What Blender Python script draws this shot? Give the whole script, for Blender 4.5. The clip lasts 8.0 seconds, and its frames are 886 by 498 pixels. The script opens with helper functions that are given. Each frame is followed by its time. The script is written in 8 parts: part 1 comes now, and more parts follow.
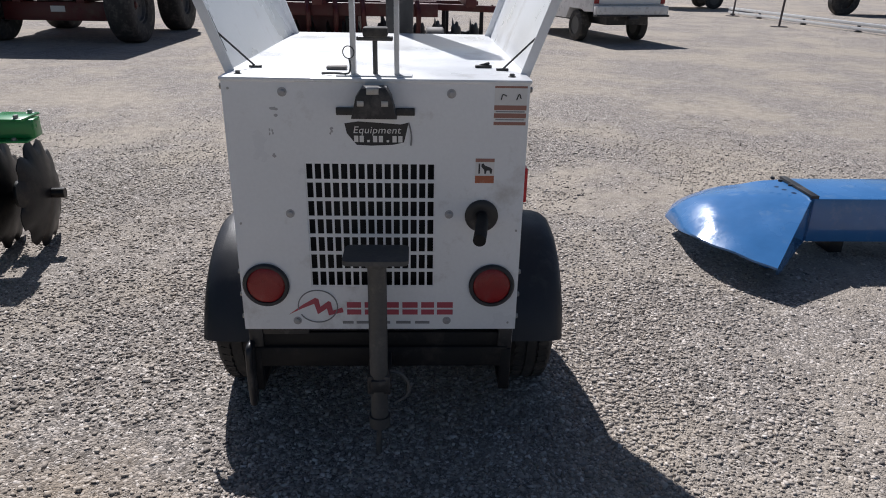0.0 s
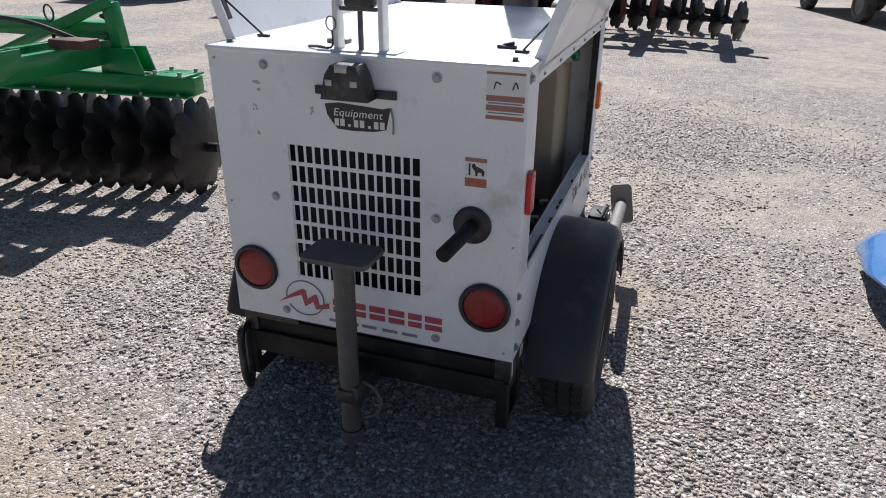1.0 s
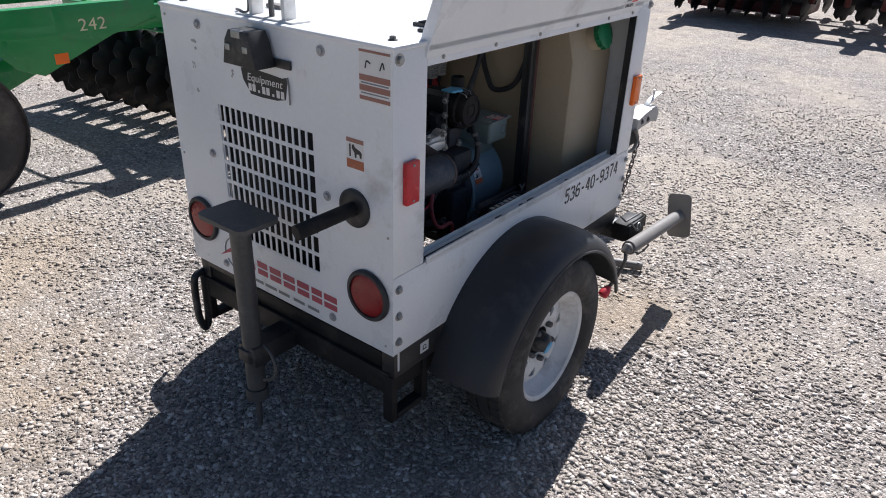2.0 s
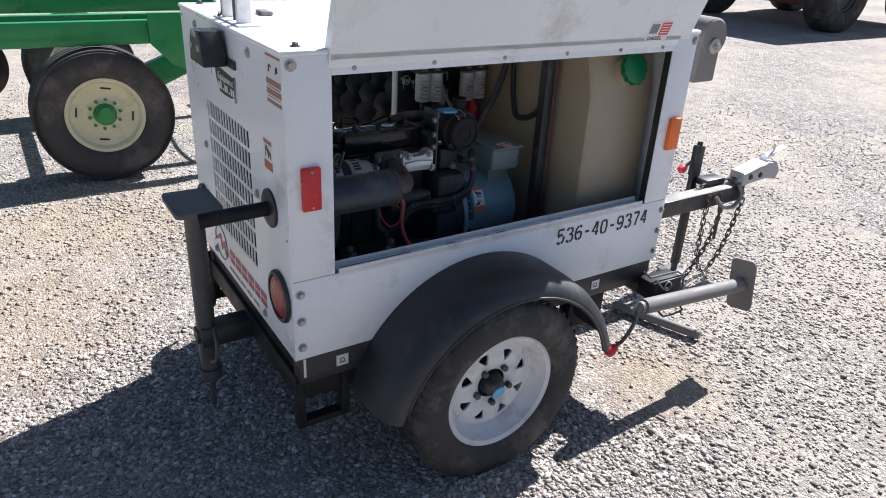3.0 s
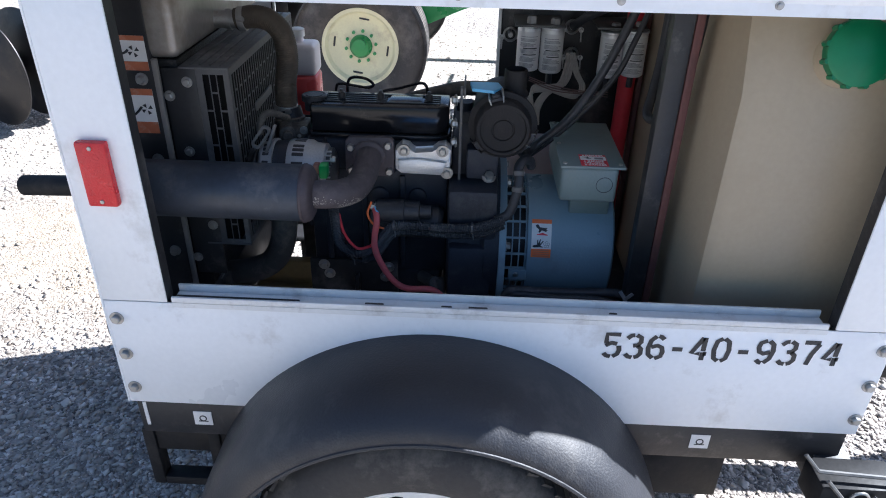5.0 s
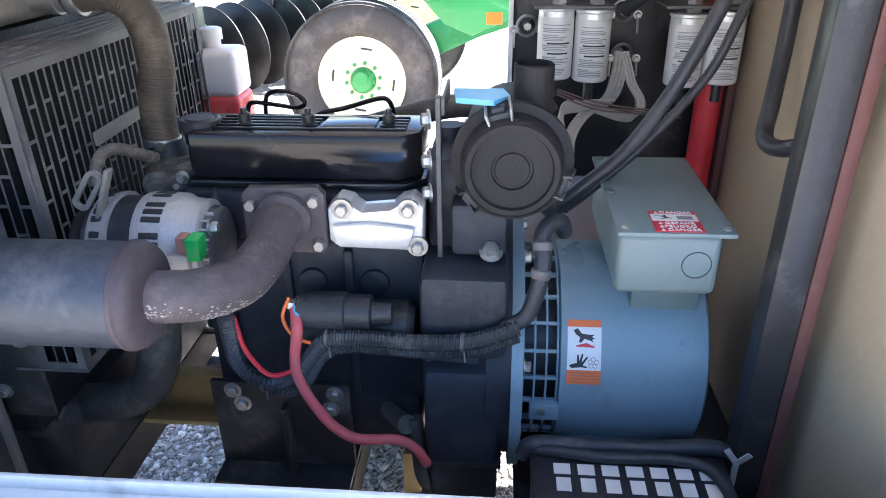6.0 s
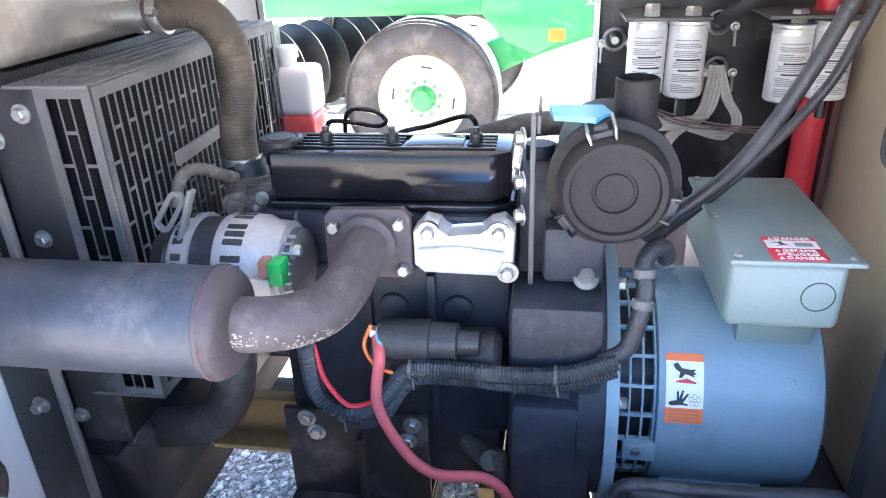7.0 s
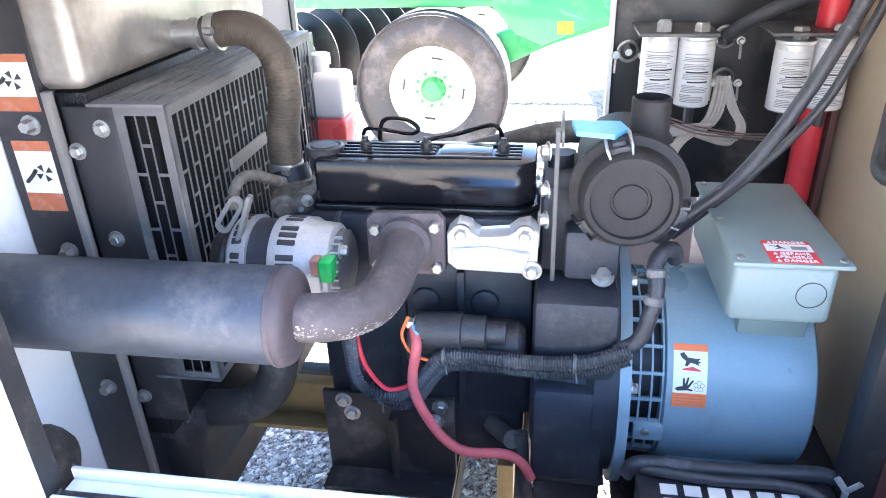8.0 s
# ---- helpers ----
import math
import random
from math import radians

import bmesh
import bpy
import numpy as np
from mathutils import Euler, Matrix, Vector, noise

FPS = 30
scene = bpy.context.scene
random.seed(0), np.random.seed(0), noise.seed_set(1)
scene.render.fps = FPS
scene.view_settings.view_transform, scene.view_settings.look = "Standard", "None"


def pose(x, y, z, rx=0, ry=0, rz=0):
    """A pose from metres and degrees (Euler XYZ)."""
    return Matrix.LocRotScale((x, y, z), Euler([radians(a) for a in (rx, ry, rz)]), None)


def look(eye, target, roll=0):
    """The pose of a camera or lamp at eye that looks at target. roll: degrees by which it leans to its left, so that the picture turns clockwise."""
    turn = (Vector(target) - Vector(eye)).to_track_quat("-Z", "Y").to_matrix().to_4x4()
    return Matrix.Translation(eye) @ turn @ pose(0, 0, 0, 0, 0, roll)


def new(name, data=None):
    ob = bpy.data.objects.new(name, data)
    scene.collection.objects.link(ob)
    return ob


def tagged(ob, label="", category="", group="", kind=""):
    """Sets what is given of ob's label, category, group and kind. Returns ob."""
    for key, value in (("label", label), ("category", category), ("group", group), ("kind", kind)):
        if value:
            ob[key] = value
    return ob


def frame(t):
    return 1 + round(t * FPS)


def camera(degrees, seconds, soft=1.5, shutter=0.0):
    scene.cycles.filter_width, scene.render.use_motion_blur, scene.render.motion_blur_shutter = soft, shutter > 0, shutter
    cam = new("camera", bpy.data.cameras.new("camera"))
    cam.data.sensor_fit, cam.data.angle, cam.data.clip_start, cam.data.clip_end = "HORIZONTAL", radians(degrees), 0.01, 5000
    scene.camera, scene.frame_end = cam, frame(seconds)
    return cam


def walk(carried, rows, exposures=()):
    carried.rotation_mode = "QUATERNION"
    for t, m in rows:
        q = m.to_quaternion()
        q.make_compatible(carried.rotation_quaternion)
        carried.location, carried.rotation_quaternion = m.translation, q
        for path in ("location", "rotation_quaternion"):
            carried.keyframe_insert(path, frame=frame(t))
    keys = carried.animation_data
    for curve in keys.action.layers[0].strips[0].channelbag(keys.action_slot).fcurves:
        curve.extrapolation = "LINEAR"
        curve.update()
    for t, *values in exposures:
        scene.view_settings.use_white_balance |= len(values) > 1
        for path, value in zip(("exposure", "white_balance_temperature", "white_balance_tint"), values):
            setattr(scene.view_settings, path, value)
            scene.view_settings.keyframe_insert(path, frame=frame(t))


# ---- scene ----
cam = camera(65.2, 8.0, soft=1.0)
PATH = [
    (0, (-0.01, -0.028, 1.661), (0.066, 1.821, 0.902), 1.1),
    (0.1, (0.071, 0.012, 1.666), (0.115, 1.86, 0.896), 1.4),
    (0.2, (0.139, 0.027, 1.646), (0.148, 1.888, 0.897), 2.1),
    (0.3, (0.248, 0.074, 1.666), (0.13, 1.925, 0.887), 1.5),
    (0.4, (0.321, 0.102, 1.666), (0.115, 1.936, 0.884), 1.5),
    (0.5, (0.401, 0.115, 1.66), (0.125, 1.94, 0.889), 1.4),
    (0.6, (0.473, 0.182, 1.671), (0.137, 1.981, 0.866), 0.5),
    (0.7, (0.523, 0.231, 1.646), (0.141, 2.026, 0.849), 0.7),
    (0.8, (0.587, 0.283, 1.636), (0.147, 2.06, 0.835), -0.4),
    (0.9, (0.64, 0.373, 1.657), (0.132, 2.115, 0.822), 0.8),
    (1, (0.694, 0.408, 1.636), (0.1, 2.127, 0.805), 0.6),
    (1.1, (0.746, 0.471, 1.638), (0.122, 2.163, 0.776), 0.8),
    (1.2, (0.818, 0.511, 1.641), (0.17, 2.192, 0.773), 0.3),
    (2.3, (1.568, 1.081, 1.653), (0.362, 2.392, 0.743), 3.2),
    (2.5, (1.667, 1.203, 1.656), (0.402, 2.469, 0.763), 3.4),
    (2.7, (1.762, 1.324, 1.657), (0.416, 2.511, 0.777), 3.9),
    (3, (1.889, 1.52, 1.635), (0.387, 2.523, 0.776), 3.2),
    (3.2, (1.911, 1.654, 1.64), (0.335, 2.5, 0.756), 2.3),
    (3.5, (1.879, 1.883, 1.605), (0.227, 2.569, 0.71), 2.6),
    (3.7, (1.833, 2.032, 1.602), (0.178, 2.635, 0.652), 2.8),
    (4, (1.802, 2.273, 1.582), (0.117, 2.745, 0.614), 2.1),
    (4.2, (1.768, 2.425, 1.576), (0.068, 2.816, 0.595), 2.9),
    (4.5, (1.704, 2.609, 1.557), (-0.026, 2.77, 0.567), 2.0),
    (4.7, (1.58, 2.68, 1.538), (-0.137, 2.749, 0.523), 1.8),
    (5, (1.362, 2.751, 1.482), (-0.365, 2.693, 0.474), 1.3),
    (5.2, (1.228, 2.792, 1.452), (-0.493, 2.644, 0.443), -0.4),
    (6.3, (0.713, 2.806, 1.228), (-1.077, 2.661, 0.348), -0.6),
    (6.5, (0.715, 2.786, 1.246), (-1.075, 2.62, 0.371), -0.8),
    (6.7, (0.719, 2.77, 1.255), (-1.066, 2.55, 0.4), -1.7),
    (7, (0.725, 2.754, 1.247), (-1.061, 2.458, 0.398), -2.2),
    (7.2, (0.728, 2.746, 1.248), (-1.047, 2.423, 0.397), -2.5),
    (7.5, (0.745, 2.731, 1.256), (-1.024, 2.376, 0.392), -3.0),
    (7.7, (0.76, 2.726, 1.267), (-0.999, 2.37, 0.398), -2.8),
    (8, (0.8, 2.73, 1.304), (-0.965, 2.429, 0.414), -2.0),
]
walk(cam, [(t, look(eye, target, roll)) for t, eye, target, roll in PATH],
     [(0, 0.12, 5950, 13), (0.5, 0.38, 5900, 13), (1.2, 0.54, 5900, 13), (2.5, 0.90, 5850, 13), (3.5, 1.26, 5750, 12), (4.5, 1.74, 5650, 11), (5.2, 2.18, 5500, 11), (6.3, 4.35, 5850, 14), (7.0, 4.65, 5850, 14), (8.0, 4.82, 5800, 14)])

# ---- light ----
SUN = Vector((-0.285, 1.0, 1.01)).normalized()
world = bpy.data.worlds.new("world")
scene.world = world
world.use_nodes = True
wn = world.node_tree.nodes
sky = wn.new("ShaderNodeTexSky")
sky.sky_type = "NISHITA"
sky.sun_disc = False
sky.sun_elevation = math.asin(SUN.z)
sky.sun_rotation = math.atan2(SUN.x, SUN.y)
sky.air_density, sky.dust_density, sky.ozone_density = 1.0, 1.0, 1.0
wn["Background"].inputs["Strength"].default_value = 0.042
world.node_tree.links.new(sky.outputs[0], wn["Background"].inputs["Color"])
sun_data = bpy.data.lights.new("sun", "SUN")
sun_data.energy, sun_data.angle, sun_data.color = 4.9, radians(0.55), (1.0, 0.95, 0.87)
sun_lamp = new("sun", sun_data)
sun_lamp.matrix_world = look(SUN * 60, (0, 0, 0))


# ---- materials ----
def mat(name, base, rough=0.5, metal=0.0, var=0.15, scale=6.0, fine=90.0, bump=0.15, dirt=None, dirt_amt=0.0, dirt_scale=5.0, rough_var=0.12,
        transmission=0.0, coat=0.0, spec=0.5):
    m = bpy.data.materials.new(name)
    m.use_nodes = True
    nt = m.node_tree
    N, L = nt.nodes, nt.links
    bsdf = N["Principled BSDF"]
    co = N.new("ShaderNodeTexCoord")
    n1, n2 = N.new("ShaderNodeTexNoise"), N.new("ShaderNodeTexNoise")
    n1.inputs["Scale"].default_value, n2.inputs["Scale"].default_value = scale, fine
    n1.inputs["Detail"].default_value, n2.inputs["Detail"].default_value = 6, 3
    for n in (n1, n2):
        L.new(co.outputs["Object"], n.inputs["Vector"])
    add = N.new("ShaderNodeMath")
    add.operation = "MULTIPLY_ADD"
    L.new(n2.outputs["Fac"], add.inputs[0])
    add.inputs[1].default_value = 0.5
    L.new(n1.outputs["Fac"], add.inputs[2])
    ramp = N.new("ShaderNodeValToRGB")
    ramp.color_ramp.elements[0].position, ramp.color_ramp.elements[1].position = 0.45, 1.05
    lo = [c * (1 - var) for c in base]
    hi = [min(1.0, c * (1 + var)) for c in base]
    ramp.color_ramp.elements[0].color, ramp.color_ramp.elements[1].color = (*lo, 1), (*hi, 1)
    L.new(add.outputs[0], ramp.inputs["Fac"])
    colour = ramp.outputs["Color"]
    if dirt:
        n3 = N.new("ShaderNodeTexNoise")
        n3.inputs["Scale"].default_value, n3.inputs["Detail"].default_value, n3.inputs["Roughness"].default_value = dirt_scale, 8, 0.7
        L.new(co.outputs["Object"], n3.inputs["Vector"])
        r3 = N.new("ShaderNodeMapRange")
        r3.inputs["From Min"].default_value, r3.inputs["From Max"].default_value = 0.62 - 0.25 * dirt_amt, 0.85 - 0.2 * dirt_amt
        L.new(n3.outputs["Fac"], r3.inputs["Value"])
        mix = N.new("ShaderNodeMix")
        mix.data_type = "RGBA"
        L.new(r3.outputs[0], mix.inputs["Factor"])
        L.new(colour, mix.inputs["A"])
        mix.inputs["B"].default_value = (*dirt, 1)
        colour = mix.outputs["Result"]
    L.new(colour, bsdf.inputs["Base Color"])
    rr = N.new("ShaderNodeMapRange")
    rr.inputs["From Min"].default_value, rr.inputs["From Max"].default_value = 0.35, 0.65
    rr.inputs["To Min"].default_value, rr.inputs["To Max"].default_value = max(0.02, rough - rough_var), min(1.0, rough + rough_var)
    L.new(n1.outputs["Fac"], rr.inputs["Value"])
    L.new(rr.outputs[0], bsdf.inputs["Roughness"])
    bsdf.inputs["Metallic"].default_value = metal
    bsdf.inputs["Specular IOR Level"].default_value = spec
    bsdf.inputs["Transmission Weight"].default_value = transmission
    bsdf.inputs["Coat Weight"].default_value = coat
    if bump:
        b = N.new("ShaderNodeBump")
        b.inputs["Strength"].default_value, b.inputs["Distance"].default_value = bump, 0.004
        L.new(n2.outputs["Fac"], b.inputs["Height"])
        L.new(b.outputs[0], bsdf.inputs["Normal"])
    return m


def gravel_mat(name, per_island):
    """Crushed grey and buff stone: cells of about 2 cm, dust between them, pale tracks of fines."""
    m = bpy.data.materials.new(name)
    m.use_nodes = True
    nt = m.node_tree
    N, L = nt.nodes, nt.links
    bsdf = N["Principled BSDF"]
    bsdf.inputs["Roughness"].default_value = 0.9
    bsdf.inputs["Specular IOR Level"].default_value = 0.25
    co = N.new("ShaderNodeTexCoord")
    ramp = N.new("ShaderNodeValToRGB")
    els = ramp.color_ramp.elements
    els[0].position, els[0].color = 0.0, (0.105, 0.094, 0.086, 1)
    els[1].position, els[1].color = 1.0, (0.76, 0.70, 0.65, 1)
    for p, c in ((0.2, (0.19, 0.170, 0.155, 1)), (0.5, (0.335, 0.298, 0.268, 1)), (0.72, (0.435, 0.378, 0.325, 1)), (0.88, (0.545, 0.49, 0.445, 1))):
        e = els.new(p)
        e.color = c
    big = N.new("ShaderNodeTexNoise")
    big.inputs["Scale"].default_value, big.inputs["Detail"].default_value, big.inputs["Roughness"].default_value = 0.55, 9, 0.66
    L.new(co.outputs["Object"], big.inputs["Vector"])
    fine = N.new("ShaderNodeTexNoise")
    fine.inputs["Scale"].default_value, fine.inputs["Detail"].default_value = 160, 4
    L.new(co.outputs["Object"], fine.inputs["Vector"])
    if per_island:
        geo = N.new("ShaderNodeNewGeometry")
        lift = N.new("ShaderNodeMapRange")
        lift.inputs["To Min"].default_value, lift.inputs["To Max"].default_value = 0.16, 1.0
        L.new(geo.outputs["Random Per Island"], lift.inputs["Value"])
        L.new(lift.outputs[0], ramp.inputs["Fac"])
        height = fine.outputs["Fac"]
    else:
        warp = N.new("ShaderNodeMix")
        warp.data_type = "VECTOR"
        wn1 = N.new("ShaderNodeTexNoise")
        wn1.inputs["Scale"].default_value = 30
        L.new(co.outputs["Object"], wn1.inputs["Vector"])
        warp.inputs["Factor"].default_value = 0.02
        L.new(co.outputs["Object"], warp.inputs["A"])
        L.new(wn1.outputs["Color"], warp.inputs["B"])
        v1, v2 = N.new("ShaderNodeTexVoronoi"), N.new("ShaderNodeTexVoronoi")
        v1.inputs["Scale"].default_value, v2.inputs["Scale"].default_value = 85, 170
        L.new(warp.outputs["Result"], v1.inputs["Vector"])
        L.new(warp.outputs["Result"], v2.inputs["Vector"])
        sep = N.new("ShaderNodeSeparateColor")
        L.new(v1.outputs["Color"], sep.inputs[0])
        sep2 = N.new("ShaderNodeSeparateColor")
        L.new(v2.outputs["Color"], sep2.inputs[0])
        pick = N.new("ShaderNodeMath")
        pick.operation = "GREATER_THAN"
        L.new(sep.outputs[1], pick.inputs[0])
        pick.inputs[1].default_value = 0.55
        cell = N.new("ShaderNodeMix")
        L.new(pick.outputs[0], cell.inputs["Factor"])
        L.new(sep.outputs[0], cell.inputs["A"])
        L.new(sep2.outputs[0], cell.inputs["B"])
        L.new(cell.outputs["Result"], ramp.inputs["Fac"])
        hmix = N.new("ShaderNodeMix")
        L.new(pick.outputs[0], hmix.inputs["Factor"])
        L.new(v1.outputs["Distance"], hmix.inputs["A"])
        L.new(v2.outputs["Distance"], hmix.inputs["B"])
        inv = N.new("ShaderNodeMath")
        inv.operation = "SUBTRACT"
        inv.inputs[0].default_value = 1.0
        L.new(hmix.outputs["Result"], inv.inputs[1])
        height = inv.outputs[0]
    # pale fines and faint yellow soil in broad patches
    mix = N.new("ShaderNodeMix")
    mix.data_type = "RGBA"
    mr = N.new("ShaderNodeMapRange")
    mr.inputs["From Min"].default_value, mr.inputs["From Max"].default_value = 0.45, 0.58
    mr.inputs["To Max"].default_value = 0.82 if not per_island else 0.42
    L.new(big.outputs["Fac"], mr.inputs["Value"])
    L.new(mr.outputs[0], mix.inputs["Factor"])
    L.new(ramp.outputs["Color"], mix.inputs["A"])
    mix.inputs["B"].default_value = (0.472, 0.408, 0.335, 1)
    # bare yellowish earth worn through in a few places
    where = N.new("ShaderNodeNewGeometry")
    soil = None
    for sx, sy, sr in ((-1.25, 1.25, 1.25), (0.42, 3.56, 0.50), (-2.1, 1.8, 1.0)):
        gap = N.new("ShaderNodeVectorMath")
        gap.operation = "DISTANCE"
        gap.inputs[1].default_value = (sx, sy, 0)
        L.new(where.outputs["Position"], gap.inputs[0])
        near = N.new("ShaderNodeMapRange")
        near.inputs["From Min"].default_value, near.inputs["From Max"].default_value = sr, 0.0
        L.new(gap.outputs["Value"], near.inputs["Value"])
        if soil is None:
            soil = near.outputs[0]
        else:
            most = N.new("ShaderNodeMath")
            most.operation = "MAXIMUM"
            L.new(soil, most.inputs[0])
            L.new(near.outputs[0], most.inputs[1])
            soil = most.outputs[0]
    rag = N.new("ShaderNodeTexNoise")
    rag.inputs["Scale"].default_value, rag.inputs["Detail"].default_value, rag.inputs["Roughness"].default_value = 5.0, 8, 0.75
    L.new(where.outputs["Position"], rag.inputs["Vector"])
    both = N.new("ShaderNodeMath")
    both.operation = "MULTIPLY"
    L.new(soil, both.inputs[0])
    L.new(rag.outputs["Fac"], both.inputs[1])
    worn = N.new("ShaderNodeMapRange")
    worn.inputs["From Min"].default_value, worn.inputs["From Max"].default_value = 0.12, 0.36
    worn.inputs["To Max"].default_value = 0.66 if not per_island else 0.45
    L.new(both.outputs[0], worn.inputs["Value"])
    earth = N.new("ShaderNodeMix")
    earth.data_type = "RGBA"
    L.new(worn.outputs[0], earth.inputs["Factor"])
    L.new(mix.outputs["Result"], earth.inputs["A"])
    earth.inputs["B"].default_value = (0.40, 0.315, 0.225, 1)
    mix = earth
    # damp and dry mottling of a hand's width
    mid = N.new("ShaderNodeTexNoise")
    mid.inputs["Scale"].default_value, mid.inputs["Detail"].default_value, mid.inputs["Roughness"].default_value = 7.0, 5, 0.7
    L.new(co.outputs["Object"], mid.inputs["Vector"])
    tone = N.new("ShaderNodeMapRange")
    tone.inputs["From Min"].default_value, tone.inputs["From Max"].default_value = 0.32, 0.68
    tone.inputs["To Min"].default_value, tone.inputs["To Max"].default_value = (0.78, 1.14) if not per_island else (0.9, 1.08)
    L.new(mid.outputs["Fac"], tone.inputs["Value"])
    dust = N.new("ShaderNodeVectorMath")
    dust.operation = "SCALE"
    L.new(mix.outputs["Result"], dust.inputs[0])
    L.new(tone.outputs[0], dust.inputs["Scale"])
    L.new(dust.outputs[0], bsdf.inputs["Base Color"])
    b = N.new("ShaderNodeBump")
    b.inputs["Strength"].default_value, b.inputs["Distance"].default_value = (0.4, 0.002) if per_island else (0.8, 0.009)
    L.new(height, b.inputs["Height"])
    L.new(b.outputs[0], bsdf.inputs["Normal"])
    return m


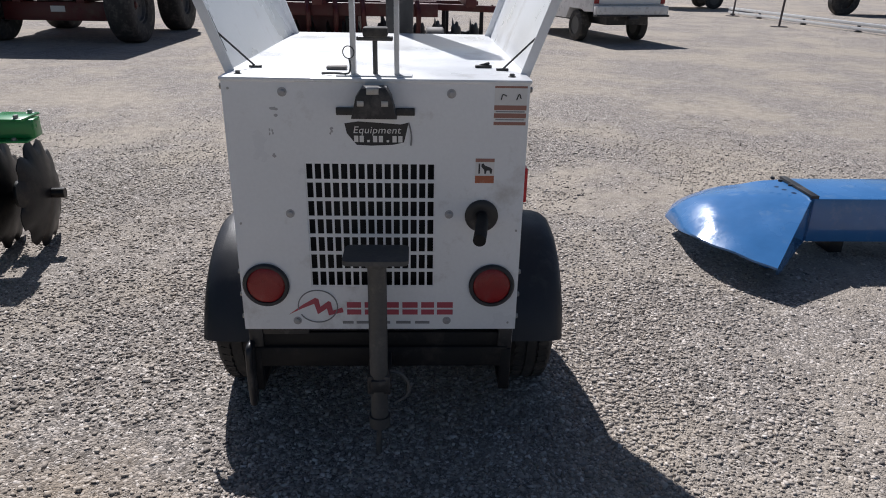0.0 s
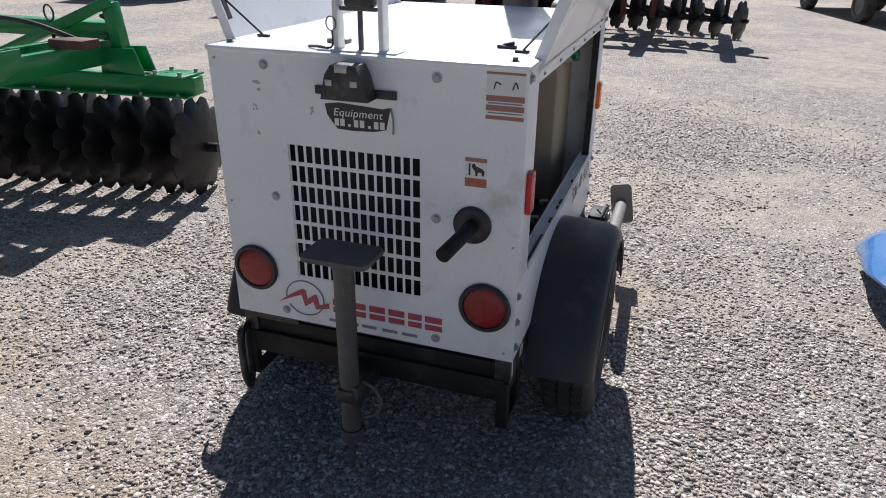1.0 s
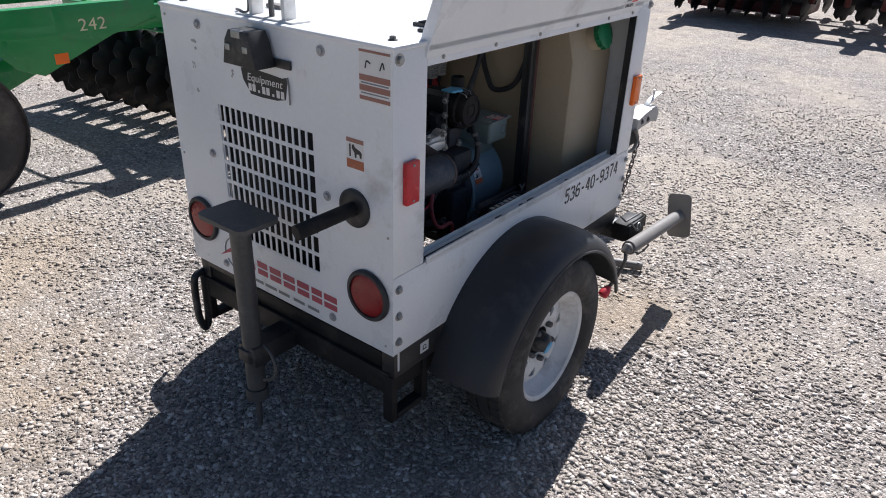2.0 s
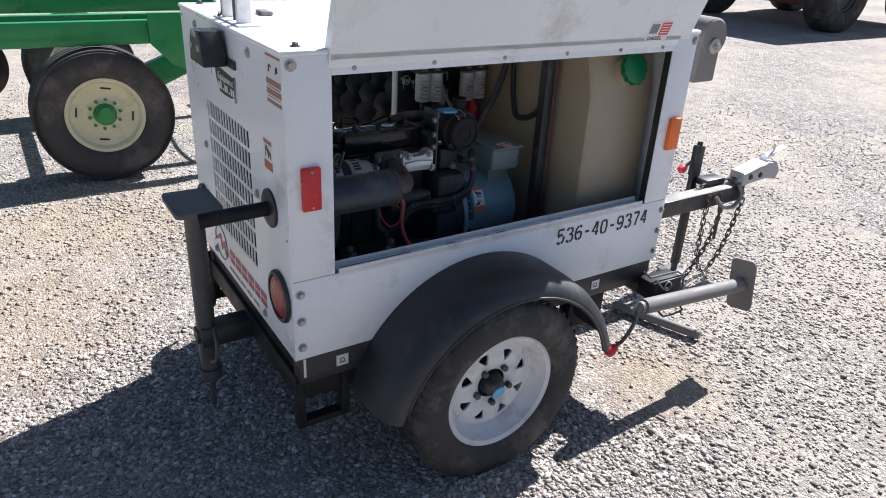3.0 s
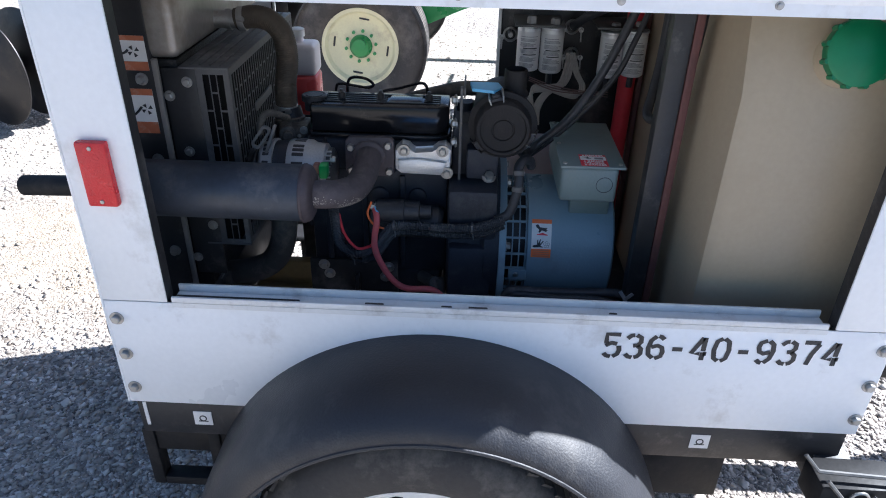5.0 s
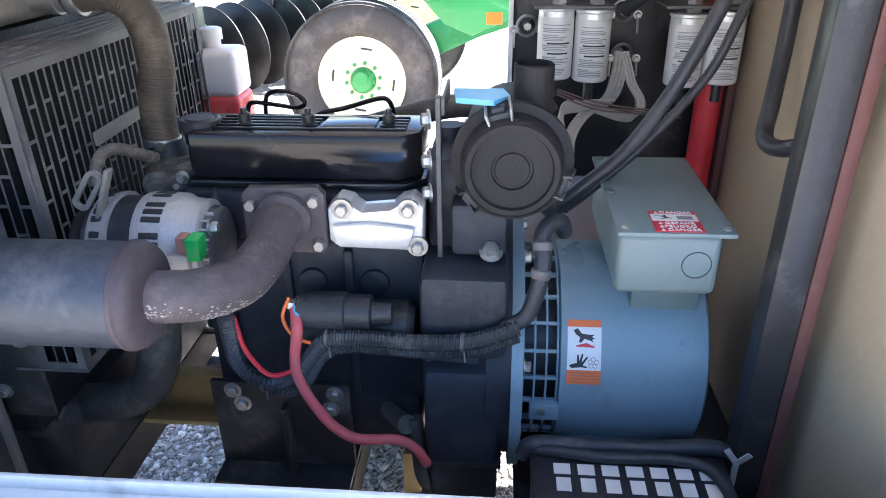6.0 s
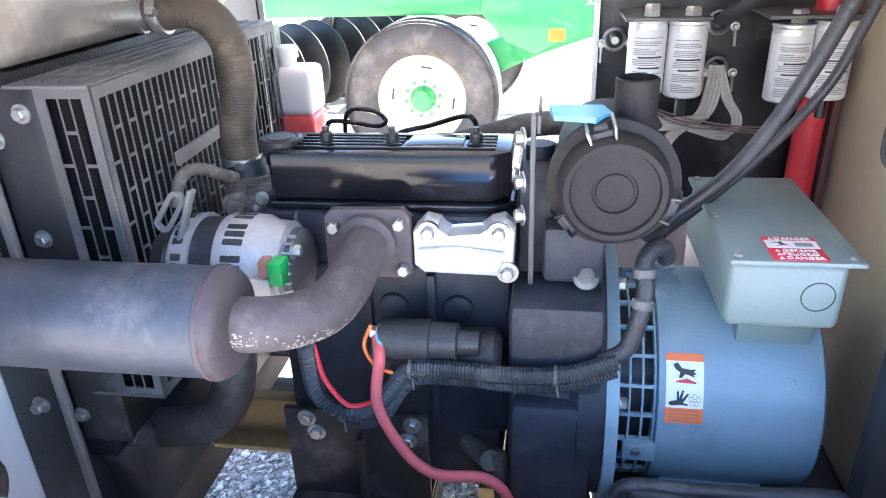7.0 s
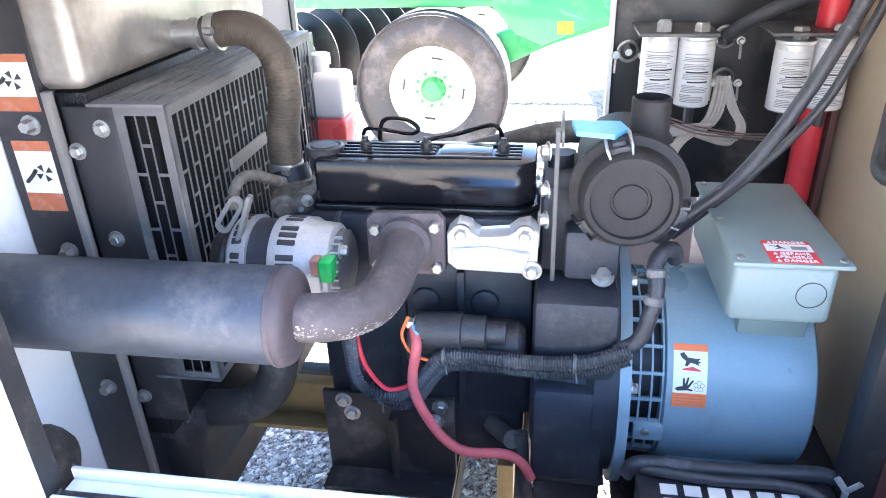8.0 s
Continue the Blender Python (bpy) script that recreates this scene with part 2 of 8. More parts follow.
M = {
    "white": mat("white_paint", (0.81, 0.82, 0.83), 0.38, var=0.05, scale=3, bump=0.06, dirt=(0.45, 0.42, 0.38), dirt_amt=0.22, dirt_scale=4, coat=0.2),
    "white_dull": mat("worn_white_paint", (0.70, 0.70, 0.69), 0.5, var=0.08, bump=0.1, dirt=(0.35, 0.32, 0.3), dirt_amt=0.4, dirt_scale=9),
    "black": mat("black_paint", (0.022, 0.022, 0.024), 0.45, var=0.3, bump=0.15, dirt=(0.16, 0.145, 0.13), dirt_amt=0.35, dirt_scale=8),
    # darker copy of black_paint: the shade under the trailer is in the colour
    "under": mat("shade_darkened_black", (0.012, 0.012, 0.013), 0.6, spec=0.25, var=0.3, bump=0.15, dirt=(0.05, 0.045, 0.04), dirt_amt=0.25, dirt_scale=8),
    "black_gloss": mat("gloss_black_enamel", (0.010, 0.010, 0.012), 0.14, spec=0.32, var=0.2, bump=0.03, rough_var=0.05, dirt=(0.10, 0.095, 0.09), dirt_amt=0.06, dirt_scale=14),
    "rubber": mat("tyre_rubber", (0.035, 0.033, 0.032), 0.8, var=0.25, bump=0.3, dirt=(0.16, 0.145, 0.125), dirt_amt=0.5, dirt_scale=7),
    "rubber_grey": mat("dusty_tyre_rubber", (0.055, 0.05, 0.048), 0.85, var=0.2, bump=0.3, dirt=(0.18, 0.16, 0.14), dirt_amt=0.5, dirt_scale=4),
    "plastic": mat("black_plastic", (0.024, 0.025, 0.030), 0.5, var=0.2, bump=0.25, fine=240, dirt=(0.09, 0.085, 0.08), dirt_amt=0.25),
    "cleaner": mat("matt_black_plastic", (0.017, 0.016, 0.017), 0.65, spec=0.3, var=0.2, bump=0.2, fine=240, dirt=(0.06, 0.055, 0.05), dirt_amt=0.25),
    # near-black for the sheet that puts shade behind the fan guard slots
    "shroud": mat("slot_shade_black", (0.006, 0.006, 0.007), 0.8, spec=0.15, var=0.3, bump=0.1),
    "sleeve": mat("dull_white_sleeve", (0.63, 0.62, 0.61), 0.5, var=0.05, bump=0.02),
    "rust_cap": mat("heat_browned_steel", (0.072, 0.058, 0.064), 0.65, metal=0.3, var=0.3, bump=0.3, dirt=(0.16, 0.14, 0.135), dirt_amt=0.15, dirt_scale=20),
    "iron": mat("cast_iron", (0.022, 0.025, 0.035), 0.6, metal=0.15, var=0.5, bump=0.10, fine=320, dirt=(0.06, 0.06, 0.064), dirt_amt=0.42, dirt_scale=22),
    "steel": mat("zinc_steel", (0.40, 0.40, 0.39), 0.42, metal=0.85, var=0.15, bump=0.1, dirt=(0.25, 0.2, 0.16), dirt_amt=0.3, dirt_scale=30),
    "alu": mat("bare_aluminium", (0.74, 0.74, 0.73), 0.42, metal=0.55, var=0.12, bump=0.14, fine=260, dirt=(0.4, 0.38, 0.35), dirt_amt=0.25, dirt_scale=20),
    "alu_dull": mat("dusty_alloy_casting", (0.42, 0.42, 0.43), 0.5, metal=0.45, var=0.15, bump=0.35, fine=260, dirt=(0.30, 0.28, 0.25), dirt_amt=0.4, dirt_scale=24),
    "iron_dusty": mat("dusty_cast_iron", (0.085, 0.075, 0.066), 0.8, metal=0.1, var=0.4, bump=0.5, fine=160, dirt=(0.24, 0.21, 0.17), dirt_amt=0.5, dirt_scale=28),
    "silver": mat("aluminium_tank", (0.33, 0.31, 0.285), 0.40, metal=0.65, var=0.2, bump=0.1, dirt=(0.20, 0.165, 0.13), dirt_amt=0.5, dirt_scale=6),
    "grey_tube": mat("grey_jack_paint", (0.185, 0.172, 0.160), 0.65, metal=0.0, var=0.14, dirt=(0.17, 0.15, 0.13), dirt_amt=0.3, dirt_scale=12),
    "jack_dark": mat("dark_jack_steel", (0.10, 0.10, 0.10), 0.55, metal=0.4, var=0.2, dirt=(0.2, 0.18, 0.16), dirt_amt=0.35, dirt_scale=12),
    "rust_pipe": mat("rusty_exhaust", (0.100, 0.084, 0.088), 0.75, metal=0.3, var=0.3, bump=0.5, dirt=(0.20, 0.17, 0.155), dirt_amt=0.22, dirt_scale=26),
    "scale": mat("pale_rust_scale", (0.33, 0.295, 0.26), 0.85, var=0.3, bump=0.3),
    "muffler": mat("muffler_black", (0.044, 0.053, 0.071), 0.5, metal=0.3, var=0.3, bump=0.15, dirt=(0.17, 0.165, 0.165), dirt_amt=0.26, dirt_scale=9),
    "gen_blue": mat("grey_blue_enamel", (0.200, 0.282, 0.330), 0.36, var=0.06, bump=0.12, fine=200, dirt=(0.17, 0.2, 0.22), dirt_amt=0.15, dirt_scale=9),
    "red_lens": mat("red_lens", (0.56, 0.018, 0.024), 0.25, var=0.12, bump=0.4, fine=300, dirt=(0.3, 0.05, 0.04), dirt_amt=0.2),
    "lamp_red": mat("dark_red_lens", (0.26, 0.012, 0.014), 0.3, var=0.15, bump=0.3, fine=300, dirt=(0.25, 0.12, 0.1), dirt_amt=0.25),
    "amber": mat("amber_lens", (0.88, 0.16, 0.004), 0.14, var=0.12, bump=0.4, fine=300),
    "red": mat("red_plastic", (0.62, 0.035, 0.05), 0.45, var=0.15, bump=0.1),
    "red_cable": mat("red_cable_jacket", (0.50, 0.10, 0.11), 0.55, var=0.2, bump=0.15, dirt=(0.3, 0.16, 0.14), dirt_amt=0.3, dirt_scale=30),
    "rust_wire": mat("faded_wire_jacket", (0.20, 0.13, 0.12), 0.6, var=0.25, bump=0.05),
    "orange_faded": mat("faded_orange_print", (0.42, 0.13, 0.06), 0.55, var=0.2, bump=0.03, dirt=(0.4, 0.3, 0.25), dirt_amt=0.3, dirt_scale=40),
    "plug_green": mat("bright_green_plastic", (0.02, 0.42, 0.09), 0.4, var=0.1, bump=0.05),
    "box_grey": mat("grey_green_enamel", (0.165, 0.216, 0.218), 0.42, var=0.06, bump=0.12, fine=200, dirt=(0.2, 0.21, 0.2), dirt_amt=0.25, dirt_scale=9),
    "orange": mat("orange_print", (0.78, 0.17, 0.04), 0.45, var=0.08, bump=0.03),
    "brown_print": mat("faded_brown_print", (0.34, 0.165, 0.125), 0.55, var=0.12, bump=0.03),
    "label": mat("label_white", (0.74, 0.73, 0.71), 0.45, var=0.06, bump=0.03),
    "print": mat("black_print", (0.025, 0.025, 0.028), 0.5, var=0.1, bump=0.0),
    "print_grey": mat("grey_print", (0.22, 0.22, 0.23), 0.55, var=0.15, bump=0.0),
    "magenta": mat("faded_red_print", (0.42, 0.07, 0.10), 0.5, var=0.15, bump=0.0),
    "tank": mat("natural_polyethylene", (0.385, 0.32, 0.225), 0.5, var=0.08, scale=3, bump=0.1, dirt=(0.36, 0.29, 0.20), dirt_amt=0.3, dirt_scale=3),
    "cap_green": mat("green_plastic", (0.008, 0.17, 0.065), 0.4, var=0.1, bump=0.05),
    "green": mat("implement_green", (0.016, 0.255, 0.062), 0.33, var=0.12, scale=3, bump=0.05, coat=0.3, dirt=(0.1, 0.16, 0.08), dirt_amt=0.2),
    "cream": mat("cream_rim_paint", (0.72, 0.68, 0.45), 0.5, var=0.08, bump=0.08, dirt=(0.45, 0.38, 0.26), dirt_amt=0.3, dirt_scale=7),
    "disc": mat("dark_disc_steel", (0.017, 0.016, 0.017), 0.45, metal=0.3, var=0.3, bump=0.1, dirt=(0.07, 0.055, 0.042), dirt_amt=0.35, dirt_scale=5),
    "blue": mat("bright_blue_paint", (0.055, 0.185, 0.44), 0.2, var=0.08, scale=3, bump=0.5, fine=14, coat=0.5, dirt=(0.2, 0.32, 0.5), dirt_amt=0.2),
    "blue_wrap": mat("blue_film", (0.12, 0.42, 0.70), 0.4, var=0.12, bump=0.2, fine=60),
    "maroon": mat("maroon_paint", (0.10, 0.018, 0.018), 0.5, var=0.25, bump=0.1, dirt=(0.12, 0.07, 0.05), dirt_amt=0.4, dirt_scale=2),
    "hose": mat("hose_rubber", (0.06, 0.055, 0.05), 0.7, var=0.25, bump=0.3, dirt=(0.22, 0.185, 0.14), dirt_amt=0.4, dirt_scale=14),
    "hose_dusty": mat("dusty_hose_rubber", (0.052, 0.041, 0.029), 0.7, var=0.3, bump=0.3, dirt=(0.15, 0.12, 0.085), dirt_amt=0.42, dirt_scale=14),
    "guard": mat("dusty_black_plastic", (0.085, 0.084, 0.086), 0.5, var=0.25, bump=0.15, dirt=(0.25, 0.235, 0.22), dirt_amt=0.45, dirt_scale=9),
    "loom": mat("loom_plastic", (0.030, 0.032, 0.038), 0.45, var=0.2, bump=0.1, dirt=(0.15, 0.15, 0.15), dirt_amt=0.3, dirt_scale=20),
    "wire_white": mat("grey_white_wire", (0.45, 0.415, 0.375), 0.5, var=0.15, bump=0.1, dirt=(0.3, 0.27, 0.23), dirt_amt=0.4, dirt_scale=30),
    "yellow": mat("yellow_brown_paint", (0.36, 0.27, 0.12), 0.6, var=0.2, bump=0.2, dirt=(0.2, 0.17, 0.12), dirt_amt=0.4),
    "bottle": mat("translucent_bottle", (0.78, 0.72, 0.72), 0.4, var=0.05, bump=0.05),
    "coolant": mat("pink_red_coolant", (0.70, 0.10, 0.10), 0.35, var=0.08, bump=0.03),
    "rust_red": mat("rust_red_frame", (0.115, 0.046, 0.040), 0.7, var=0.25, bump=0.2, dirt=(0.17, 0.13, 0.10), dirt_amt=0.35),
    "glass": mat("dark_glass", (0.03, 0.035, 0.04), 0.08, var=0.1, bump=0.0, rough_var=0.03),
    "radiator": mat("radiator_fins", (0.014, 0.014, 0.016), 0.6, metal=0.3, var=0.3, bump=0.5, fine=300),
    "far_white": mat("vehicle_white", (0.72, 0.72, 0.72), 0.35, var=0.05, bump=0.03, coat=0.4, dirt=(0.5, 0.47, 0.43), dirt_amt=0.2, dirt_scale=2),
}
M["gravel"] = gravel_mat("gravel_ground", False)
M["stones"] = gravel_mat("loose_gravel", True)


# ---- building helpers ----
ORIGIN = {}


def finish(name, bm, material, angle=38):
    me = bpy.data.meshes.new(name)
    bmesh.ops.recalc_face_normals(bm, faces=bm.faces[:])
    bm.to_mesh(me)
    bm.free()
    me.polygons.foreach_set("use_smooth", [True] * len(me.polygons))
    me.set_sharp_from_angle(angle=radians(angle))
    me.materials.append(material)
    return me


def part(name, bm, material, parent=None, label="", angle=38):
    """Links a bmesh, in world places, as one mesh object under a thing or under a part."""
    me = finish(name, bm, material, angle)
    n = len(me.vertices)
    co = np.empty(n * 3, dtype=np.float64)
    me.vertices.foreach_get("co", co)
    co = co.reshape(-1, 3)
    c = (co.min(0) + co.max(0)) / 2
    if parent is None:
        c[2] = co[:, 2].min()
    me.vertices.foreach_set("co", (co - c).ravel())
    me.update()
    ob = new(name, me)
    c = Vector(c)
    ORIGIN[ob.name] = c
    if parent is not None:
        ob.parent = parent
        ob.location = c - ORIGIN[parent.name]
    else:
        ob.location = c
    if label:
        ob["label"] = label
    return ob


def thing(name, at, label, category, group="", kind=""):
    ob = new(name)
    ob.empty_display_size = 0.1
    ob.location = at
    ORIGIN[ob.name] = Vector(at)
    return tagged(ob, label, category, group, kind)


def B():
    return bmesh.new()


def box(bm, a, b, bev=0.0, seg=2, m=None):
    lo = [min(p, q) for p, q in zip(a, b)]
    hi = [max(p, q) for p, q in zip(a, b)]
    vs = [bm.verts.new((x, y, z)) for x in (lo[0], hi[0]) for y in (lo[1], hi[1]) for z in (lo[2], hi[2])]
    fs = [bm.faces.new([vs[i] for i in q]) for q in ((0, 1, 3, 2), (4, 6, 7, 5), (0, 4, 5, 1), (2, 3, 7, 6), (0, 2, 6, 4), (1, 5, 7, 3))]
    if bev:
        es = list({e for f in fs for e in f.edges})
        r = bmesh.ops.bevel(bm, geom=es, offset=bev, segments=seg, affect="EDGES", profile=0.5)
        vs = list({v for f in r["faces"] for v in f.verts} | {v for v in vs if v.is_valid})
    if m is not None:
        bmesh.ops.transform(bm, matrix=m, verts=[v for v in vs if v.is_valid])
    return bm


def basis(d):
    d = Vector(d).normalized()
    u = d.orthogonal().normalized()
    return d, u, d.cross(u)


def ring(bm, c, u, v, r, seg):
    return [bm.verts.new(Vector(c) + u * (r * math.cos(2 * math.pi * i / seg)) + v * (r * math.sin(2 * math.pi * i / seg))) for i in range(seg)]


def bridge(bm, a, b, closed=True):
    n = len(a)
    for i in range(n if closed else n - 1):
        j = (i + 1) % n
        bm.faces.new((a[i], a[j], b[j], b[i]))


def spin(bm, c, axis, profile, seg=32, caps=True):
    """Turned shape: profile rows (distance along the axis, radius)."""
    d, u, v = basis(axis)
    rings = [ring(bm, Vector(c) + d * h, u, v, max(r, 1e-4), seg) for h, r in profile]
    for a, b in zip(rings, rings[1:]):
        bridge(bm, a, b)
    if caps:
        bm.faces.new(rings[0])
        bm.faces.new(rings[-1])
    return bm


def torus_spin(bm, c, axis, profile, seg=48):
    """Ring-shaped turned shape from a closed profile."""
    d, u, v = basis(axis)
    rings = [ring(bm, Vector(c) + d * h, u, v, r, seg) for h, r in profile]
    for a, b in zip(rings, rings[1:] + rings[:1]):
        bridge(bm, a, b)
    return bm


def cyl(bm, p0, p1, r, r1=None, seg=16, bev=0.0):
    p0, p1 = Vector(p0), Vector(p1)
    n = (p1 - p0).length
    r1 = r if r1 is None else r1
    prof = [(0, r), (n, r1)] if not bev else [(0, r - bev), (bev, r), (n - bev, r1), (n, r1 - bev)]
    return spin(bm, p0, p1 - p0, prof, seg)


def curve_points(pts, n=6):
    pts = [Vector(p) for p in pts]
    if len(pts) < 3:
        return pts
    P = [2 * pts[0] - pts[1], *pts, 2 * pts[-1] - pts[-2]]
    out = []
    for i in range(1, len(P) - 2):
        a, b, c, d = P[i - 1:i + 3]
        for k in range(n):
            t = k / n
            out.append(0.5 * ((2 * b) + (c - a) * t + (2 * a - 5 * b + 4 * c - d) * t * t + (3 * b - a - 3 * c + d) * t ** 3))
    out.append(pts[-1])
    return out


def tube(bm, pts, r, seg=8, n=6, ribs=0.0, straight=False):
    """Hose, wire or bent bar along points; ribs gives a corrugated sleeve."""
    path = [Vector(p) for p in pts] if straight else curve_points(pts, n)
    if ribs:
        dense = []
        for a, b in zip(path, path[1:]):
            k = max(1, int((b - a).length / 0.0017))
            dense += [a.lerp(b, i / k) for i in range(k)]
        path = dense + [path[-1]]
    t0 = (path[1] - path[0]).normalized()
    u = t0.orthogonal().normalized()
    rings = []
    for i, p in enumerate(path):
        t = (path[min(i + 1, len(path) - 1)] - path[max(i - 1, 0)]).normalized()
        u = (u - t * u.dot(t)).normalized()
        v = t.cross(u)
        rr = r * (1 + ribs * (1 if i % 2 else -1))
        rings.append(ring(bm, p, u, v, rr, seg))
    for a, b in zip(rings, rings[1:]):
        bridge(bm, a, b)
    bm.faces.new(rings[0])
    bm.faces.new(rings[-1])
    return bm


def prism(bm, poly, axis, lo, hi, bev=0.0):
    """A flat outline (two coordinates a point, in the order of the two other axes) given thickness along an axis."""
    def at(p, h):
        return {"x": (h, p[0], p[1]), "y": (p[0], h, p[1]), "z": (p[0], p[1], h)}[axis]
    a = [bm.verts.new(at(p, lo)) for p in poly]
    b = [bm.verts.new(at(p, hi)) for p in poly]
    bridge(bm, a, b)
    fa, fb = bm.faces.new(a), bm.faces.new(b)
    if bev:
        es = list(fa.edges) + list(fb.edges)
        bmesh.ops.bevel(bm, geom=es, offset=bev, segments=2, affect="EDGES", profile=0.5)
    return bm


def bar(bm, p0, p1, w, h, up=(0, 0, 1), bev=0.0):
    """Rectangular bar between two points, w across and h along up."""
    p0, p1 = Vector(p0), Vector(p1)
    d = (p1 - p0).normalized()
    s = d.cross(Vector(up)).normalized()
    n = s.cross(d)
    m = Matrix((s, d, n)).transposed().to_4x4()
    m.translation = (p0 + p1) / 2
    L = (p1 - p0).length
    return box(bm, (-w / 2, -L / 2, -h / 2), (w / 2, L / 2, h / 2), bev, m=m)


def hexbolt(bm, at, axis, r=0.008, h=0.007, washer=True):
    d = Vector(axis).normalized()
    if washer:
        spin(bm, at, d, [(0, r * 1.5), (0.002, r * 1.5)], 14)
    spin(bm, Vector(at) + d * (0.002 if washer else 0), d, [(0, r), (h * 0.8, r), (h, r * 0.8)], 6)
    return bm


def words(name, body, size, m, material, parent, stretch=1.0, label="", bold=0.0):
    cu = bpy.data.curves.new(name, "FONT")
    cu.body, cu.size, cu.extrude, cu.space_character = body, size, 0.0004, 1.05
    cu.offset = bold
    tmp = bpy.data.objects.new(name, cu)
    scene.collection.objects.link(tmp)
    bpy.context.view_layer.update()
    me = bpy.data.meshes.new_from_object(tmp)
    bpy.data.objects.remove(tmp)
    bm = B()
    bm.from_mesh(me)
    bmesh.ops.transform(bm, matrix=m @ Matrix.Diagonal((stretch, 1, 1, 1)), verts=bm.verts[:])
    return part(name, bm, material, parent, label)


# ---- ground ----
def ground_height(x, y):
    return 0.008 * math.sin(x * 1.3 + 0.4) * math.cos(y * 0.9) - 0.004


bm = B()
steps = [-400, -150, -60, -30, -18, -12] + [round(-8 + 0.5 * i, 2) for i in range(33)] + [12, 18, 30, 60, 150, 400]
grid = [[bm.verts.new((x, y + 6, ground_height(x, y + 6) if abs(x) < 9 and abs(y) < 9 else -0.004)) for x in steps] for y in steps]
for r0, r1 in zip(grid, grid[1:]):
    for i in range(len(steps) - 1):
        bm.faces.new((r0[i], r0[i + 1], r1[i + 1], r1[i]))
tagged(part("ground", bm, M["gravel"]), "pale grey crushed-gravel yard surface with dusty patches", "ground", kind="structure")


def loose_stones(name, count, reach, smin, smax, seed):
    """Angular stones lying on the ground, each of 6 to 8 corners, as one mesh."""
    rng = np.random.default_rng(seed)
    # thick round the trailer, thinning out with distance
    rad, turn = reach * rng.random(3 * count) ** 0.85, rng.uniform(0, 2 * np.pi, 3 * count)
    px, py = 0.2 + rad * np.cos(turn), 2.6 + rad * np.sin(turn)
    # bare dusty patches of no set size between the stony stretches
    patch = np.sin(1.7 * px + 1.3 * np.sin(0.9 * py)) * np.cos(1.3 * py - 0.8 * px + 0.6) + 0.6 * np.sin(4.1 * px - 2.9 * py + np.sin(2.3 * px)) * np.sin(3.3 * py + 1.0) + 0.45 * np.sin(9.0 * px + 5 * py) * np.cos(8 * py - 3 * px)
    # worn earth under the swung jack and beside the rear of the trailer
    bare = np.exp(-((px - 0.45) ** 2 / 0.10 + (py - 3.45) ** 2 / 0.07)) + 0.1 * np.exp(-((px + 1.30) ** 2 / 0.35 + (py - 1.45) ** 2 / 0.30))
    fade = np.clip((reach - rad) / (0.45 * reach), 0, 1)
    keep = np.flatnonzero(rng.random(3 * count) < np.clip(0.64 - 0.50 * patch - 0.8 * bare, 0.05, 1.0) * fade)[:count]
    px, py, count = px[keep], py[keep], len(keep)
    size = smin + (smax - smin) * rng.random(count) ** 2.2
    cube = np.array([(x, y, z) for x in (-1, 1) for y in (-1, 1) for z in (-1, 1)], float) * 0.5
    quads = np.array([(0, 1, 3, 2), (4, 6, 7, 5), (0, 4, 5, 1), (2, 3, 7, 6), (0, 2, 6, 4), (1, 5, 7, 3)])
    v = cube[None] * (1 + rng.uniform(-0.55, 0.3, (count, 8, 3)))
    v *= np.stack([size * rng.uniform(0.8, 1.35, count), size * rng.uniform(0.6, 1.0, count), size * rng.uniform(0.24, 0.62, count)], 1)[:, None]
    a, b = rng.uniform(0, 2 * np.pi, count), rng.uniform(-0.6, 0.6, count)
    y1_, z1_ = v[..., 1] * np.cos(b)[:, None] - v[..., 2] * np.sin(b)[:, None], v[..., 1] * np.sin(b)[:, None] + v[..., 2] * np.cos(b)[:, None]
    x1_ = v[..., 0]
    gx = x1_ * np.cos(a)[:, None] - y1_ * np.sin(a)[:, None] + px[:, None]
    gy = x1_ * np.sin(a)[:, None] + y1_ * np.cos(a)[:, None] + py[:, None]
    gz = z1_ + (0.008 * np.sin(px * 1.3 + 0.4) * np.cos(py * 0.9) - 0.004 + size * 0.085)[:, None]
    co = np.stack([gx, gy, gz], -1).reshape(-1, 3)
    faces = (quads[None] + (np.arange(count) * 8)[:, None, None]).reshape(-1)
    me = bpy.data.meshes.new(name)
    me.vertices.add(len(co))
    me.vertices.foreach_set("co", co.ravel())
    me.loops.add(len(faces))
    me.loops.foreach_set("vertex_index", faces.astype(np.int32))
    me.polygons.add(count * 6)
    me.polygons.foreach_set("loop_start", np.arange(count * 6, dtype=np.int32) * 4)
    me.update(calc_edges=True)
    me.validate()
    me.materials.append(M["stones"])
    ob = new(name, me)
    return tagged(ob, "loose angular grey and buff crushed stone lying on the yard", "gravel", kind="stuff")


loose_stones("gravel", 172000, 6.8, 0.005, 0.018, 3)
loose_stones("gravel", 17000, 6.5, 0.012, 0.025, 4)

# ---- the generator trailer: plan ----
XL, XR, XC = -0.595, 0.332, -0.131
YB, YF = 2.085, 3.537
Z0, ZT, ZS = 0.495, 1.335, 0.742
OY0, OY1, OZ1 = 2.210, 3.424, 1.282
WY, WZ = 2.686, 0.297

trailer = thing("generator_trailer", (XC, 2.7, 0), "white single-axle generator trailer with open gull-wing doors, standing on gravel", "trailer")

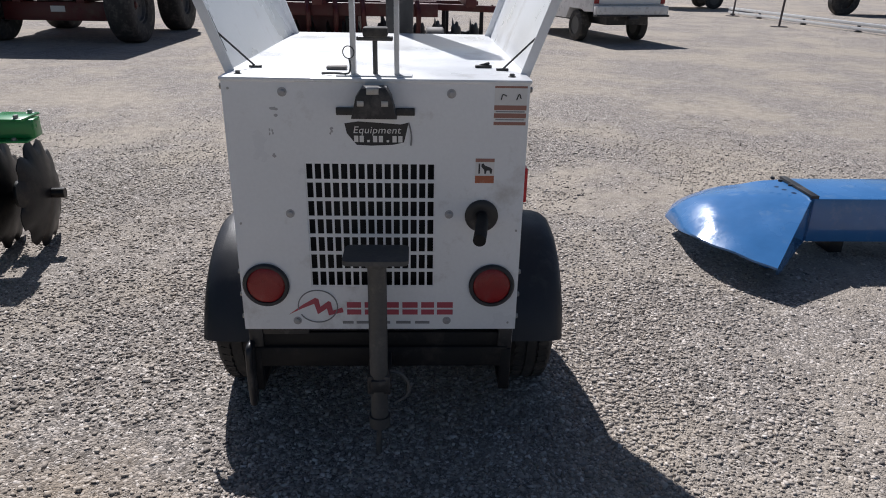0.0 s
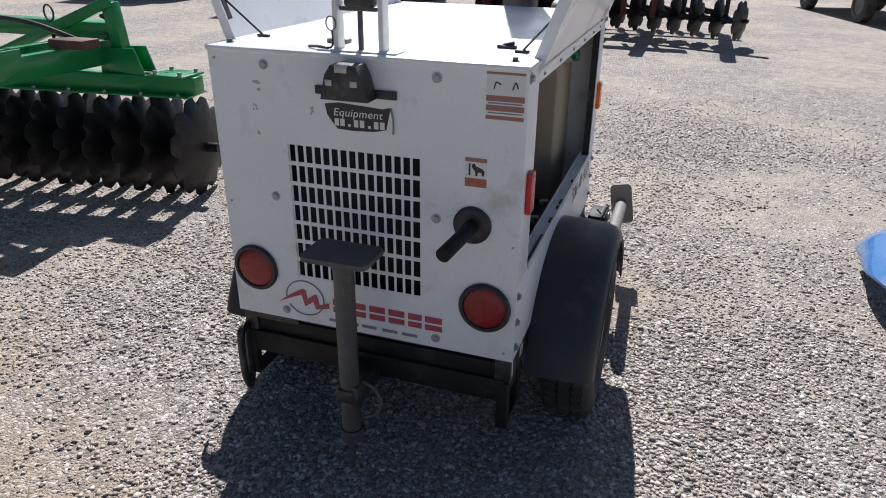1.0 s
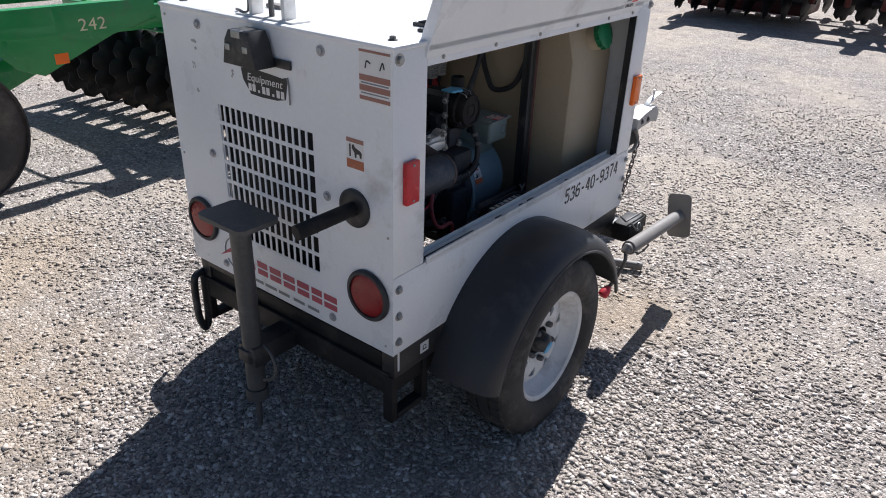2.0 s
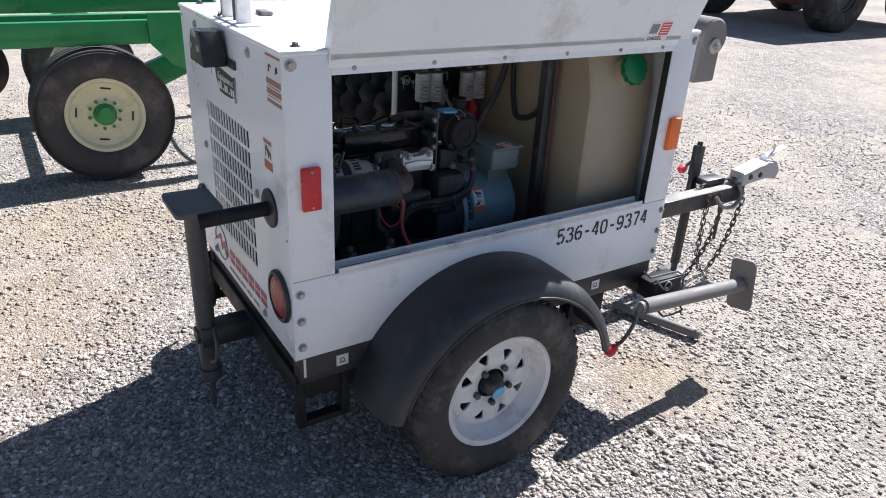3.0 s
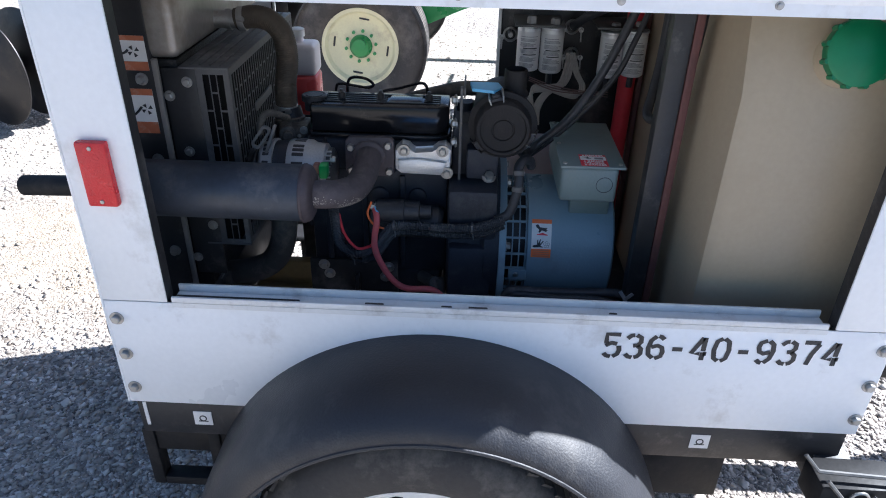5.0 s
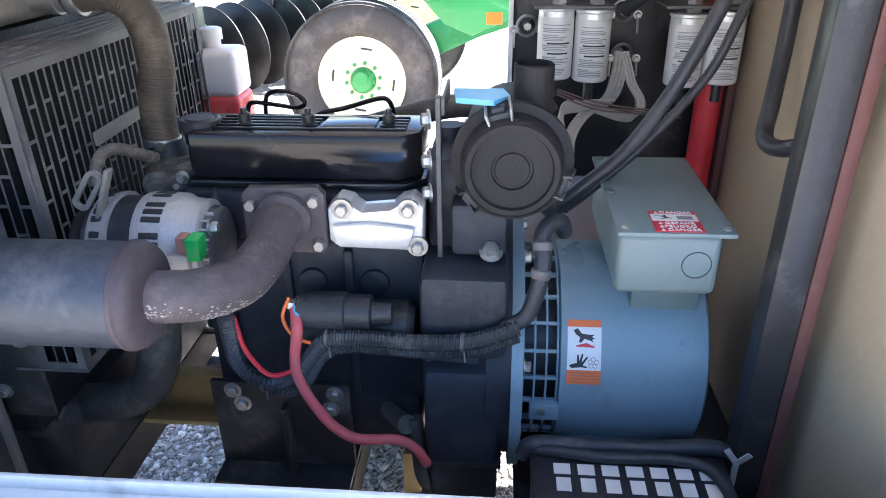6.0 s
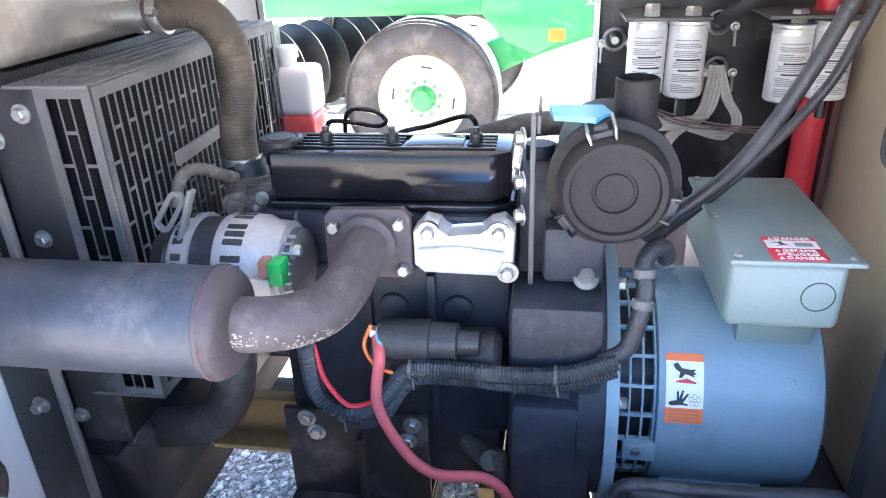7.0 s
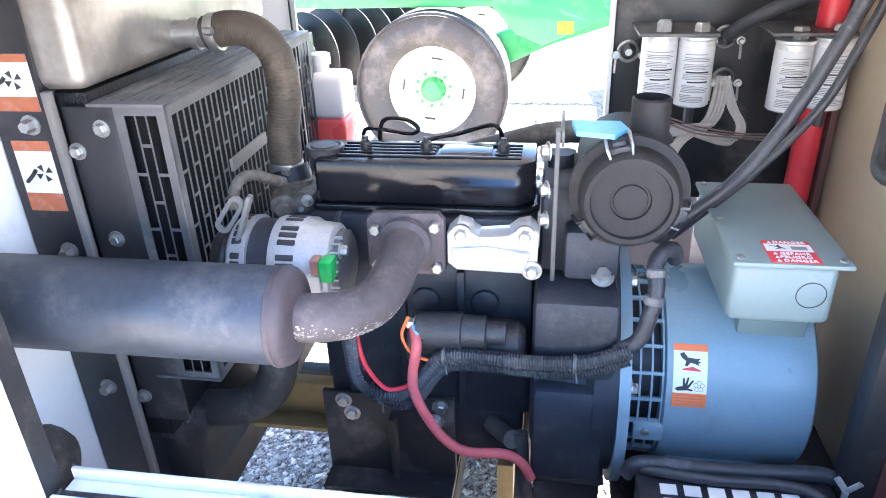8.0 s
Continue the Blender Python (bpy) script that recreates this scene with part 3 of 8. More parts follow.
# rear panel with the louvre opening
GX0, GX1, GZ0, GZ1 = -0.361, 0.048, 0.655, 1.086
bm = B()
for a, b in (((XL, Z0), (GX0, ZT)), ((GX1, Z0), (XR, ZT)), ((GX0, Z0), (GX1, GZ0)), ((GX0, GZ1), (GX1, ZT))):
    box(bm, (a[0], YB, a[1]), (b[0], YB + 0.004, b[1]))
bmesh.ops.remove_doubles(bm, verts=bm.verts[:], dist=1e-5)
rear_panel = part("rear_panel", bm, M["white"], trailer, "white sheet-steel rear panel with scuffs")
NC, NR = 15, 7
pw, ph = (GX1 - GX0) / NC, (GZ1 - GZ0) / NR
bm = B()
for a, b in (((GX0 - 0.004, GZ0 - 0.006), (GX0 + 0.004, GZ1 + 0.006)), ((GX1 - 0.004, GZ0 - 0.006), (GX1 + 0.004, GZ1 + 0.006)), ((GX0 + 0.004, GZ0 - 0.006), (GX1 - 0.004, GZ0)), ((GX0 + 0.004, GZ1), (GX1 - 0.004, GZ1 + 0.006))):
    box(bm, (a[0], YB + 0.0042, a[1]), (b[0], YB + 0.0062, b[1]))
grille = part("grille", bm, M["white"], trailer, "white punched louvre grille")
for i in range(1, NC):
    x = GX0 + i * pw
    bm = B()
    box(bm, (x - 0.0038, YB + 0.0005, GZ0), (x + 0.0038, YB + 0.0032, GZ1))
    part("grille_bar", bm, M["white"], grille)
for j in range(NR + 1):
    z = GZ0 + j * ph
    bm = B()
    box(bm, (GX0, YB + 0.001, z - 0.006), (GX1, YB + 0.0028, z + 0.006))
    part("grille_bar", bm, M["white"], grille)

# roof, posts, rails and lower side panels
bm = B()
box(bm, (XL - 0.006, YB - 0.006, ZT - 0.004), (XR + 0.006, YF + 0.006, ZT + 0.010), 0.006)
roof = part("roof", bm, M["white"], trailer, "flat white sheet-steel roof")
for sx, xe in ((1, XR), (-1, XL)):
    xi = xe - sx * 0.004
    bm = B()
    box(bm, (xi, YB + 0.004, Z0), (xe, YF, ZS), 0.0015)
    part("side_panel", bm, M["white"], trailer)
    for y0, y1 in ((YB + 0.004, OY0), (OY1, YF)):
        bm = B()
        box(bm, (xi, y0, ZS + 0.0015), (xe, y1, ZT - 0.004), 0.0015)
        post = part("corner_post", bm, M["white"], trailer)
        bm = B()
        box(bm, (xe - sx * 0.03, y1 - 0.004 if y1 == OY0 else y0, ZS), (xi, y1 if y1 == OY0 else y0 + 0.004, ZT - 0.004))
        part("door_seal", bm, M["black"], post, "black rubber door seal")
    bm = B()
    box(bm, (xi, OY0, OZ1), (xe, OY1, ZT - 0.004))
    box(bm, (xe - sx * 0.035, OY0, OZ1), (xi, OY1, OZ1 + 0.004))
    part("top_rail", bm, M["white"], trailer)
    # sill channel under the opening, with worn dark seal
    bm = B()
    box(bm, (xe - sx * 0.040, OY0 + 0.01, ZS - 0.006), (xe + sx * 0.004, OY1 - 0.015, ZS + 0.004))
    box(bm, (xe - sx * 0.002, OY0 + 0.01, ZS + 0.004), (xe + sx * 0.004, OY1 - 0.015, ZS + 0.016), 0.002)
    box(bm, (xe - sx * 0.040, OY0 + 0.01, ZS + 0.004), (xe - sx * 0.034, OY1 - 0.015, ZS + 0.020), 0.002)
    sill = part("door_sill", bm, M["white_dull"], trailer, "scuffed white sill channel")
    for y0, y1 in ((OY0 + 0.015, 2.455), (2.575, 2.610), (2.715, 2.735), (2.765, 2.80), (3.02, 3.035)):
        bm = B()
        box(bm, (xe - sx * 0.012, y0, ZS + 0.004), (xe - sx * 0.0025, y1, ZS + 0.013), 0.002)
        part("seal_strip", bm, M["black"], sill, "torn black rubber seal")
    # screws
    for y in (YB + 0.022, YF - 0.014):
        for z in (0.703, 0.619, 0.535):
            bm = B()
            hexbolt(bm, (xe, y, z), (sx, 0, 0), 0.009, 0.008)
            part("bolt", bm, M["steel"], trailer)
        bm = B()
        hexbolt(bm, (xe, y, 1.312), (sx, 0, 0), 0.010, 0.008)
        part("bolt", bm, M["steel"], trailer)
    for y in (2.27, 2.50, 2.73, 2.96, 3.18, 3.37):
        bm = B()
        hexbolt(bm, (xe, y, OZ1 + 0.015), (sx, 0, 0), 0.0042, 0.0028)
        part("bolt", bm, M["steel"], trailer)

bm = B()
box(bm, (XL + 0.004, YF - 0.004, Z0), (XR - 0.004, YF, ZT - 0.004))
part("front_panel", bm, M["white"], trailer)

# gull-wing doors, leaning out about 20 degrees
for sx, xe in ((1, XR), (-1, XL)):
    m = Matrix.Translation((xe, 0, ZT - 0.012)) @ Matrix.Rotation(radians(sx * 20), 4, "Y")
    bm = B()
    box(bm, (0.004 * sx, OY0 - 0.01, 0.0), (0.008 * sx, OY1 + 0.055, 0.62), m=m)
    for a, b in (((OY0 - 0.01, 0.0), (OY0 - 0.005, 0.62)), ((OY1 + 0.05, 0.0), (OY1 + 0.055, 0.62)), ((OY0 - 0.01, 0.615), (OY1 + 0.055, 0.62))):
        box(bm, (-0.022 * sx, a[0], a[1]), (0.004 * sx, b[0], b[1]), m=m)
    door = part("door", bm, M["white"], trailer, "white top-hinged door standing open")
    bm = B()
    box(bm, (0.0, OY0 - 0.008, -0.036), (0.008 * sx, OY1 + 0.012, 0.016), 0.002, m=m)
    part("hinge_strip", bm, M["white"], door)
    # stay rod from the roof to the door
    p0, p1 = Vector((xe - sx * 0.065, 2.275, ZT + 0.014)), m @ Vector((-0.012 * sx, OY0 + 0.024, 0.138))
    bm = B()
    cyl(bm, p0, p1, 0.0032, seg=10)
    stay = part("stay_rod", bm, M["black"], trailer, "thin black steel stay rod")
    bm = B()
    box(bm, p0 + Vector((-0.02, -0.006, -0.004)), p0 + Vector((0.02, 0.006, 0.004)), 0.002)
    part("clip", bm, M["black"], stay)
    bm = B()
    bar(bm, m @ Vector((-0.005 * sx, OY0 + 0.024, 0.075)), m @ Vector((-0.005 * sx, OY0 + 0.024, 0.205)), 0.020, 0.012, up=(0, 1, 0), bev=0.002)
    part("slide", bm, M["jack_dark"], stay)
    if sx > 0:
        # fuel decal on the door's inner face
        def on_door(y0, z0, y1, z1, lift):
            b2 = B()
            box(b2, (0.0081, y0 - 0.026, z0 - 0.010), (0.008 + lift, y1 - 0.026, z1 - 0.010), m=m)
            return b2
        dec = part("decal", on_door(3.292, 0.010, 3.392, 0.076, 0.0006), M["label"], door, "white and red fuel warning decal")
        part("decal_print", on_door(3.345, 0.030, 3.388, 0.072, 0.0010), M["red"], dec)
        for k in range(4):
            part("text_bar", on_door(3.349, 0.036 + 0.009 * k, 3.384, 0.039 + 0.009 * k, 0.0014), M["label"], dec)
        part("pictogram", on_door(3.300, 0.036, 3.336, 0.068, 0.0010), M["print_grey"], dec)
        words("decal_word", "DIESEL", 0.017, m @ Matrix.Translation((0.0095, 3.276, 0.004)) @ Matrix.Rotation(radians(90), 4, "Z") @ Matrix.Rotation(radians(90), 4, "X"), M["print"], dec, 1.25)

# chassis
for x0, x1 in ((XR - 0.055, XR - 0.006), (XL + 0.006, XL + 0.055)):
    bm = B()
    box(bm, (x0, YB + 0.012, 0.405), (x1, YF - 0.01, Z0 - 0.001), 0.004)
    part("chassis_rail", bm, M["black"], trailer, "black-painted steel chassis rail")
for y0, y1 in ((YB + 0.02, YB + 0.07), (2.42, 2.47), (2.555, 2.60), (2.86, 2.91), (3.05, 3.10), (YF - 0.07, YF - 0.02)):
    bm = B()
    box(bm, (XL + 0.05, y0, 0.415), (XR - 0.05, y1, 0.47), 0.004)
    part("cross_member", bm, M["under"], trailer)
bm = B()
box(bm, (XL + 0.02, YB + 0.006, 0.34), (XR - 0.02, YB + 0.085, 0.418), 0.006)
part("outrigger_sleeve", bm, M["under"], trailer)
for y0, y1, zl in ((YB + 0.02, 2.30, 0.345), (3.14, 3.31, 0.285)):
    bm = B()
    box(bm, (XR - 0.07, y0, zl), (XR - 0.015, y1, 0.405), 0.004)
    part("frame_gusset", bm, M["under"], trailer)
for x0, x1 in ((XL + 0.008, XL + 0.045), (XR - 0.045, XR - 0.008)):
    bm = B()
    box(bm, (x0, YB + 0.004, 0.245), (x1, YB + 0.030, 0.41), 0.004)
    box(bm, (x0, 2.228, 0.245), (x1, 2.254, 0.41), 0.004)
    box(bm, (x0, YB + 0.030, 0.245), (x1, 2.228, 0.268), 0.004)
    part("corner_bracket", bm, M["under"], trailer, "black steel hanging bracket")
bm = B()
box(bm, (XR - 0.0058, 2.110, 0.428), (XR - 0.0040, 2.117, 0.490))
part("weld_strip", bm, M["label"], trailer, "narrow white strip on the rail")
bm = B()
box(bm, (0.235, 2.345, 0.315), (0.262, 2.375, 0.365), 0.005)
cyl(bm, (0.262, 2.360, 0.322), (0.280, 2.360, 0.322), 0.012, seg=10)
part("spring_shackle", bm, M["iron_dusty"], trailer, "dusty spring shackle and bolt")
bm = B()
tube(bm, [(XL + 0.012, YB + 0.02, 0.430), (XL + 0.010, YB - 0.018, 0.425), (XL + 0.010, YB - 0.030, 0.385), (XL + 0.010, YB - 0.030, 0.27), (XL + 0.010, YB - 0.022, 0.225), (XL + 0.008, YB - 0.005, 0.20), (XL + 0.010, YB + 0.008, 0.25), (XL + 0.012, YB + 0.010, 0.42)], 0.013, 10)
part("loop_bracket", bm, M["black"], trailer, "black bent-bar loop bracket")
bm = B()
cyl(bm, (XL - 0.02, WY, WZ), (XR + 0.02, WY, WZ), 0.03, seg=18)
box(bm, (XL + 0.02, WY - 0.20, 0.36), (XL + 0.07, WY + 0.24, 0.385), 0.004)
box(bm, (XR - 0.07, WY - 0.20, 0.36), (XR - 0.02, WY + 0.24, 0.385), 0.004)
part("axle", bm, M["black"], trailer)
for y in (2.230, 3.243):
    bm = B()
    box(bm, (XR - 0.0055, y - 0.019, 0.434), (XR - 0.0045, y + 0.019, 0.470))
    tag = part("decal", bm, M["label"], trailer, "small white tie-down label")
    bm = B()
    torus_spin(bm, (XR - 0.0045, y, 0.452), (1, 0, 0), [(0, 0.008), (0.0006, 0.008), (0.0006, 0.0055), (0, 0.0055)], 14)
    part("pictogram", bm, M["print"], tag)
    bm = B()
    box(bm, (XR - 0.0045, y - 0.010, 0.443), (XR - 0.0041, y + 0.010, 0.4455))
    part("text_bar", bm, M["print"], tag)


# ---- wheels and fenders ----
def spoke_disc(bm, c, sx, n=8, r0=0.052, r1=0.152, x_in=0.0):
    """Wheel disc with n three-cornered openings."""
    def perim(poly, k):
        out = []
        m = len(poly)
        for i in range(m):
            a, b = poly[i], poly[(i + 1) % m]
            out += [(a[0] + (b[0] - a[0]) * j / k, a[1] + (b[1] - a[1]) * j / k) for j in range(k)]
        return out
    outer = perim([(-0.5, 1.0), (0.5, 1.0), (0.5, 0.0), (-0.5, 0.0)], 3)
    inner = [(-0.20, 0.74), (-0.07, 0.78), (0.07, 0.78), (0.20, 0.74), (0.17, 0.64), (0.11, 0.52), (0.04, 0.42), (0.0, 0.41), (-0.01, 0.41), (-0.03, 0.42), (-0.11, 0.52), (-0.17, 0.64)]
    pitch = 2 * math.pi / n

    def place(p, k, h):
        a, r = (p[0] + k + 0.5) * pitch, r0 + (r1 - r0) * p[1]
        bulge = 0.016 * math.sin(math.pi * min(1, max(0, p[1]))) + h
        return (c[0] + sx * bulge, c[1] + r * math.sin(a), c[2] + r * math.cos(a))
    for k in range(n):
        o = [bm.verts.new(place(p, k, 0)) for p in outer]
        i1 = [bm.verts.new(place(p, k, 0)) for p in inner]
        i2 = [bm.verts.new(place(p, k, -0.008)) for p in inner]
        bridge(bm, o, i1)
        bridge(bm, i1, i2)
    bmesh.ops.remove_doubles(bm, verts=bm.verts[:], dist=1e-5)


def trailer_wheel(sx):
    xo = XC + sx * 0.652
    c = (XC + sx * 0.582, WY, WZ)
    R, W, RR = 0.320, 0.188, 0.193
    h = W / 2
    bm = B()
    prof = [(-h * 0.72, RR + 0.004), (-h * 0.93, RR + 0.02), (-h, RR + 0.050), (-h * 0.985, R - 0.055), (-h * 0.93, R - 0.030), (-h * 0.80, R - 0.010), (-h * 0.62, R - 0.002),
            (-0.03, R), (-0.027, R - 0.007), (-0.021, R - 0.007), (-0.018, R), (0.018, R), (0.021, R - 0.007), (0.027, R - 0.007), (0.03, R),
            (h * 0.62, R - 0.002), (h * 0.80, R - 0.010), (h * 0.93, R - 0.030), (h * 0.985, R - 0.055), (h, RR + 0.050), (h * 0.93, RR + 0.02), (h * 0.72, RR + 0.004), (h * 0.5, RR - 0.006), (-h * 0.5, RR - 0.006)]
    torus_spin(bm, c, (1, 0, 0), prof, 72)
    tyre = part("tyre", bm, M["rubber"], trailer, "dusty black radial trailer tyre", angle=50)
    bm = B()
    for k in range(54):
        a = 2 * math.pi * k / 54
        for dx in (-h * 0.50, h * 0.50):
            m = Matrix.Translation(c) @ Matrix.Rotation(a + (0.03 if dx > 0 else 0), 4, "X") @ Matrix.Translation((dx, 0, R - 0.004)) @ Matrix.Rotation(radians(18 if dx > 0 else -18), 4, "Z")
            box(bm, (-0.020, -0.0125, -0.006), (0.020, 0.0125, 0.0045), m=m)
    tagged(part("tread", bm, M["rubber"], tyre), kind="stuff")
    bm = B()
    torus_spin(bm, c, (sx, 0, 0), [(0.062, RR + 0.006), (0.070, RR + 0.008), (0.073, RR), (0.066, RR - 0.010), (0.040, RR - 0.016), (0.030, 0.170), (0.012, 0.158), (0.010, 0.150), (0.004, 0.150), (0.004, 0.170), (-0.06, 0.178), (-0.06, RR - 0.004), (0.05, RR - 0.004)], 64)
    rim = part("rim", bm, M["white_dull"], trailer, "white-painted steel spoke rim with eight openings")
    bm = B()
    spoke_disc(bm, (c[0] + sx * 0.012, c[1], c[2]), sx)
    part("rim_disc", bm, M["white_dull"], rim)
    bm = B()
    cyl(bm, (c[0] - sx * 0.03, c[1], c[2]), (c[0] - sx * 0.01, c[1], c[2]), 0.15, seg=40)
    part("brake_drum", bm, M["black"], rim)
    for k in range(5):
        a = 2 * math.pi * k / 5 + 0.63
        p = (c[0] + sx * 0.018, c[1] + 0.066 * math.sin(a), c[2] + 0.066 * math.cos(a))
        bm = B()
        spin(bm, p, (sx, 0, 0), [(0, 0.011), (0.016, 0.0105), (0.020, 0.007)], 10)
        part("lug_nut", bm, M["jack_dark"], rim)
    bm = B()
    spin(bm, (c[0] + sx * 0.005, c[1], c[2]), (sx, 0, 0), [(0, 0.040), (0.012, 0.038), (0.028, 0.034), (0.040, 0.031), (0.048, 0.022), (0.050, 0.004)], 28)
    hub = part("hub_cap", bm, M["black"], rim, "greasy black hub cap")
    bm = B()
    spin(bm, (c[0] + sx * 0.047, c[1] + 0.004, c[2] - 0.014), (sx, 0, -0.25), [(0, 0.024), (0.006, 0.023), (0.008, 0.018)], 16)
    part("hub_plug", bm, M["blue_wrap"], hub, "blue plastic hub plug")


def fender(sx):
    xi, xo = (XR if sx > 0 else XL), (XC + sx * 0.684)
    cy, cz = 2.704, 0.237
    prof = [(0.0, 0.459), (0.10, 0.459), (0.158, 0.454), (0.19, 0.444), (0.208, 0.430), (0.216, 0.412), (0.219, 0.398)]
    s = abs(xo - xi) / 0.219
    rows = []
    bm = B()
    n = 40
    for k in range(n + 1):
        a = radians(14 + 152 * k / n)
        flare = 0.010 * (abs(k / n - 0.5) * 2) ** 6
        loop = [(xi + sx * u * s, r + flare) for u, r in prof]
        loop += [(xi + sx * u * s - (sx * 0.004 if u > 0.12 else 0), r - 0.005 + flare) for u, r in reversed(prof)]
        rows.append([bm.verts.new((x, cy + r * math.cos(a), cz + r * math.sin(a))) for x, r in loop])
    for a, b in zip(rows, rows[1:]):
        bridge(bm, a, b)
    bm.faces.new(rows[0])
    bm.faces.new(rows[-1])
    f = part("fender", bm, M["plastic"], trailer, "rounded black plastic fender, sun-faded", angle=60)
    bm = B()
    pts = [(xo - sx * 0.002, cy + 0.399 * math.cos(radians(d)), cz + 0.399 * math.sin(radians(d))) for d in range(16, 166, 6)]
    tube(bm, pts, 0.0045, 8, 2)
    part("bead", bm, M["plastic"], f)


for s in (1, -1):
    trailer_wheel(s)
    fender(s)


# ---- rear face fittings ----
def tail_lamp(x, z):
    bm = B()
    torus_spin(bm, (x, YB - 0.002, z), (0, -1, 0), [(0, 0.077), (0.006, 0.077), (0.011, 0.072), (0.011, 0.064), (0.004, 0.062), (0, 0.062)], 48)
    lamp = part("tail_lamp", bm, M["plastic"], trailer, "round red tail lamp in a black rubber grommet")
    bm = B()
    spin(bm, (x, YB - 0.001, z), (0, -1, 0), [(0, 0.062), (0.007, 0.062), (0.011, 0.055), (0.013, 0.035), (0.0135, 0.002)], 40)
    part("lens", bm, M["lamp_red"], lamp, "dull red plastic lens")


tail_lamp(-0.511, 0.663)
tail_lamp(0.243, 0.662)
# rubber boot and leads behind the lamp
bm = B()
spin(bm, (0.215, YB + 0.0045, 0.665), (0, 1, 0), [(0, 0.058), (0.010, 0.056), (0.024, 0.050), (0.034, 0.036), (0.040, 0.020)], 28)
boot = part("lamp_boot", bm, M["iron_dusty"], trailer, "dusty rubber boot behind a tail lamp")
for dx in (-0.012, 0.014):
    bm = B()
    tube(bm, [(0.215 + dx, YB + 0.040, 0.668), (0.222 + 2 * dx, YB + 0.054, 0.640), (0.230 + 2 * dx, YB + 0.046, 0.60), (0.225 + dx, YB + 0.03, 0.54)], 0.004, 8)
    part("lead", bm, M["grey_tube"], boot)
bm = B()
for x in (-0.415, 0.094):
    for z in (1.301, 0.915, 0.528):
        hexbolt(bm, (x, YB, z), (0, -1, 0), 0.0095, 0.006)
        part("bolt", bm, M["alu_dull"], rear_panel)
        bm = B()
bm.free()
for x, z in ((-0.575, 1.31), (0.315, 0.86), (-0.575, 0.88), (0.305, 0.52)):
    bm = B()
    hexbolt(bm, (x, YB, z), (0, -1, 0), 0.004, 0.003, False)
    part("bolt", bm, M["steel"], rear_panel)
for x, z, w in ((-0.452, 1.24, 0.03), (-0.455, 1.18, 0.012), (-0.448, 1.098, 0.016), (-0.27, 1.182, 0.016)):
    bm = B()
    rng = random.Random(int(1000 * (x + z)))
    for k in range(4):
        dx, dz = rng.uniform(-0.5, 0.5) * w, rng.uniform(-0.012, 0.012)
        pts = [(x + dx + w * 0.3 * math.cos(t) * rng.uniform(0.5, 1), z + dz + 0.006 * math.sin(t) * rng.uniform(0.5, 1)) for t in np.linspace(0, 2 * np.pi, 8)[:-1]]
        prism(bm, pts, "y", YB - 0.0004 - 0.0001 * k, YB)
    part("paint_chip", bm, M["alu_dull"], rear_panel, "grey scuff through the paint")

# exhaust outlet: rubber ring and pipe stub
bm = B()
spin(bm, (0.199, YB, 0.911), (0, -1, 0), [(0, 0.054), (0.006, 0.054), (0.010, 0.048), (0.010, 0.030)], 36)
exhaust = part("exhaust_outlet", bm, M["black"], trailer, "black exhaust outlet with a slash-cut pipe")
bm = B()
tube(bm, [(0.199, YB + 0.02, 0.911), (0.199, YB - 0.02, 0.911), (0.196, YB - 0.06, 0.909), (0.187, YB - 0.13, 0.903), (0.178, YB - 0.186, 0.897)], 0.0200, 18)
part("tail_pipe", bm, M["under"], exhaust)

# mast latch bracket
bm = B()
box(bm, (-0.256, YB - 0.008, 1.234), (-0.017, YB, 1.257), 0.002)
latch = part("mast_latch", bm, M["black"], trailer, "black steel mast latch bracket")
bm = B()
prism(bm, [(-0.205, 1.236), (-0.070, 1.236), (-0.086, 1.300), (-0.100, 1.326), (-0.172, 1.326), (-0.190, 1.300)], "y", YB - 0.075, YB - 0.008, 0.004)
part("latch_body", bm, M["black"], latch)
for x in (-0.176, -0.105):
    bm = B()
    box(bm, (x - 0.010, YB - 0.078, 1.274), (x + 0.010, YB - 0.0745, 1.290), 0.001)
    part("catch", bm, M["steel"], latch)
bm = B()
box(bm, (-0.158, YB - 0.077, 1.308), (-0.122, YB - 0.060, 1.3275), 0.002)
part("catch", bm, M["steel"], latch)

# torn dealer sticker: the name line can be read, the number line becomes bars
out = [(-0.232, 1.208), (-0.190, 1.214), (-0.120, 1.210), (-0.060, 1.206), (-0.036, 1.212), (-0.042, 1.185), (-0.050, 1.150), (-0.085, 1.142), (-0.150, 1.139), (-0.196, 1.141), (-0.212, 1.160), (-0.226, 1.178)]
bm = B()
prism(bm, out, "y", YB - 0.0006, YB)
sticker = part("dealer_sticker", bm, M["print"], rear_panel, "torn black dealer sticker with white lettering")
BACK = Matrix(((1, 0, 0, 0), (0, 0, -1, 0), (0, 1, 0, 0), (0, 0, 0, 1)))
words("sticker_word", "Equipment", 0.030, Matrix.Translation((-0.208, YB - 0.0010, 1.178)) @ BACK @ Matrix(((1, 0.2, 0, 0), (0, 1, 0, 0), (0, 0, 1, 0), (0, 0, 0, 1))), M["label"], sticker, 1.09)
for k, x in enumerate((-0.204, -0.187, -0.164, -0.146, -0.128, -0.104, -0.086, -0.068)):
    bm = B()
    box(bm, (x, YB - 0.0011, 1.150), (x + (0.008 if k in (2, 5) else 0.013), YB - 0.0005, 1.170 if k not in (2, 5) else 1.157))
    part("text_bar", bm, M["label"], sticker)
bm = B()
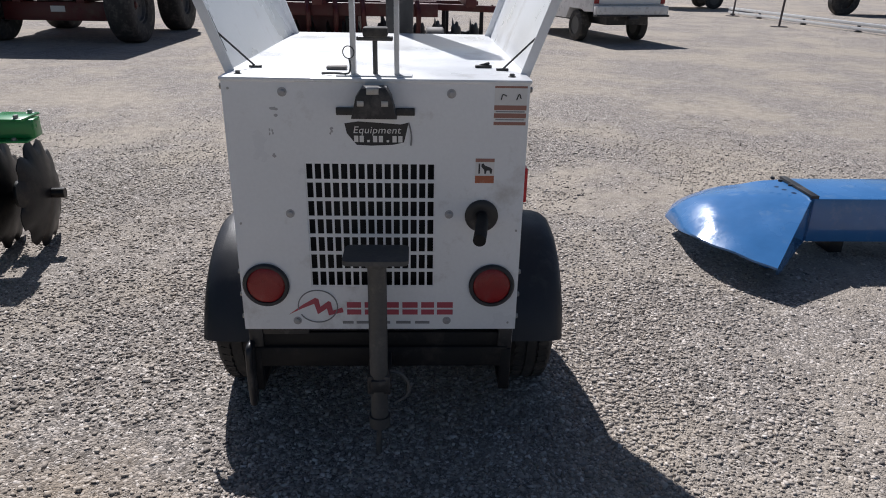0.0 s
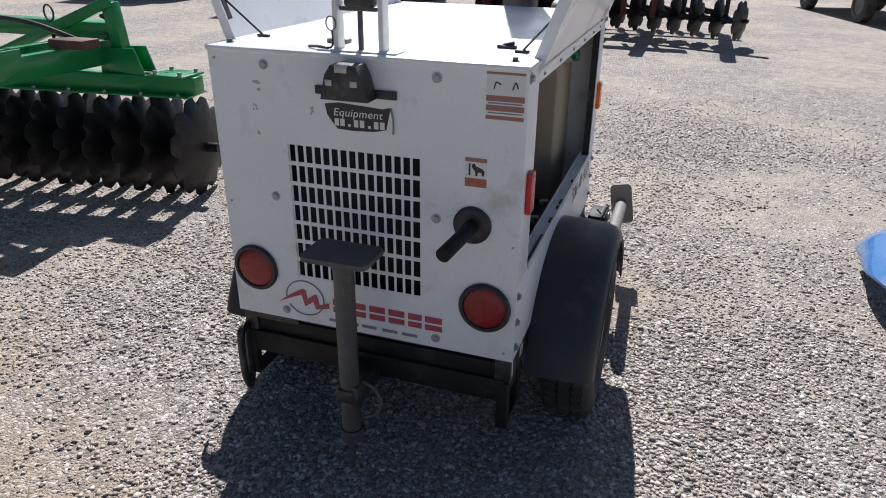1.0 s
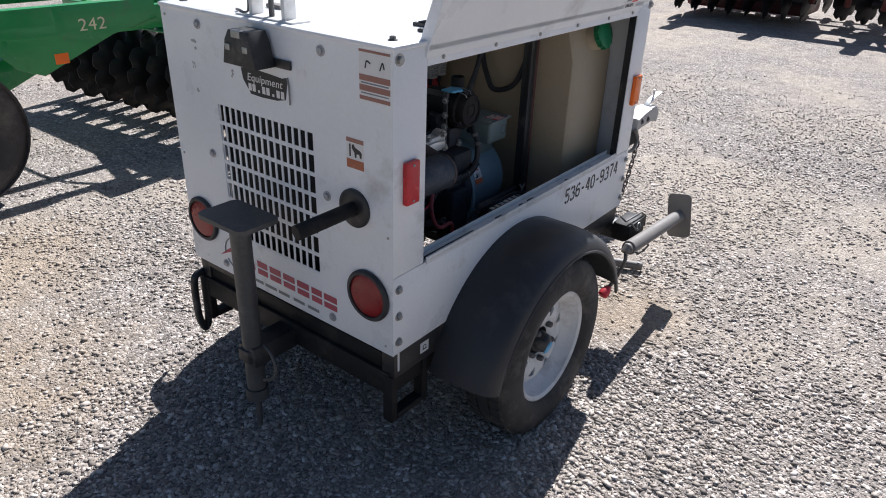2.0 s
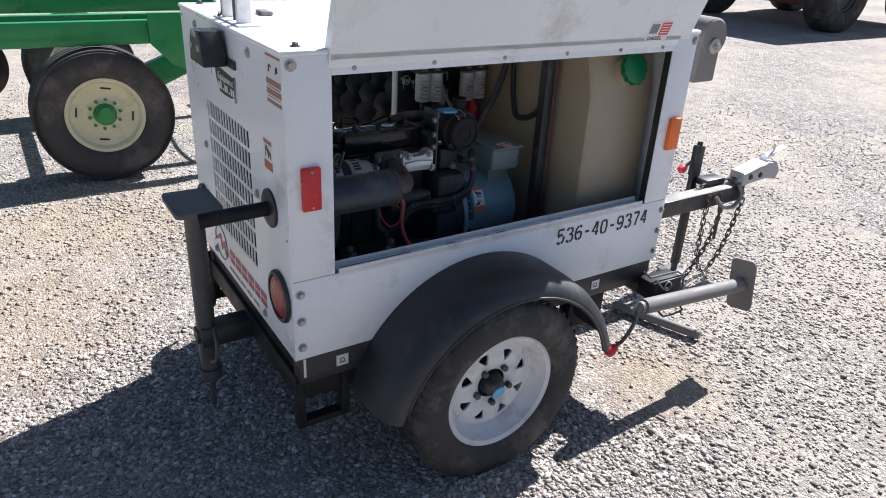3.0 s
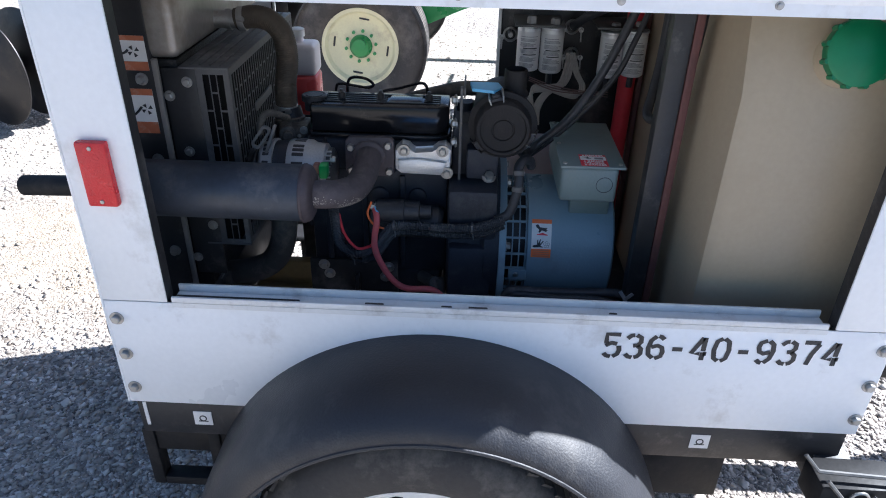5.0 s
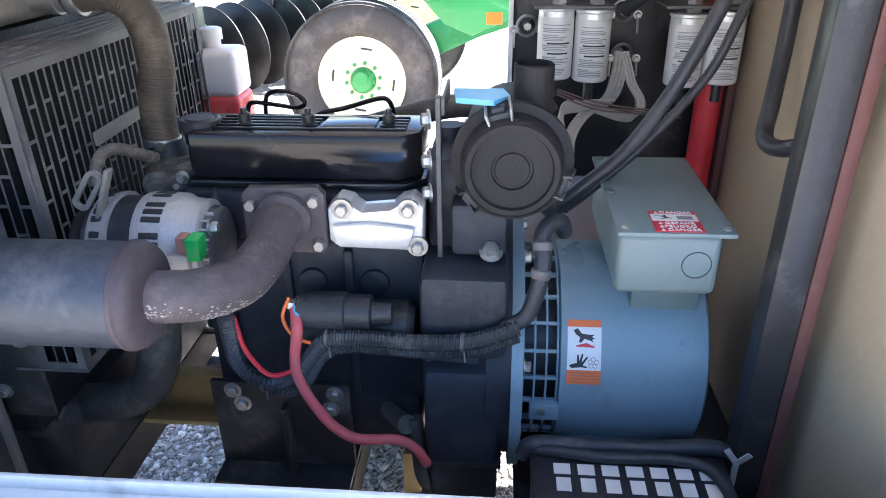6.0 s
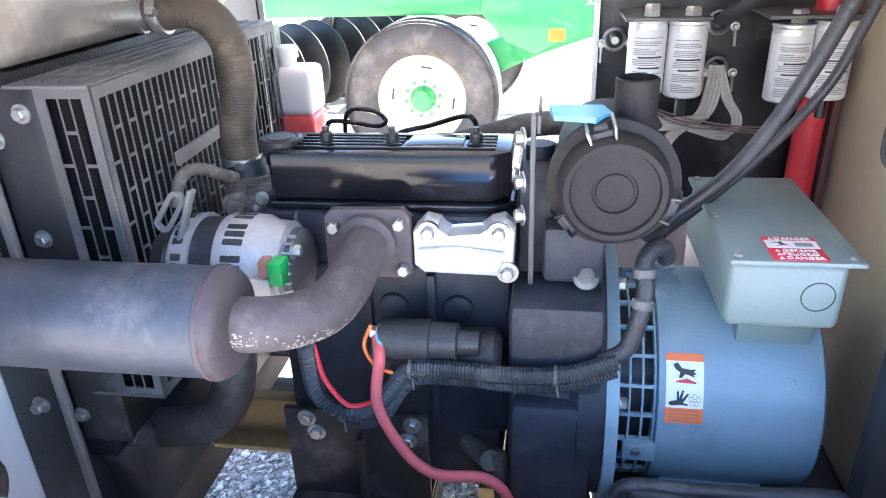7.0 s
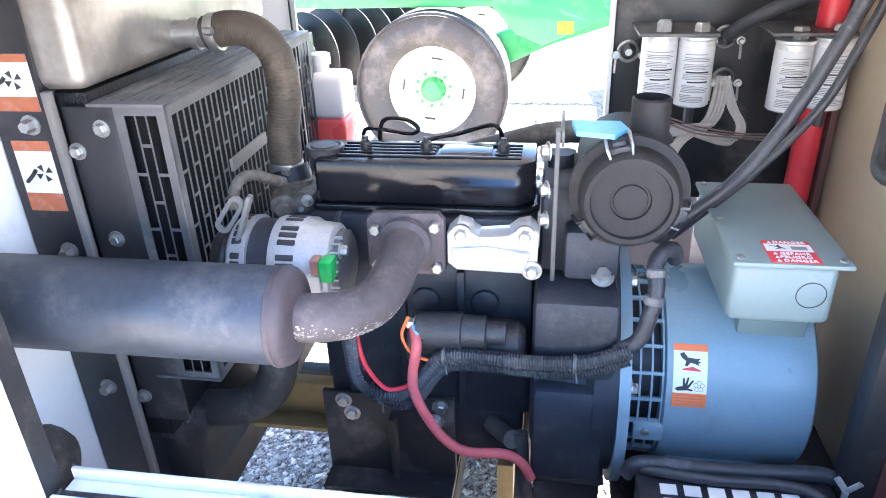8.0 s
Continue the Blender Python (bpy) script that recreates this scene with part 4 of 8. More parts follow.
tube(bm, [(-0.036, YB - 0.002, 1.212), (-0.030, YB - 0.004, 1.190), (-0.027, YB - 0.006, 1.165), (-0.029, YB - 0.005, 1.142)], 0.0025, 6)
part("peeled_edge", bm, M["print_grey"], sticker)


def rear_decal(x0, z0, x1, z1, bands, label):
    bm = B()
    box(bm, (x0, YB - 0.0005, z0), (x1, YB, z1))
    d = part("decal", bm, M["label"], rear_panel, label)
    for a, b, c, e, material in bands:
        bm = B()
        w, h = x1 - x0, z1 - z0
        box(bm, (x0 + a * w, YB - 0.0009, z0 + b * h), (x0 + c * w, YB - 0.0003, z0 + e * h))
        part("print_band", bm, material, d)
    return d


d1 = rear_decal(0.174, 1.021, 0.234, 1.101, [(0, 0.86, 1, 1, M["brown_print"]), (0, 0, 1, 0.30, M["orange_faded"])], "orange and white warning decal with a falling-figure pictogram")
bm = B()
box(bm, (0.184, YB - 0.0009, 1.052), (0.189, YB - 0.0003, 1.085))
part("pictogram", bm, M["print"], d1)
bm = B()
prism(bm, [(0.193, 1.083), (0.199, 1.086), (0.205, 1.078), (0.222, 1.072), (0.228, 1.066), (0.226, 1.052), (0.221, 1.053), (0.219, 1.062), (0.210, 1.062), (0.208, 1.051), (0.203, 1.052), (0.202, 1.064), (0.193, 1.074)], "y", YB - 0.0009, YB - 0.0003)
part("pictogram", bm, M["print"], d1)
d2 = rear_decal(0.225, 1.205, 0.324, 1.326, [(0, 0.95, 1, 1.0, M["brown_print"]), (0, 0.40, 1, 0.52, M["brown_print"]), (0, 0.20, 1, 0.32, M["brown_print"]), (0, 0.02, 1, 0.10, M["brown_print"]),
                                             (0.05, 0.345, 0.95, 0.375, M["print_grey"]), (0.05, 0.145, 0.95, 0.17, M["print_grey"])], "faded white and brown safety decal")
bm = B()
tube(bm, [(0.245, YB - 0.001, 1.284), (0.250, YB - 0.001, 1.300), (0.262, YB - 0.001, 1.296)], 0.0018, 5)
part("pictogram", bm, M["print"], d2)
bm = B()
tube(bm, [(0.292, YB - 0.001, 1.284), (0.300, YB - 0.001, 1.302), (0.306, YB - 0.001, 1.288)], 0.0018, 5)
part("pictogram", bm, M["print"], d2)

# maker's mark as plain shapes: a swoosh ring, a zigzag and six blocks, and a grey line of bars
bm = B()
pts = [(-0.344 + 0.066 * math.cos(radians(a)), YB - 0.0012, 0.582 + 0.060 * math.sin(radians(a))) for a in range(-150, 200, 10)]
tube(bm, pts, 0.0022, 5, 2)
mark = part("maker_mark", bm, M["print_grey"], rear_panel, "faded red and grey maker's mark of plain shapes")
bm = B()
prism(bm, [(-0.443, 0.551), (-0.395, 0.588), (-0.352, 0.614), (-0.341, 0.610), (-0.336, 0.580), (-0.308, 0.602), (-0.300, 0.598), (-0.294, 0.566), (-0.262, 0.578), (-0.258, 0.560), (-0.308, 0.548), (-0.314, 0.574), (-0.345, 0.552), (-0.356, 0.592), (-0.398, 0.574)], "y", YB - 0.0014, YB - 0.0006)
part("zigzag", bm, M["magenta"], mark)
for x0, x1 in ((-0.246, -0.198), (-0.186, -0.134), (-0.122, -0.070), (-0.058, -0.006), (0.006, 0.050), (0.060, 0.114)):
    bm = B()
    box(bm, (x0, YB - 0.0012, 0.551), (x1, YB - 0.0004, 0.570))
    box(bm, (x0, YB - 0.0012, 0.577), (x1, YB - 0.0004, 0.598))
    part("mark_block", bm, M["magenta"], mark)
for x0, x1 in ((-0.262, -0.225), (-0.215, -0.16), (-0.15, -0.10), (-0.08, -0.03), (-0.015, 0.035)):
    bm = B()
    box(bm, (x0, YB - 0.0012, 0.516), (x1, YB - 0.0004, 0.526))
    part("text_bar", bm, M["print_grey"], mark)

# side lights and the stencilled number
for y0, z0, y1, z1, material, lab in ((2.120, 0.945, 2.171, 1.060, "red_lens", "rectangular red side reflector lamp"), (3.468, 0.940, 3.523, 1.054, "amber", "rectangular amber side marker lamp")):
    bm = B()
    box(bm, (XR, y0, z0), (XR + 0.016, y1, z1), 0.004)
    lamp = part("side_lamp", bm, M[material], trailer, lab)
    for z in (z0 + 0.010, z1 - 0.010):
        bm = B()
        hexbolt(bm, (XR + 0.015, (y0 + y1) / 2, z), (1, 0, 0), 0.004, 0.003, False)
        part("screw", bm, M["steel"], lamp)
SIDE = Matrix(((0, 0, 1, 0), (1, 0, 0, 0), (0, 1, 0, 0), (0, 0, 0, 1)))


def stencil(text, y0, z0, width, height, stroke):
    """Stencilled figures as flat strokes broken by bridges, one part a figure."""
    forms = {
        "5": [[(0.92, 1), (0.12, 1), (0.12, 0.60)], [(0.12, 0.50), (0.45, 0.62), (0.80, 0.58)], [(0.93, 0.48), (0.98, 0.30), (0.90, 0.12), (0.62, 0.0)], [(0.46, 0.0), (0.22, 0.03), (0.04, 0.14)]],
        "3": [[(0.06, 0.86), (0.26, 0.98), (0.46, 1.0)], [(0.60, 1.0), (0.88, 0.90), (0.90, 0.70), (0.74, 0.56), (0.44, 0.53)], [(0.74, 0.52), (0.96, 0.40), (0.97, 0.18), (0.80, 0.04), (0.60, 0.0)], [(0.46, 0.0), (0.24, 0.02), (0.04, 0.14)]],
        "6": [[(0.92, 0.88), (0.74, 0.98), (0.58, 1.0)], [(0.44, 0.98), (0.16, 0.80), (0.05, 0.45), (0.12, 0.16), (0.42, 0.0)], [(0.58, 0.0), (0.90, 0.10), (0.97, 0.30), (0.88, 0.50), (0.60, 0.58), (0.22, 0.50)]],
        "-": [[(0.22, 0.45), (0.82, 0.45)]],
        "4": [[(0.62, 1.0), (0.04, 0.30), (0.56, 0.30)], [(0.74, 1.0), (0.74, 0.42)], [(0.74, 0.34), (0.74, 0.0)], [(0.80, 0.30), (0.98, 0.30)]],
        "0": [[(0.42, 1.0), (0.14, 0.88), (0.04, 0.5), (0.14, 0.12), (0.42, 0.0)], [(0.58, 1.0), (0.86, 0.88), (0.96, 0.5), (0.86, 0.12), (0.58, 0.0)]],
        "9": [[(0.08, 0.12), (0.26, 0.02), (0.42, 0.0)], [(0.56, 0.02), (0.84, 0.20), (0.95, 0.55), (0.88, 0.84), (0.58, 1.0)], [(0.42, 1.0), (0.10, 0.90), (0.03, 0.70), (0.12, 0.50), (0.40, 0.42), (0.78, 0.50)]],
        "7": [[(0.04, 1.0), (0.96, 1.0)], [(0.92, 0.92), (0.62, 0.50), (0.46, 0.0)]],
    }
    pitch = width / len(text)
    for k, ch in enumerate(text):
        bm = B()
        for line in forms[ch]:
            pts = [Vector((a * pitch * 0.74, b * height)) for a, b in line]
            n = len(pts)
            left, right = [], []
            for i in range(n):
                d = (pts[min(i + 1, n - 1)] - pts[max(i - 1, 0)]).normalized()
                o = Vector((-d.y, d.x)) * (stroke / 2)
                if i == 0:
                    pts_i = pts[i] - d * 0.001
                else:
                    pts_i = pts[i]
                left.append(bm.verts.new((XR + 0.0009, y0 + k * pitch + pts_i.x + o.x, z0 + pts_i.y + o.y)))
                right.append(bm.verts.new((XR + 0.0009, y0 + k * pitch + pts_i.x - o.x, z0 + pts_i.y - o.y)))
            bridge(bm, left, right, closed=False)
        part("stencil_figure", bm, M["print"], trailer, "black stencilled figure")


stencil("536-40-9374", 3.018, 0.664, 0.440, 0.051, 0.0092)

# roof fittings: mast cradle
bm = B()
box(bm, (-0.255, 2.100, ZT + 0.010), (-0.025, 2.165, ZT + 0.015), 0.002)
cradle = part("mast_cradle", bm, M["white_dull"], trailer, "white steel mast cradle with a black pad")
for x in (-0.203, -0.072):
    bm = B()
    box(bm, (x - 0.0075, 2.112, ZT + 0.012), (x + 0.0075, 2.152, 1.80), 0.003)
    part("upright", bm, M["white_dull"], cradle)
bm = B()
box(bm, (-0.192, 2.118, 1.448), (-0.083, 2.146, 1.460), 0.003)
part("cross_bar", bm, M["jack_dark"], cradle)
bm = B()
cyl(bm, (-0.137, 2.13, ZT + 0.012), (-0.137, 2.13, 1.452), 0.0075, seg=10)
part("rod", bm, M["jack_dark"], cradle)
bm = B()
box(bm, (-0.172, 2.105, 1.460), (-0.098, 2.158, 1.487), 0.006)
part("pad", bm, M["rubber"], cradle, "black rubber pad")
bm = B()
torus_spin(bm, (-0.216, 2.115, 1.415), (0.3, 1, 0), [(0.0018 * math.cos(t), 0.018 + 0.0018 * math.sin(t)) for t in np.linspace(0, 2 * np.pi, 7)[:-1]], 24)
tube(bm, [(-0.214, 2.115, 1.397), (-0.211, 2.113, 1.375), (-0.215, 2.112, 1.356), (-0.228, 2.108, ZT + 0.018)], 0.003, 6)
tube(bm, [(-0.30, 2.14, ZT + 0.014), (-0.26, 2.12, ZT + 0.018), (-0.225, 2.108, ZT + 0.016)], 0.004, 6)
part("lock_pin", bm, M["jack_dark"], cradle, "dark lock pin with a ring")
bm = B()
box(bm, (-0.30, 2.24, ZT + 0.010), (-0.235, 2.275, ZT + 0.022), 0.004, m=Matrix.Rotation(0, 4, "Z"))
part("pin_lever", bm, M["grey_tube"], cradle)
for x, y in ((0.21, 2.335),):
    bm = B()
    box(bm, (x - 0.028, y - 0.008, ZT + 0.010), (x + 0.028, y + 0.008, ZT + 0.020), 0.003)
    cyl(bm, (x - 0.012, y, ZT + 0.018), (x + 0.02, y + 0.004, ZT + 0.026), 0.005, seg=8)
    part("roof_latch", bm, M["black"], trailer)
for x in (-0.555, 0.282):
    bm = B()
    hexbolt(bm, (x, 2.14, ZT + 0.010), (0, 0, 1), 0.008, 0.008)
    part("bolt", bm, M["jack_dark"], trailer)

# ---- jacks ----
def round_plate(bm, m, hx, hy, hz, r=0.022):
    """Steel plate with rounded corners about the origin of m."""
    ring_t, ring_b = [], []
    for cx, cy, a0 in ((hx - r, hy - r, 0), (r - hx, hy - r, 90), (r - hx, r - hy, 180), (hx - r, r - hy, 270)):
        for k in range(5):
            a = radians(a0 + 22.5 * k)
            x, y = cx + r * math.cos(a), cy + r * math.sin(a)
            ring_t.append(bm.verts.new(m @ Vector((x, y, hz))))
            ring_b.append(bm.verts.new(m @ Vector((x, y, -hz))))
    bm.faces.new(ring_t)
    bm.faces.new(ring_b[::-1])
    bridge(bm, ring_t, ring_b)


bm = B()
cyl(bm, (-0.134, 1.955, 0.235), (-0.134, 1.955, 0.815), 0.030, seg=24, bev=0.002)
rear_jack = part("rear_jack", bm, M["jack_dark"], trailer, "dark steel stabiliser jack swung upright")
bm = B()
round_plate(bm, Matrix.Translation((-0.135, 1.955, 0.825)), 0.101, 0.070, 0.007)
spin(bm, (-0.134, 1.955, 0.79), (0, 0, 1), [(0, 0.036), (0.02, 0.042), (0.03, 0.042)], 24)
part("foot_plate", bm, M["jack_dark"], rear_jack)
bm = B()
cyl(bm, (-0.134, 1.955, 0.235), (-0.134, 1.955, 0.195), 0.036, seg=20)
cyl(bm, (-0.134, 1.955, 0.20), (-0.140, 1.955, 0.075), 0.010, seg=12)
part("inner_shaft", bm, M["jack_dark"], rear_jack)
bm = B()
box(bm, (-0.172, 1.93, 0.33), (-0.096, YB + 0.03, 0.40), 0.006)
box(bm, (-0.160, 1.918, 0.345), (-0.108, 1.992, 0.39), 0.006)
part("pivot_bracket", bm, M["black"], rear_jack)
bm = B()
tube(bm, [(-0.096, 1.97, 0.40), (-0.06, 1.965, 0.39), (-0.035, 1.96, 0.35), (-0.045, 1.955, 0.31), (-0.085, 1.95, 0.285)], 0.006, 8)
part("crank_handle", bm, M["jack_dark"], rear_jack)
bm = B()
cyl(bm, (-0.126, 1.925, 0.358), (-0.143, 2.082, 0.366), 0.006, seg=10)
part("lock_rod", bm, M["steel"], rear_jack, "bright steel lock rod")

# front side jack, swung level
JA, JB = Vector((0.476, 3.345, 0.408)), Vector((0.464, 3.945, 0.345))
bm = B()
cyl(bm, JA, JB, 0.029, seg=24, bev=0.002)
side_jack = part("side_jack", bm, M["grey_tube"], trailer, "grey steel drop jack swung level")
bm = B()
jd = (JB - JA).normalized()
m = Matrix.Translation(JB + jd * 0.008) @ jd.to_track_quat("Z", "Y").to_matrix().to_4x4() @ Matrix.Rotation(radians(-10), 4, "Z")
round_plate(bm, m, 0.054, 0.104, 0.004)
part("foot_plate", bm, M["grey_tube"], side_jack, "dark bent foot plate")
bm = B()
cyl(bm, JA - jd * 0.02, JA, 0.022, seg=16)
cyl(bm, JA - jd * 0.035 + Vector((0.0, 0, -0.01)), JA - jd * 0.012 + Vector((0, 0, 0.012)), 0.016, seg=12)
part("crank_boss", bm, M["grey_tube"], side_jack)
bm = B()
tube(bm, [JA - jd * 0.03, JA - jd * 0.035 + Vector((0.006, 0, -0.05)), Vector((0.462, 3.295, 0.28)), Vector((0.445, 3.272, 0.240))], 0.0075, 8)
crank = part("crank", bm, M["jack_dark"], side_jack)
bm = B()
spin(bm, (0.448, 3.276, 0.244), (-0.1, -0.6, -0.35), [(0, 0.012), (0.012, 0.017), (0.03, 0.022), (0.045, 0.020), (0.05, 0.010)], 16)
part("knob", bm, M["red"], crank, "red plastic crank knob")
bm = B()
box(bm, (0.352, 3.445, 0.378), (0.432, 3.60, 0.452), 0.006)
part("pivot_bracket", bm, M["under"], side_jack)
for pts in ([(0.395, 3.415, 0.498), (0.410, 3.440, 0.472), (0.418, 3.58, 0.470), (0.425, 3.612, 0.448), (0.425, 3.622, 0.395)], [(0.428, 3.452, 0.466), (0.440, 3.490, 0.425), (0.440, 3.530, 0.422), (0.438, 3.545, 0.440)],
            [(0.425, 3.475, 0.345), (0.470, 3.480, 0.326), (0.474, 3.53, 0.324), (0.470, 3.59, 0.326), (0.425, 3.595, 0.345)]):
    bm = B()
    tube(bm, pts, 0.0042, 6, straight=True)
    part("wire_lock_pin", bm, M["jack_dark"], side_jack, "bent steel wire lock pin")
bm = B()
torus_spin(bm, (0.438, 3.515, 0.432), (1, 0, 0), [(0.003 * math.cos(t), 0.017 + 0.003 * math.sin(t)) for t in np.linspace(0, 2 * np.pi, 7)[:-1]], 18)
part("pin_ring", bm, M["steel"], side_jack)
bm = B()
box(bm, (XL - 0.03, 3.475, 0.36), (0.40, 3.55, 0.43), 0.005)
part("outrigger_arm", bm, M["black"], trailer)
bm = B()
cyl(bm, (-0.05, 3.812, 0.020), (0.332, 3.960, 0.020), 0.021, seg=16, bev=0.003)
loose_bar = thing("steel_bar", (0.14, 3.89, 0), "weathered grey steel pipe lying on gravel under the jack", "bar")
part("bar_body", bm, M["grey_tube"], loose_bar)
bm = B()
cyl(bm, (0.312, 3.952, 0.0385), (0.312, 3.952, 0.0415), 0.008, seg=14)
part("bolt_hole", bm, M["black"], loose_bar, "dark drilled bolt hole")

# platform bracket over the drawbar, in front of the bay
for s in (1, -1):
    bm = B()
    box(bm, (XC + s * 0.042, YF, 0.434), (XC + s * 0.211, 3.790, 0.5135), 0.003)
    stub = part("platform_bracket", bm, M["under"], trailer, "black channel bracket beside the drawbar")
    bm = B()
    hexbolt(bm, (XC + s * 0.165, 3.765, 0.5265), (0, 0, 1), 0.009, 0.008)
    part("bolt", bm, M["steel"], stub)
bm = B()
box(bm, (XC - 0.213, YF + 0.001, 0.514), (XC + 0.213, 3.808, 0.5265), 0.002)
part("platform_plate", bm, M["white_dull"], trailer, "worn pale steel platform plate")

# ---- tongue, coupler, chains, tongue jack ----
bm = B()
box(bm, (XC - 0.038, YF - 0.02, 0.394), (XC + 0.038, 4.70, 0.477), 0.006)
tongue = part("tongue", bm, M["black"], trailer, "black square-tube drawbar")
# sun glare along the drawbar's top, laid on as a thin pale strip
bm = B()
box(bm, (XC - 0.033, YF + 0.065, 0.4772), (XC + 0.033, 4.64, 0.4782))
part("glare_strip", bm, M["silver"], tongue, "pale strip standing in for sun glare on the top face")
bm = B()
box(bm, (XC - 0.36, YF, 0.395), (XC + 0.36, YF + 0.06, 0.476), 0.005)
prism(bm, [(XC - 0.24, YF + 0.06), (XC + 0.24, YF + 0.06), (XC + 0.04, YF + 0.32), (XC - 0.04, YF + 0.32)], "z", 0.405, 0.415)
part("tongue_gusset", bm, M["black"], tongue)
bm = B()
prism(bm, [(4.66, 0.468), (4.86, 0.498), (4.95, 0.468), (4.97, 0.518), (4.93, 0.568), (4.84, 0.578), (4.78, 0.553), (4.66, 0.543)], "x", XC - 0.042, XC + 0.042, 0.008)
coupler = part("coupler", bm, M["alu_dull"], tongue, "pale zinc-plated ball coupler")
bm = B()
bar(bm, (XC, 4.84, 0.574), (XC + 0.004, 4.90, 0.612), 0.034, 0.006, bev=0.002)
bar(bm, (XC + 0.004, 4.897, 0.610), (XC + 0.010, 5.00, 0.636), 0.034, 0.006, bev=0.002)
lever = part("latch_lever", bm, M["alu"], coupler, "bright folded steel latch lever")
bm = B()
bar(bm, (XC + 0.006, 4.93, 0.590), (XC + 0.006, 4.925, 0.662), 0.010, 0.012, up=(0, 1, 0), bev=0.002)
part("safety_pin", bm, M["alu"], lever)
for y in (4.72, 4.80):
    bm = B()
    hexbolt(bm, (XC + 0.042, y, 0.515), (1, 0, 0), 0.011, 0.008)
    part("bolt", bm, M["jack_dark"], coupler)
bm = B()
J0, J1 = Vector((-0.255, 4.480, 0.650)), Vector((-0.186, 4.386, 0.05))
JD = (J0 - J1).normalized()
bar(bm, J1, J0, 0.030, 0.044, up=(0, 1, 0), bev=0.005)
bar(bm, J0 - JD * 0.14, J0 + JD * 0.015, 0.034, 0.058, up=(0, 1, 0), bev=0.004)
cyl(bm, J0, J0 + JD * 0.035, 0.014, seg=12)
tongue_jack = part("tongue_jack", bm, M["black"], trailer, "dark steel tongue jack leaning beside the drawbar")
bm = B()
box(bm, (-0.245, 4.325, 0.0), (-0.125, 4.445, 0.012), 0.004)
cyl(bm, J1 + JD * 0.02, (-0.183, 4.384, 0.01), 0.016, seg=14)
part("foot_plate", bm, M["jack_dark"], tongue_jack)
bm = B()
box(bm, (-0.225, 4.46, 0.478), (-0.150, 4.60, 0.512), 0.004)
part("jack_bracket", bm, M["black"], tongue_jack)
bm = B()
tube(bm, [J0 - JD * 0.05, (-0.245, 4.42, 0.588), (-0.243, 4.375, 0.566)], 0.008, 8)
tj_crank = part("crank", bm, M["jack_dark"], tongue_jack)
bm = B()
spin(bm, (-0.243, 4.385, 0.570), (0, -0.8, -0.3), [(0, 0.014), (0.02, 0.022), (0.04, 0.018)], 12)
part("knob", bm, M["red"], tj_crank, "red plastic crank knob")


def chain(points, name):
    path = curve_points(points, 10)
    acc, links, want = 0.0, [], 0.0
    for a, b in zip(path, path[1:]):
        d = (b - a).length
        while want <= acc + d:
            links.append((a.lerp(b, (want - acc) / d), (b - a).normalized()))
            want += 0.030
        acc += d
    bm = B()
    for k, (p, t) in enumerate(links):
        u = t.orthogonal().normalized()
        if k % 2:
            u = t.cross(u)
        pts = [p + t * (0.013 * math.copysign(1, math.cos(q)) + 0.009 * math.cos(q)) + u * (0.010 * math.sin(q)) for q in np.linspace(0, 2 * np.pi, 13)]
        tube(bm, pts, 0.0034, 5, straight=True)
    return part(name, bm, M["rust_pipe"], trailer, "rusty grey safety chain hanging to the gravel")


chain([(XC + 0.045, 4.405, 0.445), (XC + 0.045, 4.405, 0.30), (XC + 0.035, 4.435, 0.10), (XC + 0.03, 4.52, 0.014), (XC + 0.035, 4.59, 0.08), (XC + 0.040, 4.64, 0.19), (XC + 0.045, 4.675, 0.33), (XC + 0.045, 4.685, 0.42), (XC + 0.0, 4.66, 0.495), (XC - 0.03, 4.55, 0.495), (XC - 0.02, 4.38, 0.49)], "safety_chain")
chain([(XC + 0.04, 4.50, 0.44), (XC + 0.06, 4.50, 0.36), (XC + 0.05, 4.47, 0.20), (XC + 0.04, 4.38, 0.05), (XC + 0.05, 4.28, 0.02)], "safety_chain")
bm = B()
tube(bm, [(XC + 0.045, 4.46, 0.45), (XC + 0.065, 4.50, 0.40), (XC + 0.06, 4.60, 0.38), (XC + 0.055, 4.66, 0.43), (XC + 0.045, 4.63, 0.49)], 0.010, 8)
part("breakaway_cable", bm, M["grey_tube"], tongue)
bm = B()
tube(bm, [(XC + 0.06, 4.50, 0.42), (XC + 0.065, 4.49, 0.34), (XC + 0.06, 4.50, 0.22)], 0.008, 8)
part("brake_lead", bm, M["hose"], tongue)

# ---- mast and winch ----
bm = B()
box(bm, (-0.172, 3.725, 0.51), (-0.032, 3.865, 2.55), 0.008)
mast = part("mast", bm, M["black"], trailer, "black square steel light mast, raised")
bm = B()
box(bm, (-0.24, YF, 0.55), (0.035, YF + 0.02, 1.25), 0.004)
box(bm, (-0.20, YF + 0.02, 0.70), (-0.185, 3.73, 1.20), 0.003)
box(bm, (-0.02, YF + 0.02, 0.70), (-0.005, 3.73, 1.20), 0.003)
part("mast_bracket", bm, M["black"], mast)
bm = B()
spin(bm, (0.035, 3.895, 1.275), (1, 0, 0), [(0, 0.066), (0.008, 0.074), (0.09, 0.074), (0.098, 0.066)], 28)
box(bm, (0.035, 3.825, 1.105), (0.130, 3.945, 1.28), 0.010, 2)
winch = part("winch", bm, M["grey_tube"], mast, "grey hand winch with a cable drum")
bm = B()
box(bm, (-0.03, 3.745, 1.11), (0.08, 3.823, 1.25), 0.006)
